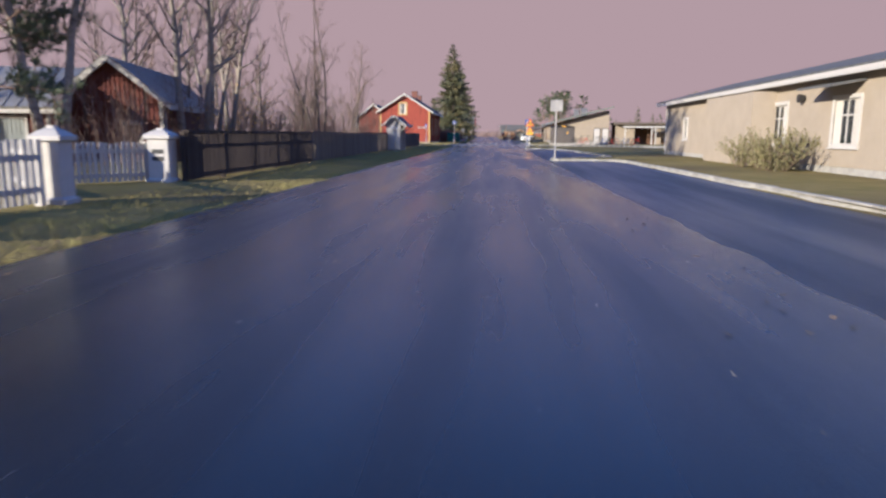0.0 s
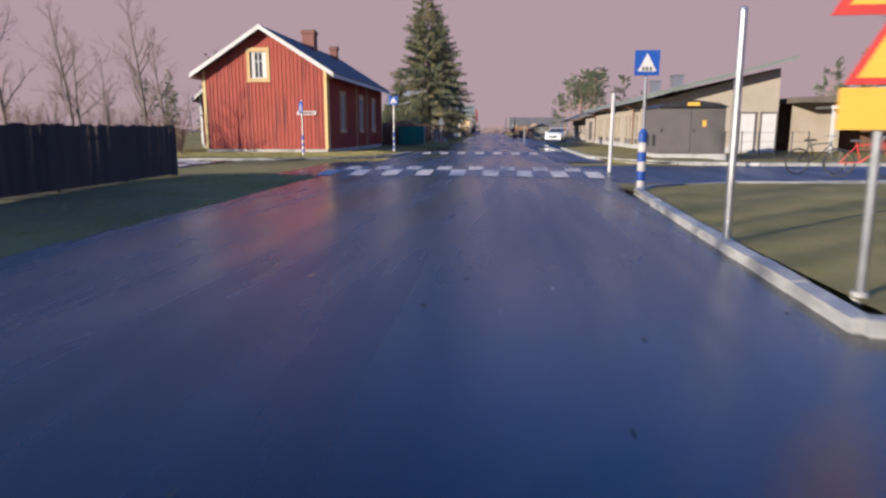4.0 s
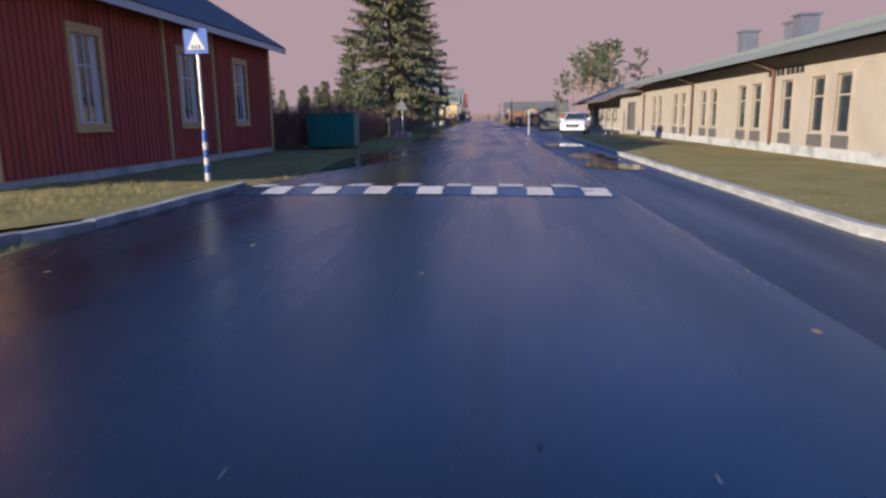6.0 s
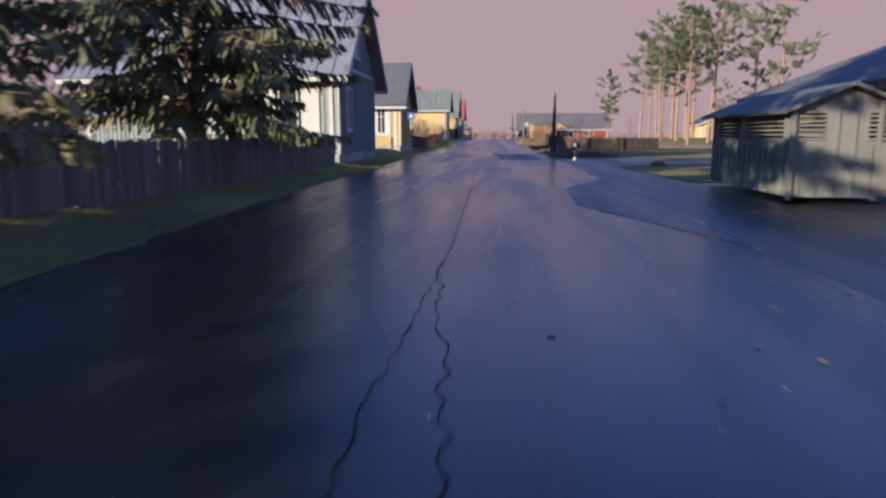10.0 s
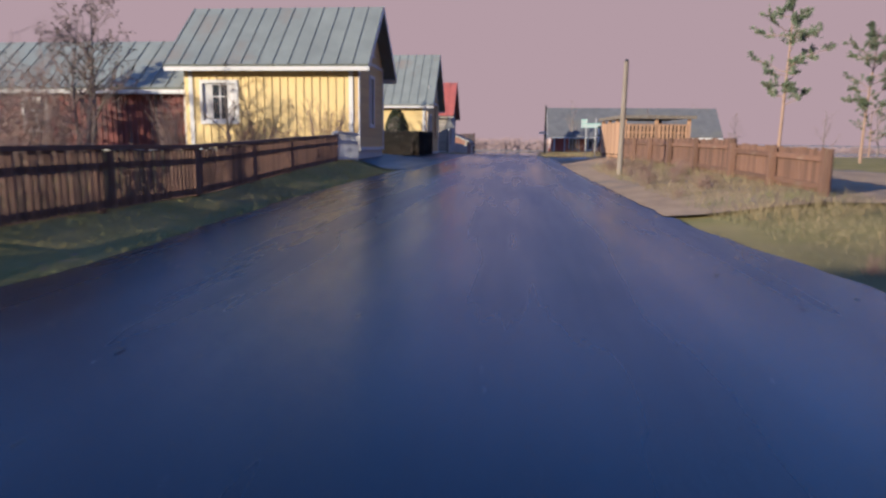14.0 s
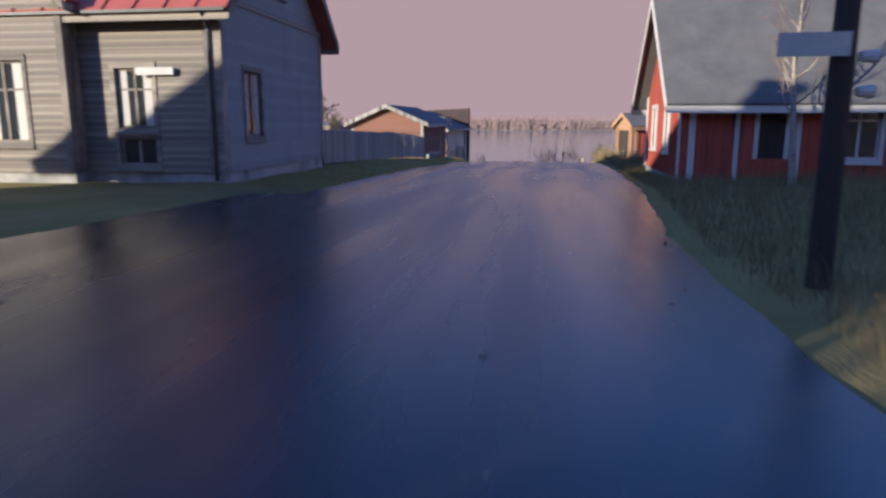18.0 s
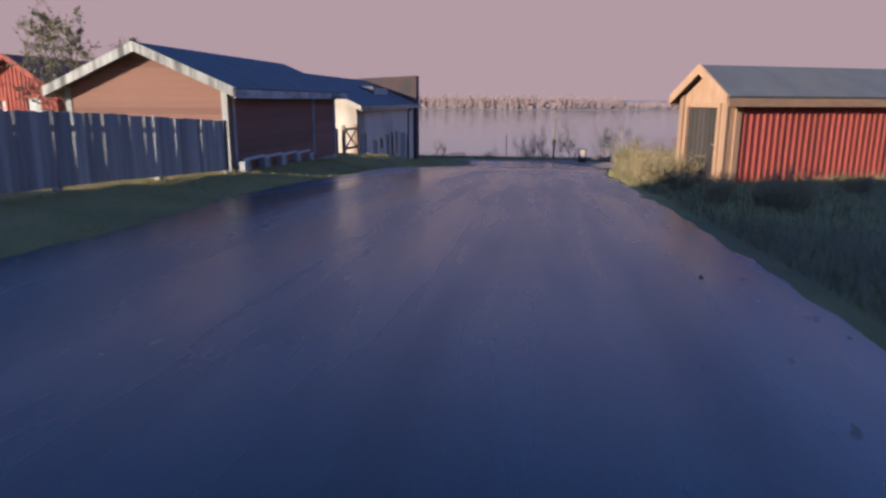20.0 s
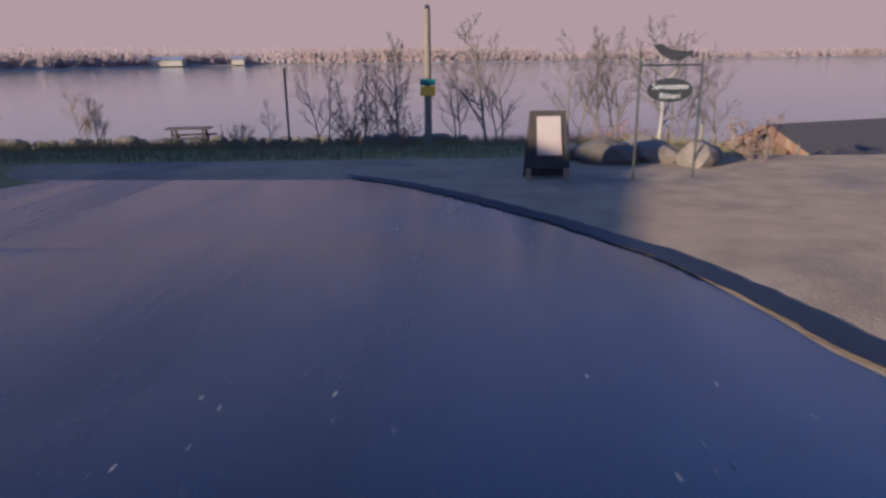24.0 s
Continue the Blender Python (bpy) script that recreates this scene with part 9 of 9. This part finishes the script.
# ---- far shore ----
def far_shore():
    rnd = random.Random(3)

    def sy(x):
        return 640 + 25 * noise.noise(Vector((x * 0.006, 1, 0))) - (260 * min(max((-x - 110) / 220, 0), 1) ** 1.2)
    V, F = [], []
    xs = list(range(-900, 901, 12))
    for x in xs:
        y = sy(x)
        V += [(x, y, -4.9), (x, y + 6, -4.0), (x, y + 60, -2.5), (x * 2.5, 2600, 4)]
    for i in range(len(xs) - 1):
        for j in range(3):
            a = 4 * i + j
            F.append((a, a + 4, a + 5, a + 1))
    tagged(new("far_shore", data_mesh("far_shore", V, F, M["shore"])), "low pale reedy far shore across the water", "backdrop", kind="structure")
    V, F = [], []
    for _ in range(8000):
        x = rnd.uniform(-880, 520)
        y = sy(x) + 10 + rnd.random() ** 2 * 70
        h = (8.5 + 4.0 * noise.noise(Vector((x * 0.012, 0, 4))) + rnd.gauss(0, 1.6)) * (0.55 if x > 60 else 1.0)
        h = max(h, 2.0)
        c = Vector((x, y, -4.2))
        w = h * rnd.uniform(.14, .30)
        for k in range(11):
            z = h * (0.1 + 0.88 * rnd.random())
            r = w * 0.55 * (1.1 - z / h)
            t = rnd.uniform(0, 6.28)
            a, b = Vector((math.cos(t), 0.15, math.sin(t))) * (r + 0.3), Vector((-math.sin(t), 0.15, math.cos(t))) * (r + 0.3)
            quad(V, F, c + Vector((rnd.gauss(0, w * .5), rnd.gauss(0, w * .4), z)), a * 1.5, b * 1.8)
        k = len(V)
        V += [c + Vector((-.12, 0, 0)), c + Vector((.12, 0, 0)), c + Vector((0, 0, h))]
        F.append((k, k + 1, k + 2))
    tagged(new("far_woods", data_mesh("far_woods", V, F, M["far_wood"])), "red-brown far-shore woods, haze put into their pale colour", "backdrop", kind="stuff")
    for x, w, h in [(-150, 16, 5), (-120, 7, 5)]:
        y = sy(x) + 5
        e = empty("far_house", pose(x, y, -4.0, 0, 0, 10), "pale house on the far shore among trees", "house")
        part("wall", boxes((-w / 2, -4, 0, w / 2, 4, h * .6)), M["cream"], e)
        bm = prism(bmesh.new(), [(-w / 2 - .4, -4.5, h * .6), (-w / 2 - .4, 4.5, h * .6), (-w / 2 - .4, 0, h)], (w + .8, 0, 0))
        part("roof", bm, M["roof_tin"], e)


far_shore()
